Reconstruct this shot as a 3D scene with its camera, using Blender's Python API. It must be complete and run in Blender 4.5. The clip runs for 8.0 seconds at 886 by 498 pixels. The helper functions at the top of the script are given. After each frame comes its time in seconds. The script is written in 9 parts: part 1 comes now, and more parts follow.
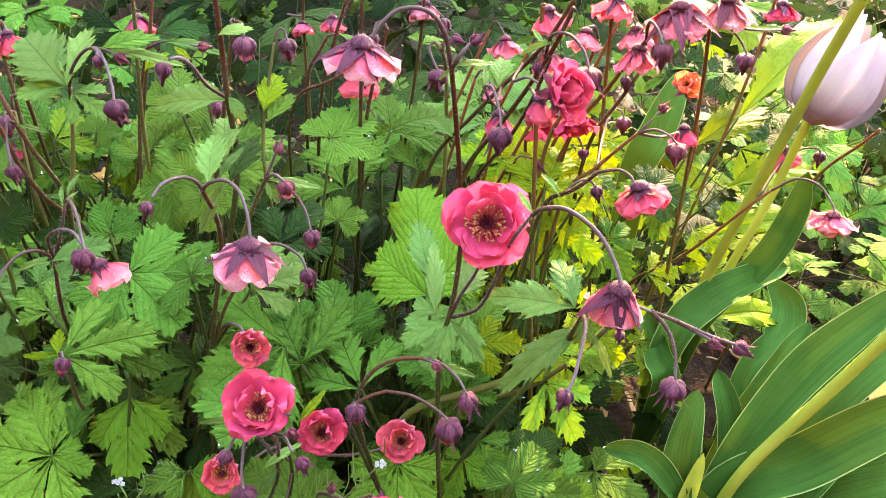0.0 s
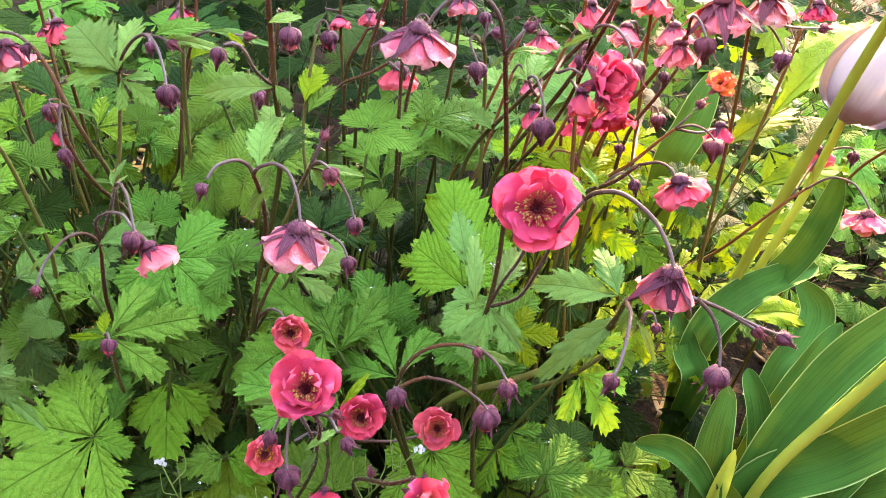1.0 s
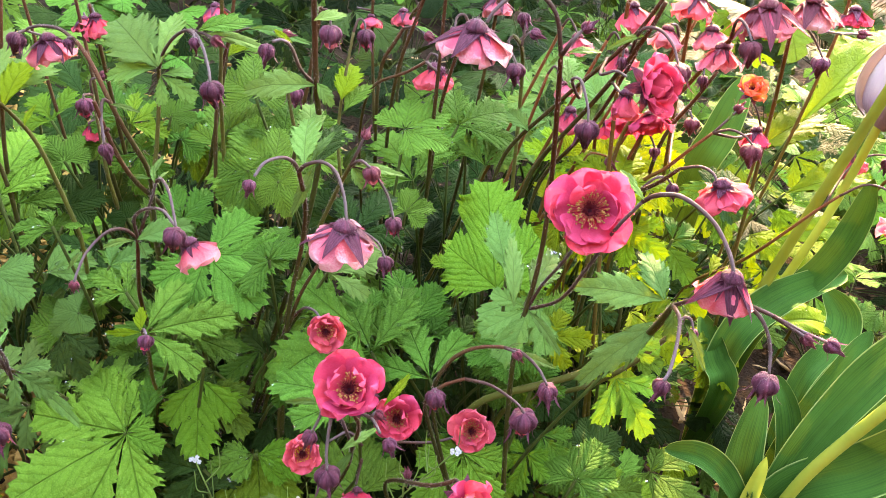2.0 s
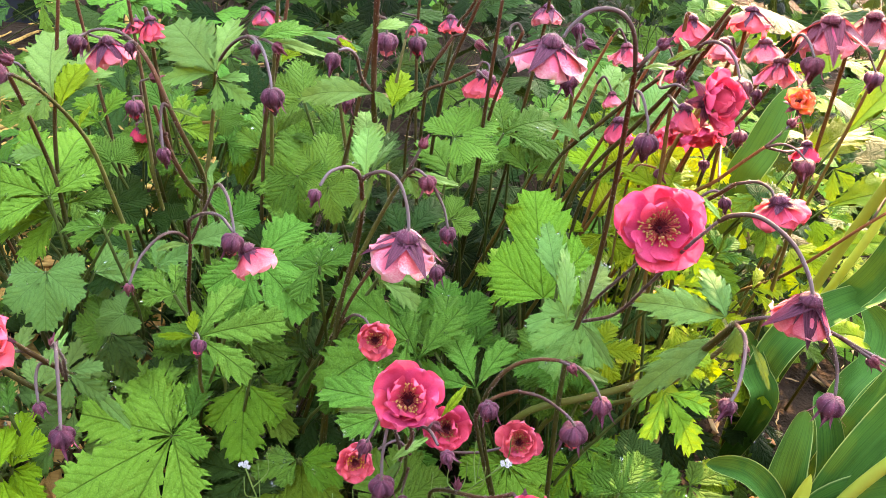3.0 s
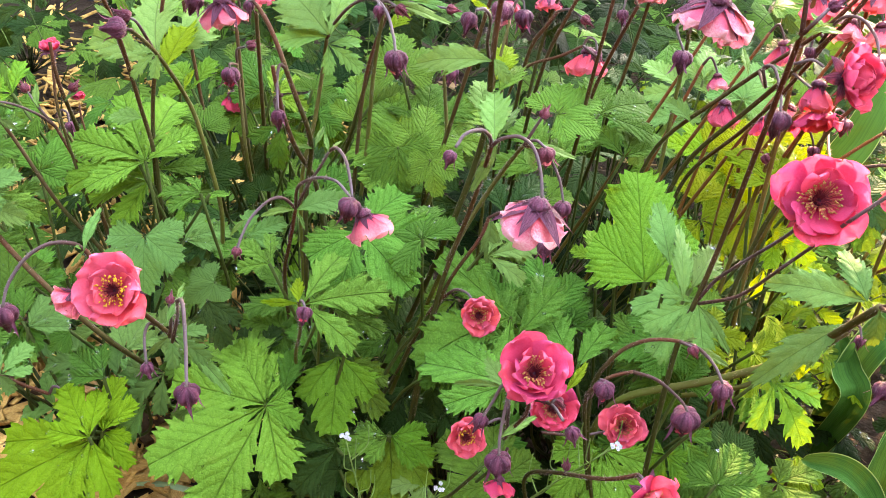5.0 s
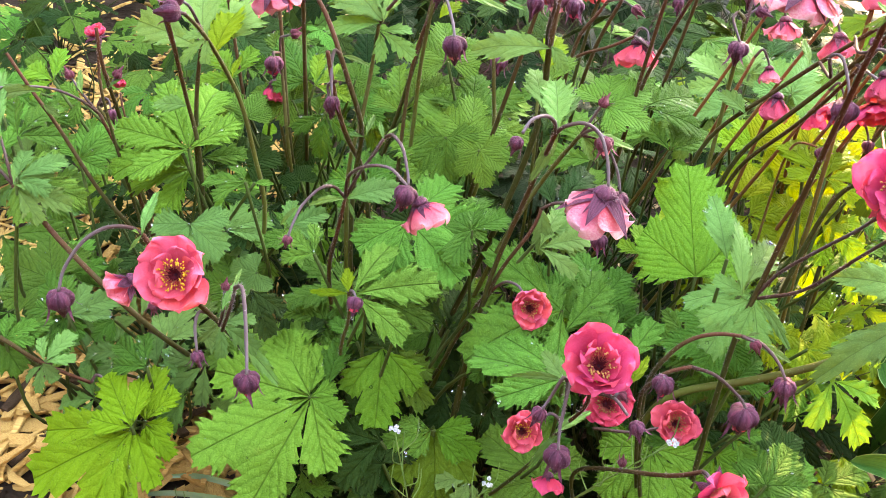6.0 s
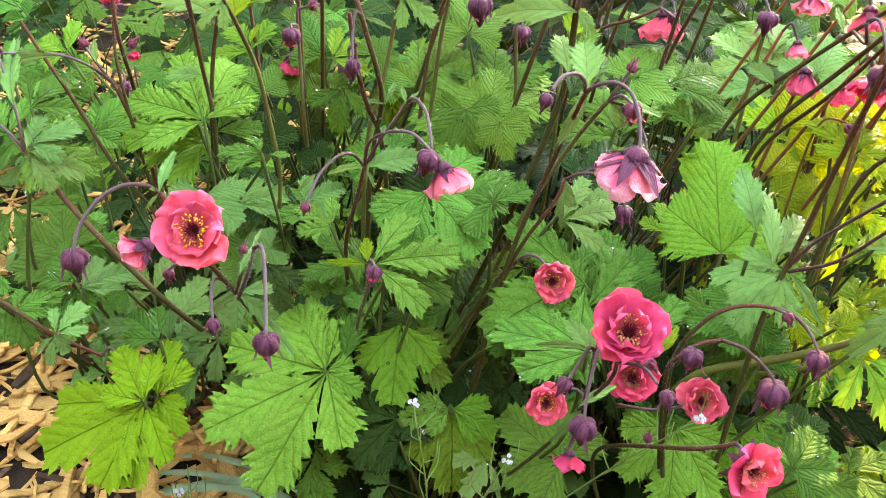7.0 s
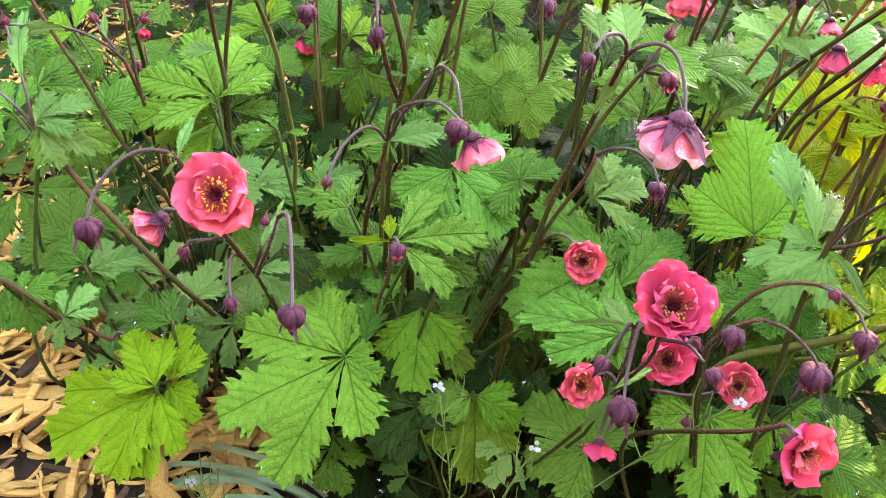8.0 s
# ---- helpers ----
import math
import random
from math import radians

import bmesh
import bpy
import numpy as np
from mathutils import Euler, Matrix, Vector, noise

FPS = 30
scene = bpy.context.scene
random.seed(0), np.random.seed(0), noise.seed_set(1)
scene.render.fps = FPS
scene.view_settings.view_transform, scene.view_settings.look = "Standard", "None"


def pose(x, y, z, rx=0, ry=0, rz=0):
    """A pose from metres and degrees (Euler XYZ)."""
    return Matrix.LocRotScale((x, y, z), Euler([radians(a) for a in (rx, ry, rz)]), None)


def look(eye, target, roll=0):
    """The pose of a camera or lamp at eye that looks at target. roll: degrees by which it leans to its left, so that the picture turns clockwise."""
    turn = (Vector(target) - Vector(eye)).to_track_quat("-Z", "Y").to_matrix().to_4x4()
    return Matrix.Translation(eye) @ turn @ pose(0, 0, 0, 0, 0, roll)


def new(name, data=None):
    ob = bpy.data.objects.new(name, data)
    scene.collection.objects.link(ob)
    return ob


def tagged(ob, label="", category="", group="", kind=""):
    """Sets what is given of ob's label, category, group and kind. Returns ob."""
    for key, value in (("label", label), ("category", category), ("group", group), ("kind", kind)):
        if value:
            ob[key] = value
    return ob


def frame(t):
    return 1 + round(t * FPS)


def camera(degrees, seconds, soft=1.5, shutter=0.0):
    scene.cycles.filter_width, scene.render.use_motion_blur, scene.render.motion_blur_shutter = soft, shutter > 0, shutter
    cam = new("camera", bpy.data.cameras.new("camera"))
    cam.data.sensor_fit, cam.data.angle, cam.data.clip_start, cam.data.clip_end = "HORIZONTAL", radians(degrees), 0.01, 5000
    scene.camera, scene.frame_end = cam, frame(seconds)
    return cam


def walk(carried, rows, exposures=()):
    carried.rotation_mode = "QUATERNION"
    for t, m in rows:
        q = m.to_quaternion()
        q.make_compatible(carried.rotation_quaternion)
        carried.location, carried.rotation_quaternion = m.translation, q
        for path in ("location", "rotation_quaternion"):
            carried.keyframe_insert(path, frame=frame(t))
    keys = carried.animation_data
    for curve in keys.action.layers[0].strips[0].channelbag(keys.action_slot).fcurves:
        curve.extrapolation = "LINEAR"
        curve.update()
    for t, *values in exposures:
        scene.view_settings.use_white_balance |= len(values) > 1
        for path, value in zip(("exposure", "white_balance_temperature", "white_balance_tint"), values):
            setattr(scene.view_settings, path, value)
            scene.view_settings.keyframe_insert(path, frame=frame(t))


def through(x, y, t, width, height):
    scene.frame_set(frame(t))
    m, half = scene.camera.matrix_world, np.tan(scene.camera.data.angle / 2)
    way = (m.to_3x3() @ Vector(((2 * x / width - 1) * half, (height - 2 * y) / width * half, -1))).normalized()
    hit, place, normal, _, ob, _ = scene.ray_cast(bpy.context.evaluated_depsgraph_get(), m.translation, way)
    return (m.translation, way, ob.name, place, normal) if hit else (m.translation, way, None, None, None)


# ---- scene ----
cam = camera(55.9, 8.0, soft=0.45)
METRES, EYE, TILT, LEAN, TURN = 0.19, 0.60, -33.0, -3.0, 0.0
ROWS = [
    (0.0, 0.0, 0.0, 0.0, -0.0, 0.0, 0.0),
    (0.5, -0.042, -0.0236, -0.039, 0.61, 0.07, -0.45),
    (1.0, -0.08, -0.028, -0.0456, 0.94, 0.26, -0.92),
    (1.5, -0.1272, -0.0176, -0.06, 1.03, 0.36, -1.31),
    (3.0, -0.2987, -0.0128, -0.0275, 2.27, 0.38, -3.07),
    (3.5, -0.3711, -0.0093, -0.0476, 2.77, 0.34, -3.47),
    (4.0, -0.4445, 0.0, -0.0748, 3.31, 0.24, -4.01),
    (4.5, -0.487, 0.0203, -0.103, 3.71, 0.19, -4.65),
    (6.0, -0.6636, 0.0699, -0.1581, 4.89, 0.07, -5.83),
    (6.5, -0.6851, 0.0838, -0.2116, 5.22, 0.06, -6.09),
    (7.0, -0.6996, 0.1261, -0.2489, 5.38, 0.05, -6.35),
    (7.5, -0.7199, 0.1823, -0.2891, 5.37, 0.05, -6.4),
    (8.0, -0.7734, 0.2172, -0.3306, 5.34, 0.37, -6.45),
]
walk(cam, [(t, pose(0, 0, EYE, TILT, LEAN, TURN) @ pose(METRES * x, METRES * y, METRES * z, 90 + pitch, roll, yaw)) for t, x, y, z, yaw, pitch, roll in ROWS],
     exposures=[(0.0, 5.64, 8900, 28), (3.0, 5.66, 8900, 28), (8.0, 5.78, 8900, 28)])

SUN_AZ, SUN_EL = 16.0, 22.0          # degrees from +y towards +x, and up
world = bpy.data.worlds.new("sky")
scene.world = world
world.use_nodes = True
wt = world.node_tree
wt.nodes.clear()
sky = wt.nodes.new("ShaderNodeTexSky")
sky.sky_type, sky.sun_disc = "NISHITA", False
sky.sun_elevation, sky.sun_rotation = radians(SUN_EL), radians(SUN_AZ)
sky.air_density, sky.dust_density, sky.ozone_density = 1.0, 0.4, 1.0
bg = wt.nodes.new("ShaderNodeBackground")
bg.inputs["Strength"].default_value = 0.15
wo = wt.nodes.new("ShaderNodeOutputWorld")
wt.links.new(sky.outputs[0], bg.inputs["Color"])
wt.links.new(bg.outputs[0], wo.inputs["Surface"])

sun_data = bpy.data.lights.new("sun", "SUN")
sun_data.energy, sun_data.angle, sun_data.color = 1.1, radians(0.6), (1.0, 0.80, 0.50)
sun = new("sun", sun_data)
TO_SUN = Vector((math.sin(radians(SUN_AZ)) * math.cos(radians(SUN_EL)),
                 math.cos(radians(SUN_AZ)) * math.cos(radians(SUN_EL)), math.sin(radians(SUN_EL))))
sun.matrix_world = look(TO_SUN * 20, (0, 0, 0))


# ---- materials ----
class Nodes:
    """A small builder for node materials."""

    def __init__(self, name):
        self.mat = bpy.data.materials.new(name)
        self.mat.use_nodes = True
        self.tree = self.mat.node_tree
        self.tree.nodes.clear()
        self.out = self.tree.nodes.new("ShaderNodeOutputMaterial")

    def add(self, kind):
        return self.tree.nodes.new("ShaderNode" + kind)

    def link(self, a, b):
        self.tree.links.new(a, b)

    def put(self, socket, value):
        if isinstance(value, bpy.types.NodeSocket):
            self.link(value, socket)
        else:
            socket.default_value = value

    def math(self, op, a, b=0.0, c=0.0):
        n = self.add("Math")
        n.operation = op
        for s, v in zip(n.inputs, (a, b, c)):
            self.put(s, v)
        return n.outputs[0]

    def mix(self, fac, a, b, how="MIX"):
        n = self.add("Mix")
        n.data_type, n.blend_type = "RGBA", how
        self.put(n.inputs[0], fac)
        for s, v in ((n.inputs[6], a), (n.inputs[7], b)):
            self.put(s, (*v, 1) if isinstance(v, tuple) and len(v) == 3 else v)
        return n.outputs[2]

    def noise(self, scale, detail=3.0, rough=0.55, vector=None):
        n = self.add("TexNoise")
        n.inputs["Scale"].default_value, n.inputs["Detail"].default_value = scale, detail
        n.inputs["Roughness"].default_value = rough
        if vector is not None:
            self.link(vector, n.inputs["Vector"])
        return n.outputs["Fac"]

    def ramp(self, value, *stops):
        n = self.add("ValToRGB")
        while len(n.color_ramp.elements) < len(stops):
            n.color_ramp.elements.new(0.5)
        for e, (p, c) in zip(n.color_ramp.elements, stops):
            e.position, e.color = p, ((*c, 1) if isinstance(c, tuple) else (c, c, c, 1))
        self.put(n.inputs[0], value)
        return n.outputs[0]

    def step(self, value, lo, hi):
        n = self.add("MapRange")
        n.clamp = True
        self.put(n.inputs[0], value)
        n.inputs[1].default_value, n.inputs[2].default_value = lo, hi
        return n.outputs[0]

    def uv(self):
        n = self.add("UVMap")
        s = self.add("SeparateXYZ")
        self.link(n.outputs[0], s.inputs[0])
        return s.outputs[0], s.outputs[1]

    def bump(self, height, strength, distance):
        n = self.add("Bump")
        n.inputs["Strength"].default_value, n.inputs["Distance"].default_value = strength, distance
        self.link(height, n.inputs["Height"])
        return n.outputs[0]

    def finish(self, color, rough, normal=None, through=None, amount=0.0, spec=0.4):
        p = self.add("BsdfPrincipled")
        self.put(p.inputs["Base Color"], (*color, 1) if isinstance(color, tuple) and len(color) == 3 else color)
        self.put(p.inputs["Roughness"], rough)
        p.inputs["Specular IOR Level"].default_value = spec
        if normal is not None:
            self.link(normal, p.inputs["Normal"])
        shader = p.outputs[0]
        if amount:
            t = self.add("BsdfTranslucent")
            self.put(t.inputs["Color"], (*through, 1) if isinstance(through, tuple) and len(through) == 3 else through)
            if normal is not None:
                self.link(normal, t.inputs["Normal"])
            m = self.add("MixShader")
            m.inputs[0].default_value = amount
            self.link(shader, m.inputs[1])
            self.link(t.outputs[0], m.inputs[2])
            shader = m.outputs[0]
        self.link(shader, self.out.inputs["Surface"])
        return self.mat

    def random(self):
        return self.add("ObjectInfo").outputs["Random"]

    def where(self):
        return self.add("TexCoord").outputs["Object"]


def leaf_material(name, dark, light, pale, amount=0.15, rough=0.48, glow=(1.0, 1.0, 0.7), redness=0.12, vary=1.0, spec=0.02, quilt=0.7):
    """A geum leaf: sunken midribs with side veins that run out to the teeth, quilted flesh between them, pale flecks and worn rims."""
    n = Nodes(name)
    u, v = n.uv()
    across = n.math("MULTIPLY", n.math("ABSOLUTE", n.math("SUBTRACT", u, 0.5)), 2.0)
    rnd = n.random()
    spot = n.noise(7.0, 4.0, 0.6, n.where())
    fine = n.noise(70.0, 3.0, 0.6, n.where())
    bent = n.math("MULTIPLY", n.math("SUBTRACT", n.noise(11.0, 2.0, 0.5, n.where()), 0.5), 0.7)
    wave = n.math("PINGPONG", n.math("ADD", n.math("MULTIPLY", v, 16.0), bent), 0.5)
    main = n.math("SUBTRACT", 1.0, n.step(across, 0.001, 0.010))
    side = n.math("SUBTRACT", 1.0, n.step(wave, 0.01, 0.09))
    puff = n.math("MULTIPLY", n.math("SMOOTH_MIN", wave, 0.30, 0.2), 1.0)
    cell = n.add("TexVoronoi")
    cell.feature = "DISTANCE_TO_EDGE"
    cell.inputs["Scale"].default_value = 26.0
    n.link(n.where(), cell.inputs["Vector"])
    net = n.math("SUBTRACT", 1.0, n.step(cell.outputs["Distance"], 0.0, 0.14))
    base = n.mix(n.math("ADD", 0.3, n.math("MULTIPLY", n.step(spot, 0.3, 0.75), 0.7)), dark, light)
    base = n.mix(n.math("MULTIPLY", rnd, 0.4), base, light)
    base = n.mix(n.math("MULTIPLY", n.step(fine, 0.50, 0.66), 0.42), base, pale)
    base = n.mix(n.math("MULTIPLY", n.step(wave, 0.22, 0.5), 0.10), base, pale)
    base = n.mix(n.math("MULTIPLY", net, 0.11), base, tuple(0.5 * q for q in dark))
    base = n.mix(n.math("MAXIMUM", n.math("MULTIPLY", main, 0.48), n.math("MULTIPLY", side, 0.24)), base, tuple(0.45 * q for q in dark))
    worn = n.step(n.math("ADD", across, n.math("MULTIPLY", n.math("SUBTRACT", spot, 0.5), 1.2)), 0.24, 0.42)
    tired = n.math("MULTIPLY", worn, n.step(n.math("FRACT", n.math("MULTIPLY", rnd, 7.31)), 0.74, 1.0))
    base = n.mix(n.math("MULTIPLY", tired, redness * 2), base, (0.14, 0.06, 0.03))
    hsv = n.add("HueSaturation")
    n.link(base, hsv.inputs["Color"])
    n.link(n.math("ADD", 0.506 - 0.020 * vary, n.math("MULTIPLY", n.math("FRACT", n.math("MULTIPLY", rnd, 5.17)), 0.040 * vary)), hsv.inputs["Hue"])
    n.link(n.math("ADD", 0.98 - 0.36 * vary, n.math("MULTIPLY", n.math("FRACT", n.math("MULTIPLY", rnd, 13.7)), 0.72 * vary)), hsv.inputs["Value"])
    color = hsv.outputs[0]
    crumple = n.noise(24.0, 3.0, 0.6, n.where())
    swell = n.math("ADD", n.math("ADD", n.math("MULTIPLY", n.math("SUBTRACT", 1.0, main), 0.5), puff), n.math("ADD", n.math("MULTIPLY", net, -0.12), n.math("MULTIPLY", crumple, 0.5)))
    normal = n.bump(swell, quilt, 0.0030)
    through = n.mix(1.0, color, glow, "MULTIPLY")
    bright = n.mix(0.30, through, (0.26, 0.32, 0.010))
    return n.finish(color, n.math("ADD", rough, n.math("MULTIPLY", fine, 0.15)), normal, bright, amount, spec=spec)


def petal_material(name, rim, heart, vein_color, veins=0.35, amount=0.40, patch=0.5, streak=0.0, lines=46.0, reach=(0.12, 0.85)):
    """Petal: heart colour at the claw, rim colour outwards, fine branching veins."""
    n = Nodes(name)
    u, v = n.uv()
    rnd = n.random()
    spot = n.noise(90.0, 4.0, 0.6, n.where())
    wide = n.noise(22.0, 2.0, 0.5, n.where())
    f = n.math("ADD", v, n.math("MULTIPLY", n.math("SUBTRACT", wide, 0.5), patch))
    base = n.mix(n.step(f, reach[0], reach[1]), heart, rim)
    fan = n.math("MULTIPLY", n.math("SUBTRACT", u, 0.5), lines)
    line = n.math("PINGPONG", n.math("ADD", fan, n.math("MULTIPLY", spot, 0.9)), 0.5)
    line = n.math("MULTIPLY", n.math("SUBTRACT", 1.0, n.step(line, 0.03, 0.22)), n.math("SUBTRACT", 1.12, v))
    base = n.mix(n.math("MULTIPLY", line, veins), base, vein_color)
    base = n.mix(n.math("MULTIPLY", n.step(spot, 0.45, 0.75), 0.18), base, rim)
    if streak:
        mid = n.math("SUBTRACT", 1.0, n.step(n.math("ADD", n.math("ABSOLUTE", n.math("SUBTRACT", u, 0.5)), n.math("MULTIPLY", n.math("SUBTRACT", spot, 0.5), 0.25)), 0.05, 0.30))
        some = n.step(n.math("FRACT", n.math("MULTIPLY", rnd, 9.3)), 0.10, 0.5)
        base = n.mix(n.math("MULTIPLY", n.math("MULTIPLY", mid, some), streak), base, heart)
    base = n.mix(n.math("MULTIPLY", n.step(n.math("ADD", v, n.math("MULTIPLY", n.math("SUBTRACT", spot, 0.5), 0.12)), 0.90, 1.0), 0.30), base, tuple(min(0.75, 0.10 + 1.15 * q) for q in rim))
    hsv = n.add("HueSaturation")
    n.link(base, hsv.inputs["Color"])
    n.link(n.math("ADD", 0.493, n.math("MULTIPLY", rnd, 0.014)), hsv.inputs["Hue"])
    n.link(n.math("ADD", 0.86, n.math("MULTIPLY", rnd, 0.26)), hsv.inputs["Value"])
    normal = n.bump(n.math("ADD", line, spot), 0.3, 0.0006)
    return n.finish(hsv.outputs[0], 0.55, normal, hsv.outputs[0], amount, spec=0.04)


def plain_material(name, dark, light, scale, rough, height=0.3, depth=0.0006, amount=0.0, glow=None, spec=0.03, stretch=None, island=False):
    n = Nodes(name)
    where = n.where()
    if stretch:
        m = n.add("Mapping")
        m.inputs["Scale"].default_value = stretch
        n.link(where, m.inputs["Vector"])
        where = m.outputs[0]
    big, fine = n.noise(scale, 3.0, 0.55, where), n.noise(scale * 6, 3.0, 0.6, where)
    c = n.mix(n.step(big, 0.3, 0.7), dark, light)
    c = n.mix(n.math("MULTIPLY", n.step(fine, 0.45, 0.8), 0.4), c, light)
    hsv = n.add("HueSaturation")
    n.link(c, hsv.inputs["Color"])
    chance = n.add("NewGeometry").outputs["Random Per Island"] if island else n.random()
    n.link(n.math("ADD", 0.6 if island else 0.75, n.math("MULTIPLY", chance, 0.7 if island else 0.5)), hsv.inputs["Value"])
    normal = n.bump(n.math("ADD", big, fine), height, depth)
    return n.finish(hsv.outputs[0], n.math("ADD", rough, n.math("MULTIPLY", fine, 0.15)), normal, glow or light, amount, spec=spec)


def stem_material(name, low, high, from_v, to_v):
    """Stalk skin: one colour below running into another above, mottled, with a downy bloom."""
    n = Nodes(name)
    u, v = n.uv()
    spot = n.noise(60.0, 3.0, 0.6, n.where())
    fine = n.noise(420.0, 2.0, 0.6, n.where())
    f = n.step(n.math("ADD", v, n.math("MULTIPLY", n.math("SUBTRACT", spot, 0.5), 0.5)), from_v, to_v)
    c = n.mix(f, low, high)
    c = n.mix(n.math("MULTIPLY", n.step(fine, 0.5, 0.8), 0.2), c, (0.13, 0.085, 0.06))
    normal = n.bump(fine, 0.35, 0.0003)
    return n.finish(c, 0.6, normal, c, 0.12, spec=0.05)


LEAF = leaf_material("geum_leaf", (0.015, 0.048, 0.0058), (0.046, 0.120, 0.0135), (0.098, 0.188, 0.0340))
LEAF_PALE = leaf_material("geum_leaf_fresh", (0.039, 0.104, 0.0072), (0.079, 0.178, 0.0136), (0.133, 0.248, 0.0368), amount=0.24)
# Yellowed green; in the right clumps it stands for sun through the leaves.
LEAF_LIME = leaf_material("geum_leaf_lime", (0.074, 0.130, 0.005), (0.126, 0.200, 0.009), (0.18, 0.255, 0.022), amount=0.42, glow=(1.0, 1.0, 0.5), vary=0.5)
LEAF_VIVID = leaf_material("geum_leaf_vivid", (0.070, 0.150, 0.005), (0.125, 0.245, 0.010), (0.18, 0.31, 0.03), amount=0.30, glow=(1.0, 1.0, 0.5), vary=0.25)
# Gold here is sunlight painted into the leaf colour.
LEAF_SUN = leaf_material("leaf_painted_sun", (0.125, 0.165, 0.005), (0.205, 0.240, 0.009), (0.27, 0.30, 0.025), amount=0.40, glow=(1.0, 1.0, 0.4), vary=0.35)
# Darkened copies of the leaf: shade under and between leaves, put into colour.
LEAF_DIM = leaf_material("geum_leaf_darkened", (0.005, 0.015, 0.0028), (0.013, 0.034, 0.0064), (0.028, 0.056, 0.0145), amount=0.08)
LEAF_SHADE = leaf_material("geum_leaf_painted_shade", (0.002, 0.006, 0.0008), (0.004, 0.012, 0.0024), (0.009, 0.020, 0.0040), amount=0.03, spec=0.02)
LEAF_PRIME = leaf_material("geum_leaf_prime", (0.037, 0.106, 0.0088), (0.075, 0.177, 0.0168), (0.128, 0.246, 0.0384), vary=0.25)
LEAF_STEM = leaf_material("stem_leaf", (0.034, 0.080, 0.0144), (0.064, 0.132, 0.0256), (0.112, 0.182, 0.0496), quilt=0.35, spec=0.03)
ROSE = petal_material("rose_petal", (0.54, 0.056, 0.104), (0.37, 0.015, 0.042), (0.29, 0.010, 0.030))
CORAL = petal_material("coral_petal", (0.60, 0.090, 0.116), (0.47, 0.030, 0.052), (0.40, 0.016, 0.028))
BLUSH = petal_material("blush_petal", (0.62, 0.33, 0.31), (0.54, 0.070, 0.100), (0.46, 0.035, 0.08), veins=0.75, patch=1.0, streak=0.85, lines=30.0, reach=(0.35, 1.05))
PINK = petal_material("pink_petal", (0.62, 0.20, 0.20), (0.50, 0.045, 0.085), (0.40, 0.025, 0.06), veins=0.45, patch=0.8, streak=0.4, reach=(0.25, 1.0))
ORANGE = petal_material("orange_petal", (0.64, 0.10, 0.05), (0.66, 0.27, 0.03), (0.5, 0.1, 0.03))
TULIP = petal_material("tulip_petal", (0.31, 0.246, 0.215), (0.23, 0.145, 0.16), (0.19, 0.095, 0.18), veins=0.04, amount=0.08, patch=2.2, lines=9.0)


def sepal_material(name, dark, light, glow):
    """Sepal skin: dark folds that run lengthwise, reddish between them, mottled, with a faint downy bloom and darker tips."""
    n = Nodes(name)
    u, v = n.uv()
    wide, fine = n.noise(130.0, 3.0, 0.6, n.where()), n.noise(520.0, 3.0, 0.65, n.where())
    comb = n.add("CombineXYZ")
    n.link(n.math("MULTIPLY", u, 26.0), comb.inputs[0])
    n.link(n.math("MULTIPLY", v, 3.0), comb.inputs[1])
    streak = n.noise(1.0, 4.0, 0.7, comb.outputs[0])
    line = n.math("PINGPONG", n.math("ADD", n.math("MULTIPLY", u, 5.0), n.math("MULTIPLY", wide, 0.35)), 0.5)
    c = n.mix(n.step(streak, 0.32, 0.68), dark, light)
    c = n.mix(n.math("MULTIPLY", n.step(wide, 0.40, 0.75), 0.45), c, tuple(0.6 * q for q in light))
    c = n.mix(n.math("MULTIPLY", n.step(line, 0.34, 0.5), 0.40), c, (0.17, 0.030, 0.050))
    c = n.mix(n.math("MULTIPLY", n.math("SUBTRACT", 1.0, n.step(line, 0.02, 0.14)), 0.7), c, tuple(0.35 * q for q in dark))
    c = n.mix(n.math("MULTIPLY", n.step(fine, 0.5, 0.8), 0.40), c, tuple(min(1, 1.9 * q) for q in light))
    c = n.mix(n.math("MULTIPLY", n.step(v, 0.6, 1.0), 0.45), c, dark)
    hsv = n.add("HueSaturation")
    n.link(c, hsv.inputs["Color"])
    n.link(n.math("ADD", 0.75, n.math("MULTIPLY", n.random(), 0.5)), hsv.inputs["Value"])
    normal = n.bump(n.math("ADD", n.math("MULTIPLY", line, 1.2), n.math("ADD", n.math("MULTIPLY", streak, 0.8), fine)), 0.7, 0.0009)
    return n.finish(hsv.outputs[0], 0.50, normal, glow, 0.14, spec=0.06)


SEPAL = sepal_material("sepal_purple", (0.034, 0.009, 0.016), (0.140, 0.046, 0.068), (0.2, 0.03, 0.06))
SEPAL_PINK = sepal_material("sepal_reddish", (0.066, 0.015, 0.022), (0.165, 0.046, 0.055), (0.35, 0.06, 0.08))
ANTHER = plain_material("anther_gold", (0.22, 0.085, 0.025), (0.44, 0.24, 0.085), 300.0, 0.7)
ANTHER_YELLOW = plain_material("anther_yellow", (0.42, 0.20, 0.015), (0.60, 0.36, 0.04), 300.0, 0.7)
FILAMENT = plain_material("filament", (0.20, 0.018, 0.020), (0.40, 0.09, 0.06), 300.0, 0.6)
PISTIL = plain_material("pistil", (0.05, 0.005, 0.010), (0.16, 0.018, 0.022), 500.0, 0.7, height=0.6)
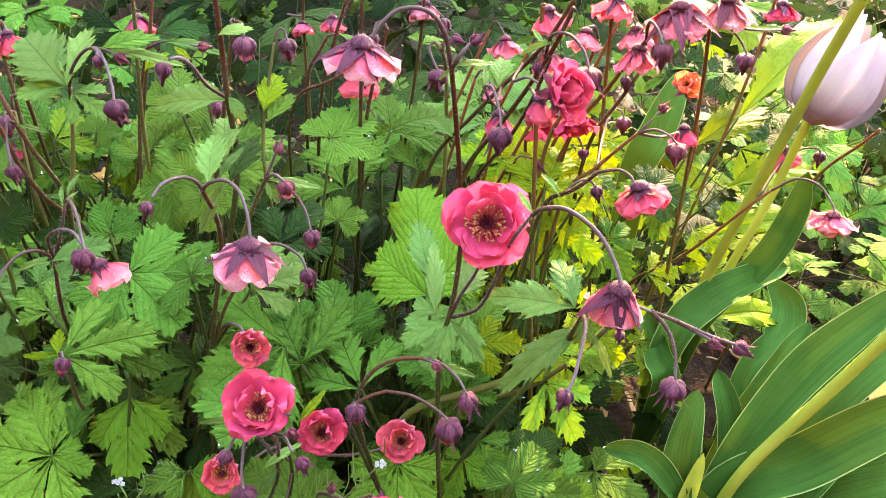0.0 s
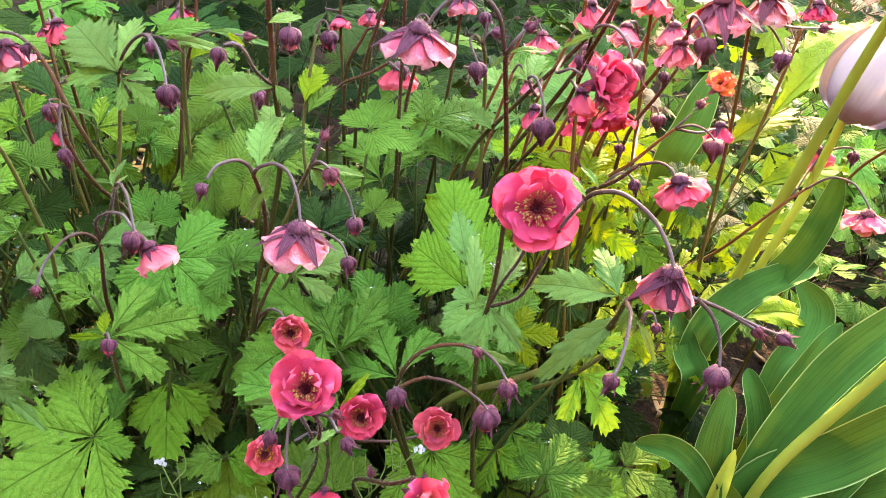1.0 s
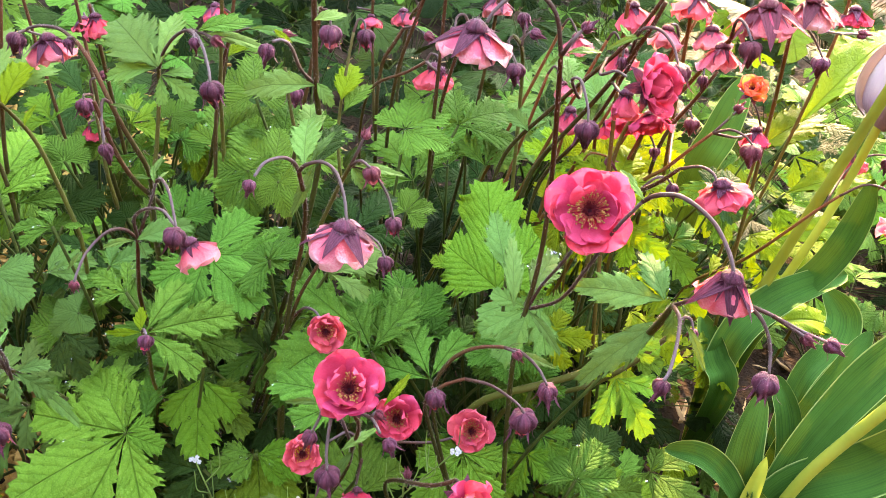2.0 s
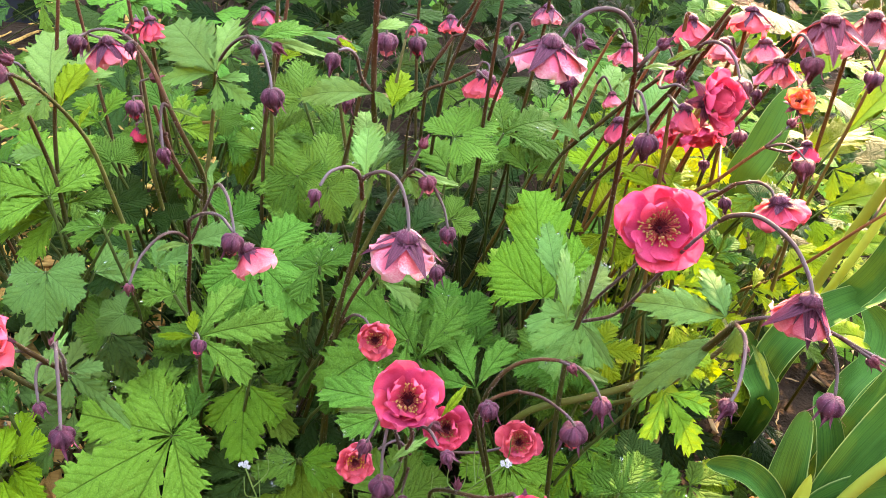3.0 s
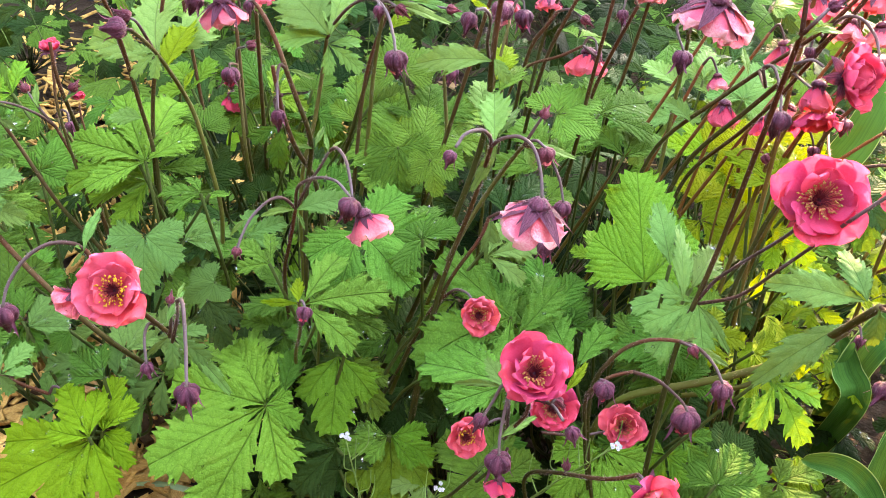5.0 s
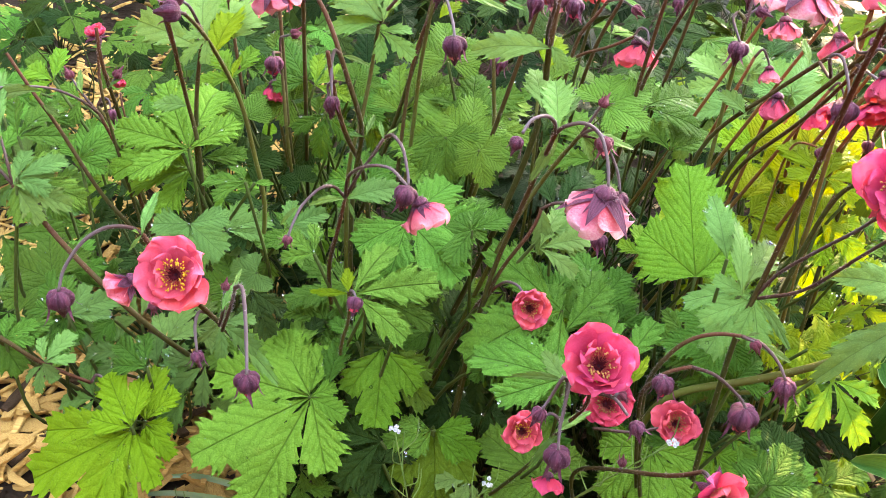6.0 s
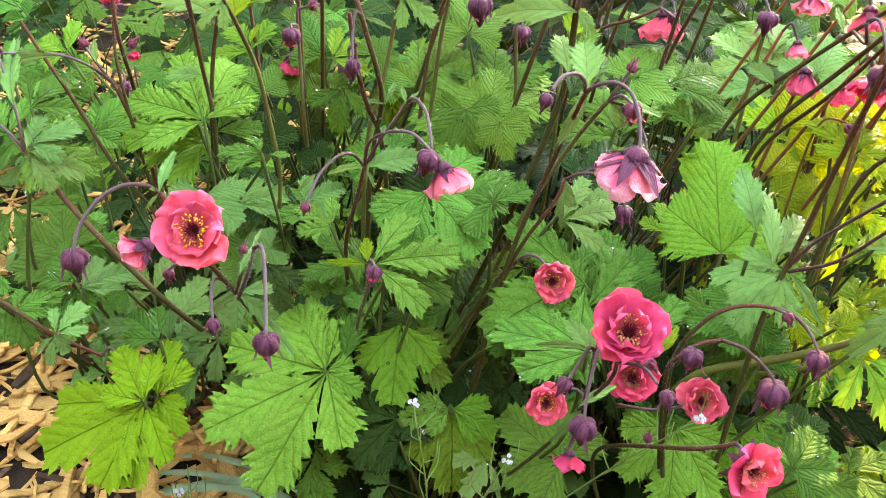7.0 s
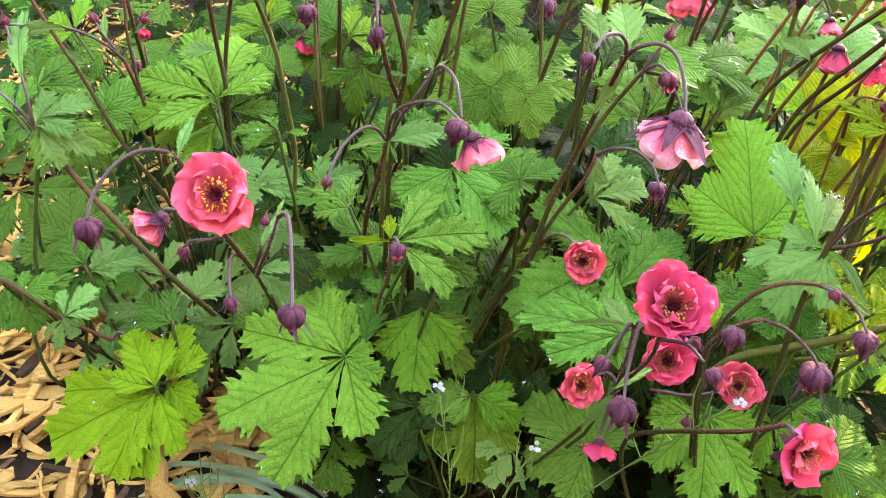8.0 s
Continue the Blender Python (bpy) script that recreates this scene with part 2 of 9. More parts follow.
# Lower ends darkened to sink the stalk bases into shade between leaves.
STEM = stem_material("stalk_maroon", (0.032, 0.035, 0.008), (0.066, 0.024, 0.011), 0.40, 0.85)
# Stalk colour warmed and lifted to stand in for sunlight on the right.
STEM_SUNLIT = stem_material("stalk_painted_sun", (0.082, 0.066, 0.012), (0.130, 0.042, 0.014), 0.30, 0.80)
STEM_GREEN = stem_material("stalk_green", (0.066, 0.078, 0.013), (0.066, 0.054, 0.017), 0.3, 1.0)
STEM_GREY = stem_material("pedicel_purple", (0.050, 0.024, 0.016), (0.104, 0.075, 0.072), 0.1, 0.9)
# Dark at the foot: shade under the leaves put into the colour.
PETIOLE = stem_material("petiole_green", (0.014, 0.020, 0.005), (0.034, 0.054, 0.010), 0.2, 0.9)
HAIR = plain_material("stalk_down", (0.16, 0.11, 0.10), (0.28, 0.22, 0.20), 200.0, 0.6, amount=0.4, glow=(0.4, 0.3, 0.25))


def tulip_leaf_material():
    """Smooth leaf with parallel veins, a grey bloom and a thin pale margin."""
    n = Nodes("tulip_leaf")
    u, v = n.uv()
    wide = n.noise(14.0, 3.0, 0.5, n.where())
    line = n.math("PINGPONG", n.math("ADD", n.math("MULTIPLY", u, 26.0), n.math("MULTIPLY", wide, 0.8)), 0.5)
    c = n.mix(n.step(wide, 0.3, 0.7), (0.009, 0.044, 0.007), (0.022, 0.092, 0.015))
    c = n.mix(n.math("MULTIPLY", n.step(line, 0.25, 0.5), 0.16), c, (0.06, 0.13, 0.02))
    comb = n.add("CombineXYZ")
    n.link(n.math("MULTIPLY", u, 34.0), comb.inputs[0])
    n.link(n.math("MULTIPLY", v, 2.2), comb.inputs[1])
    streak = n.noise(1.0, 4.0, 0.65, comb.outputs[0])
    c = n.mix(n.math("MULTIPLY", n.step(streak, 0.45, 0.70), 0.30), c, (0.050, 0.130, 0.016))
    c = n.mix(n.math("MULTIPLY", n.step(streak, 0.50, 0.30), 0.40), c, (0.006, 0.022, 0.005))
    side = n.math("ABSOLUTE", n.math("SUBTRACT", u, 0.5))
    c = n.mix(n.math("MULTIPLY", n.step(side, 0.470, 0.492), 0.75), c, (0.24, 0.31, 0.10))
    normal = n.bump(n.math("ADD", n.math("MULTIPLY", streak, 1.6), n.math("MULTIPLY", wide, 2.5)), 0.4, 0.0014)
    glow = n.mix(0.25, c, (0.30, 0.40, 0.03))
    return n.finish(c, n.math("ADD", 0.5, n.math("MULTIPLY", wide, 0.2)), normal, glow, 0.03, spec=0.02)


TULIP_LEAF = tulip_leaf_material()
RIBBED = leaf_material("ribbed_leaf", (0.070, 0.110, 0.006), (0.100, 0.145, 0.009), (0.13, 0.17, 0.018), amount=0.30, glow=(1.0, 1.0, 0.5))
TULIP_STEM = plain_material("tulip_stem", (0.18, 0.22, 0.028), (0.25, 0.28, 0.04), 30.0, 0.42, amount=0.15, glow=(0.4, 0.45, 0.05))
GRASS = plain_material("grass_blade", (0.10, 0.17, 0.095), (0.19, 0.28, 0.165), 40.0, 0.45, amount=0.3, glow=(0.35, 0.5, 0.12))
WEED = plain_material("weed_stalk", (0.07, 0.13, 0.03), (0.12, 0.20, 0.05), 60.0, 0.5, amount=0.2)
WHITE = plain_material("white_petal", (0.30, 0.30, 0.27), (0.36, 0.36, 0.33), 90.0, 0.6, amount=0.3)
CHIP = plain_material("fresh_wood", (0.24, 0.120, 0.030), (0.51, 0.305, 0.088), 14.0, 0.68, height=0.6, depth=0.0012, stretch=(3.0, 26.0, 14.0), island=True)
BARK = plain_material("brown_bark", (0.030, 0.018, 0.010), (0.10, 0.058, 0.030), 22.0, 0.85, height=0.8, depth=0.002, stretch=(2.0, 12.0, 8.0), island=True)
SOIL = plain_material("mulch_soil", (0.010, 0.0065, 0.004), (0.032, 0.020, 0.012), 24.0, 0.92, height=1.0, depth=0.006)
DEAD = plain_material("dead_leaf", (0.30, 0.16, 0.06), (0.50, 0.30, 0.14), 30.0, 0.7, amount=0.25, glow=(0.6, 0.35, 0.1))
EDGING = plain_material("black_edging", (0.012, 0.014, 0.017), (0.035, 0.038, 0.042), 12.0, 0.45)
# Kept dark so the added, unseen walls throw little light back.
RENDER_WALL = plain_material("dark_unseen_wall", (0.060, 0.045, 0.034), (0.10, 0.078, 0.058), 3.0, 0.85, depth=0.003)


# ---- mesh helpers ----
def mesh_of(name, verts, faces, uvs=None, smooth=True):
    me = bpy.data.meshes.new(name)
    me.from_pydata([tuple(v) for v in verts], [], faces)
    if uvs is not None:
        layer = me.uv_layers.new(name="UVMap")
        idx = np.empty(len(me.loops), dtype=np.int32)
        me.loops.foreach_get("vertex_index", idx)
        layer.data.foreach_set("uv", np.asarray(uvs, dtype=np.float32)[idx].ravel())
    if smooth:
        me.polygons.foreach_set("use_smooth", np.ones(len(me.polygons), dtype=bool))
    me.update()
    return me


def part(name, me, material, parent, world=None, label=""):
    """One mesh object under a thing or a part; world is its pose in the place."""
    if me.materials:
        me.materials[0] = material
    else:
        me.materials.append(material)
    ob = new(name, me)
    ob.parent = parent
    POSE[ob.name] = world or Matrix()
    ob.matrix_basis = POSE[parent.name].inverted() @ POSE[ob.name]
    return tagged(ob, label)


POSE = {}


def thing(name, at, label, category, group=""):
    ob = new(name)
    ob.empty_display_size = 0.02
    ob.matrix_basis = POSE[ob.name] = Matrix.Translation(at)
    return tagged(ob, label, category, group)


def spline(points, n):
    """Catmull-Rom through the points, n steps a span."""
    p = [np.array(q, dtype=float) for q in points]
    p = [2 * p[0] - p[1]] + p + [2 * p[-1] - p[-2]]
    out = []
    for i in range(1, len(p) - 2):
        a, b, c, d = p[i - 1:i + 3]
        for k in range(n):
            t = k / n
            out.append(0.5 * (2 * b + (c - a) * t + (2 * a - 5 * b + 4 * c - d) * t * t + (3 * b - a - 3 * c + d) * t ** 3))
    return np.array(out + [p[-2]])


def tube(points, r0, r1, sides=7, n=7, hairs=0, rng=None, even=0):
    """A tapered stalk along the points; hairs: short down on its skin, per centimetre."""
    line = spline(points, n)
    for _ in range(even):
        line[1:-1] = 0.25 * line[:-2] + 0.5 * line[1:-1] + 0.25 * line[2:]
    m = len(line)
    step = np.gradient(line, axis=0)
    step /= np.linalg.norm(step, axis=1)[:, None] + 1e-9
    side = np.cross(step[0], (0.3, 0.9, 0.2))
    verts, uvs, faces, rings = [], [], [], []
    for i in range(m):
        side = side - step[i] * side.dot(step[i])
        side /= np.linalg.norm(side)
        other = np.cross(step[i], side)
        v = i / (m - 1)
        r = r0 + (r1 - r0) * v
        rings.append((side, other, r))
        for k in range(sides):
            a = 2 * math.pi * k / sides
            verts.append(line[i] + r * (math.cos(a) * side + math.sin(a) * other))
            uvs.append((k / sides, v))
    for i in range(m - 1):
        for k in range(sides):
            q = (k + 1) % sides
            faces.append((i * sides + k, i * sides + q, (i + 1) * sides + q, (i + 1) * sides + k))
    faces.append(tuple(range(sides))[::-1])
    faces.append(tuple(range((m - 1) * sides, m * sides)))
    down = None
    if hairs and rng is not None:
        length = np.linalg.norm(np.diff(line, axis=0), axis=1).sum()
        hv, hf = [], []
        for _ in range(int(length * 100 * hairs)):
            i = rng.integers(0, m - 1)
            f, a = rng.random(), rng.random() * 2 * math.pi
            s, o, r = rings[i]
            radial = math.cos(a) * s + math.sin(a) * o
            root = line[i] * (1 - f) + line[i + 1] * f + radial * r * 0.95
            tip = root + (radial + 0.5 * step[i] * rng.normal(0.2, 0.6)) * (0.0007 + 0.0010 * rng.random())
            w = np.cross(radial, step[i]) * 0.00007
            k = len(hv)
            hv += [root - w, root + w, tip]
            hf.append((k, k + 1, k + 2))
        down = (hv, hf)
    return mesh_of("tube", verts, faces, uvs), down


def leaf_mesh(lobes, seed, teeth=6, tooth=0.34, fold=0.10, droop=0.25, ripple=0.05, peak=1.75, blunt=0.72, slope=1.5, fine=True):
    """A lobed leaf of length 1 along +y, foot at the origin, upper side +z. Each lobe (angle, length, half width, its start along the midrib) has
    its own midrib and forward-pointing double teeth, and meets its neighbours along their bisectors until the sinus opens."""
    rng = np.random.default_rng(seed)
    lobes = [(radians(q[0] + rng.normal(0, 3.0)), q[1] * rng.uniform(0.90, 1.07), q[2] * rng.uniform(0.92, 1.1), q[3] if len(q) > 3 else 0.0) for q in lobes]
    lobes.sort(key=lambda q: q[0])
    ph = rng.uniform(0, 6.28, 6)
    tilt = rng.normal(0, 0.07, 2)
    cross = np.array([-1, -0.8, -0.55, -0.28, 0, 0.28, 0.55, 0.8, 1.0]) if fine else np.array([-1, -0.6, 0, 0.6, 1.0])
    steps = ((0.0, 0.0, 0.0), (0.30, 0.55, 0.1), (0.48, 1.0, 0.55), (0.60, 0.62, 0.1), (0.78, 0.98, 0.6), (0.90, 0.35, 0.0)) if fine else ((0.0, 0.0, 0.0), (0.62, 1.0, 0.5))
    verts, uvs, faces = [], [], []
    for i, (phi, length, wide, start) in enumerate(lobes):
        beside = [b for b in (i - 1, i + 1) if 0 <= b < len(lobes)]
        limit = {-1: 1.4, 1: 1.4}
        for b in beside:
            if abs(lobes[b][3] - start) < 0.02:
                limit[b - i] = abs(lobes[b][0] - phi) / 2
        k = max(2, int(round(teeth * (0.45 + 0.55 * length))))
        rows = [((q + t) / k, g, ahead, q) for q in range(k) for t, g, ahead in steps] + [(1.0, 0.0, 0.0, k)]
        gain = rng.uniform(0.65, 1.3, (k + 1, 2))
        first, nu = len(verts), len(cross)
        bow = rng.normal(0, 0.05)
        for s, g, ahead, q in rows:
            body = wide * max(0.0, math.sin(math.pi * min(1.0, s) ** peak)) ** blunt
            for u in cross:
                hand = -1 if u < 0 else 1
                size = tooth * gain[q, (hand + 1) // 2] * (0.45 * body + 0.50 * wide * min(1.0, s * 2)) * (1.0 if s < 0.999 else 0.0)
                reach = body * (1 - 0.30 * tooth) + size * g
                y = s * length
                cap = y * math.tan(min(1.35, limit[hand])) + 0.004
                if s < 0.8 and body * 1.15 > cap:
                    reach = max(reach, cap)
                open_rim = reach < cap
                half = min(reach, cap)
                x = u * half
                if open_rim:
                    y += abs(u) ** 3 * ahead * 0.65 * length / k
                y = min(y, length * 1.03)
                a = abs(x) / max(wide, 1e-3)
                z = fold * wide * (1.6 * a ** 0.85 - 0.9 * a * a)
                z += 0.006 * length * math.sin(2 * math.pi * k * (s - slope * abs(x) / length)) * min(1.0, 3 * a) * fine
                bx = x + bow * (y / length) ** 2 * length
                px, py = bx * math.cos(phi) + y * math.sin(phi), -bx * math.sin(phi) + y * math.cos(phi) + start
                rad, theta = math.hypot(px, py), math.atan2(px, py)
                z += -droop * rad * rad * (0.6 + 0.4 * math.cos(theta))
                z += ripple * min(1.0, rad) ** 2 * (math.sin(theta * 3.1 + ph[0]) + 0.7 * math.sin(theta * 6.3 + ph[1] + 2 * rad) + 0.5 * math.sin(9 * px + ph[2]) * math.sin(8 * py + ph[3]))
                z += tilt[0] * px + tilt[1] * px * py - 0.006 * (start > 0)
                verts.append((px, py, z))
                uvs.append((0.5 + 0.5 * x, (k * (s - slope * abs(x) / length) + 4.0) / 16.0))
        for j in range(len(rows) - 1):
            for c in range(nu - 1):
                p = first + j * nu + c
                faces.append((p, p + 1, p + nu + 1, p + nu))
    return mesh_of("leaf", verts, faces, uvs)


BASAL = [(0, 1.0, 0.22), (54, 0.84, 0.18), (-54, 0.84, 0.18), (108, 0.50, 0.15), (-108, 0.50, 0.15)]
ROUND = [(0, 1.0, 0.29), (50, 0.92, 0.26), (-50, 0.92, 0.26), (102, 0.72, 0.24), (-102, 0.72, 0.24)]
THREE = [(0, 1.0, 0.19), (50, 0.76, 0.14), (-50, 0.76, 0.14)]
WIDE3 = [(0, 1.0, 0.225), (54, 0.80, 0.17), (-54, 0.80, 0.17)]
PALM = [(0, 1.0, 0.205), (40, 0.95, 0.185), (-40, 0.95, 0.185), (84, 0.64, 0.16), (-84, 0.64, 0.16)]
FAN = [(0, 1.0, 0.23), (44, 0.90, 0.20), (-44, 0.90, 0.20)]
LEAFLET = [(0, 1.0, 0.25), (36, 0.74, 0.18), (-36, 0.74, 0.18)]
BROAD = [(0, 1.0, 0.36), (52, 0.66, 0.29), (-52, 0.66, 0.29)]
SPEAR = [(0, 1.0, 0.22)]
NARROW = [(0, 1.0, 0.10)]


def leaf_kinds(fine):
    """The leaf shapes; those that are not fine serve the crowd behind."""
    few = lambda *s: s if fine else s[:3]
    return {
        "basal": [leaf_mesh(BASAL, s, 6, 0.50, ripple=0.07, fine=fine) for s in few(1, 2, 3, 4)],
        "round": [leaf_mesh(ROUND, s, 7, 0.42, ripple=0.06, droop=0.20, fine=fine) for s in few(11, 12, 13)],
        "crisp": [leaf_mesh(ROUND, s, 7, 0.50, fold=0.22, droop=0.30, ripple=0.09, fine=fine) for s in few(15, 16)],
        "fan": [leaf_mesh(FAN, s, 6, 0.48, ripple=0.07, droop=0.22, fine=fine) for s in few(17, 18, 19)],
        "palm": [leaf_mesh(PALM, s, 8, 0.48, fold=0.20, ripple=0.07, droop=0.20, fine=fine) for s in few(26, 27, 28)],
        "wide": [leaf_mesh(WIDE3, s, 6, 0.50, fold=0.20, ripple=0.07, droop=0.3, fine=fine) for s in few(21, 22, 23, 24)],
        "three": [leaf_mesh(THREE, s, 5, 0.54, fold=0.16, ripple=0.07, droop=0.3, fine=fine) for s in few(31, 32, 33)],
        "broad": [leaf_mesh(BROAD, s, 9, 0.42, fold=0.14, ripple=0.08, droop=0.2, peak=1.4, blunt=0.7, fine=fine) for s in few(46, 47, 48)],
        "leaflet": [leaf_mesh(LEAFLET, s, 6, 0.52, fold=0.20, droop=0.25, fine=fine) for s in few(36, 37, 38)],
        "spear": [leaf_mesh(SPEAR, s, 5, 0.36, fold=0.22, droop=0.3, ripple=0.07, peak=1.05, blunt=0.95, fine=fine) for s in few(41, 42, 43)],
        "narrow": [leaf_mesh(NARROW, s, 4, 0.25, fold=0.3, droop=0.45, ripple=0.08, peak=0.95, blunt=1.0, fine=fine) for s in few(51, 52)],
    }


LEAVES, LEAVES_FAR = leaf_kinds(True), leaf_kinds(False)
LEAF_MATS = {"p": LEAF_PRIME, "k": LEAF_SHADE, "g": LEAF, "y": LEAF_PALE, "l": LEAF_LIME, "o": LEAF_SUN, "v": LEAF_VIVID, "d": LEAF_DIM, "s": LEAF_STEM, "r": RIBBED}
COUNT = {"n": 0}


def pick(seq):
    COUNT["n"] += 1
    return seq[(COUNT["n"] * 7 + COUNT["n"] // 3) % len(seq)]


LEAF_SHARED = {}
DEW = []


def leaf_pose(base, tip, normal, wide=1.0):
    b, y = Vector(base), Vector(tip) - Vector(base)
    length = y.length
    y.normalize()
    z = Vector(normal) - y * Vector(normal).dot(y)
    z.normalize()
    x = y.cross(z)
    m = Matrix((x, y, z)).transposed().to_4x4()
    return Matrix.Translation(b) @ m @ Matrix.Diagonal((length * wide, length, length, 1))


def leaf(parent, base, tip, normal, kind="basal", colour="g", wide=1.0, foot=None, r=0.0011, far=False):
    """One leaf blade from its foot to its tip; foot: where its stalk comes from."""
    src = pick((LEAVES_FAR if far else LEAVES)[kind])
    key = (src.name, colour)
    if key not in LEAF_SHARED:
        LEAF_SHARED[key] = src.copy()
    ob = part("leaf", LEAF_SHARED[key], LEAF_MATS[colour], parent, leaf_pose(base, tip, normal, wide))
    if foot is not None and (Vector(tip) - Vector(base)).length > 0.03 and base[1] < 0.62:
        DEW.append((src, leaf_pose(base, tip, normal, wide)))
    if foot is not None:
        b, f, t = Vector(base), Vector(foot), Vector(tip)
        back = (b - t).normalized() * 0.25 * (b - f).length
        mid = f.lerp(b, 0.6) + back * 0.5 + Vector((0, 0, 0.03 * (b - f).length))
        me, _ = tube([f, f.lerp(mid, 0.5) + Vector((0, 0, 0.01)), mid, b], r * 1.3, r, 6, 4)
        part("petiole", me, PETIOLE, parent)
    return ob


# ---- flowers ----
def petal_mesh(seed, wide=0.62, cup=0.25, ruffle=0.07, notch=0.05, nu=9, nv=9, claw=0.25, curl=0.0):
    """A broad round petal of length 1 along +y, inner face +z, with a softly waved rim that may curl over."""
    rng = np.random.default_rng(seed)
    ph = rng.uniform(0, 6.28, 6)
    verts, uvs, faces = [], [], []
    for j in range(nv):
        v = math.sin(0.5 * math.pi * j / (nv - 1)) ** 0.9
        f = min(1.0, v / 0.62)
        w = wide * (claw + (1 - claw) * f * f * (3 - 2 * f)) * (1.0 if v < 0.62 else math.sqrt(max(0.0, 1 - ((v - 0.62) / 0.38) ** 2.2))) + 0.01
        for i in range(nu):
            u = -1 + 2 * i / (nu - 1)
            y = v * (1 - notch * math.exp(-((u - 0.25 * math.sin(ph[4])) / 0.25) ** 2) * v ** 5)
            y -= 0.05 * u * u * v ** 3
            x = w * u * (1 + 0.03 * math.sin(6 * v + ph[5]))
            z = cup * (v * v * 0.55 + 0.65 * x * x) + ruffle * v * v * (math.sin(2.6 * u + ph[0]) + 0.55 * math.sin(5 * u + ph[1]) * v + 0.3 * math.sin(5 * v + ph[2]))
            z += curl * max(0.0, v - 0.7) ** 2 * 4 + 0.22 * ruffle * v ** 5 * math.sin(10 * u + ph[3])
            verts.append((x, y - abs(curl) * max(0.0, v - 0.75) * 0.5, z))
            uvs.append((u * 0.5 + 0.5, v))
    for j in range(nv - 1):
        for i in range(nu - 1):
            p = j * nu + i
            faces.append((p, p + 1, p + nu + 1, p + nu))
    return mesh_of("petal", verts, faces, uvs)


def sepal_mesh(seed, wide=0.2, curl=0.25, cup=0.0, spear=False):
    rng = np.random.default_rng(seed)
    verts, uvs, faces = [], [], []
    nv, nu = 8, 5
    bend = curl * rng.uniform(0.5, 1.3)
    twist = rng.normal(0, 0.10)
    for j in range(nv):
        v = j / (nv - 1)
        w = (wide * (1.05 - 0.15 * v) * (1 - v ** 1.7) if spear else wide * (0.75 + 0.9 * v - 1.6 * v * v) * (1 - v ** 8)) + 0.004
        for i in range(nu):
            u = -1 + 2 * i / (nu - 1)
            verts.append((w * u + twist * v * v, v, -bend * v ** 3 + 0.12 * v * (1 - v) + cup * v * v - 0.25 * (w * u) ** 2 / max(wide, 0.01)))
            uvs.append((u * 0.5 + 0.5, v))
    for j in range(nv - 1):
        for i in range(nu - 1):
            p = j * nu + i
            faces.append((p, p + 1, p + nu + 1, p + nu))
    return mesh_of("sepal", verts, faces, uvs)


def lathe(profile, sides=12, lobes=0, depth=0.0):
    verts, uvs, faces = [], [], []
    for j, (r, z) in enumerate(profile):
        for k in range(sides):
            a = 2 * math.pi * k / sides
            q = r * (1 + depth * (2 * abs(math.sin(0.5 * lobes * a)) ** 0.7 - 1)) if lobes else r
            verts.append((q * math.cos(a), q * math.sin(a), z))
            uvs.append((k / sides, j / (len(profile) - 1)))
    for j in range(len(profile) - 1):
        for k in range(sides):
            q = (k + 1) % sides
            faces.append((j * sides + k, j * sides + q, (j + 1) * sides + q, (j + 1) * sides + k))
    faces.append(tuple(range(sides))[::-1])
    faces.append(tuple(range((len(profile) - 1) * sides, len(profile) * sides)))
    return mesh_of("lathe", verts, faces, uvs)


def stamen_mesh(seed, count, inner, outer, high, thin, bead):
    """Filaments that stand in a ring, and the anthers on their tips."""
    rng = np.random.default_rng(seed)
    fv, ff, av, af = [], [], [], []
    for i in range(count):
        a = 2 * math.pi * (i + rng.uniform(-0.4, 0.4)) / count
        root = np.array((inner * math.cos(a), inner * math.sin(a), 0.02))
        q = outer * rng.uniform(0.7, 1.08)
        b = a + rng.normal(0, 0.12)
        q *= rng.choice((1.0, 0.86, 0.70))
        tip = np.array((q * math.cos(b), q * math.sin(b), high * rng.uniform(0.5, 1.3)))
        mid = (root + tip) / 2 + np.array((0, 0, 0.25 * high))
        for p, q2 in ((root, mid), (mid, tip)):
            d = (q2 - p) / (np.linalg.norm(q2 - p) + 1e-9)
            s = np.cross(d, (0.2, 0.5, 0.8))
            s /= np.linalg.norm(s)
            o = np.cross(d, s)
            k = len(fv)
            for e in (p, q2):
                for c in range(3):
                    fv.append(e + thin * (math.cos(2.094 * c) * s + math.sin(2.094 * c) * o))
            ff += [(k, k + 1, k + 4, k + 3), (k + 1, k + 2, k + 5, k + 4), (k + 2, k, k + 3, k + 5)]
        k = len(av)
        sx = bead * rng.uniform(0.7, 1.2)
        for e in ((1.3, 0, 0), (-1.3, 0, 0), (0, 1, 0), (0, -1, 0), (0, 0, 1), (0, 0, -1)):
            av.append(tip + sx * np.array((e[0] * math.cos(b) - e[1] * math.sin(b), e[0] * math.sin(b) + e[1] * math.cos(b), e[2])))
        af += [(k, k + 2, k + 4), (k + 2, k + 1, k + 4), (k + 1, k + 3, k + 4), (k + 3, k, k + 4),
               (k + 2, k, k + 5), (k + 1, k + 2, k + 5), (k + 3, k + 1, k + 5), (k, k + 3, k + 5)]
    return mesh_of("filament", fv, ff), mesh_of("anther", av, af)


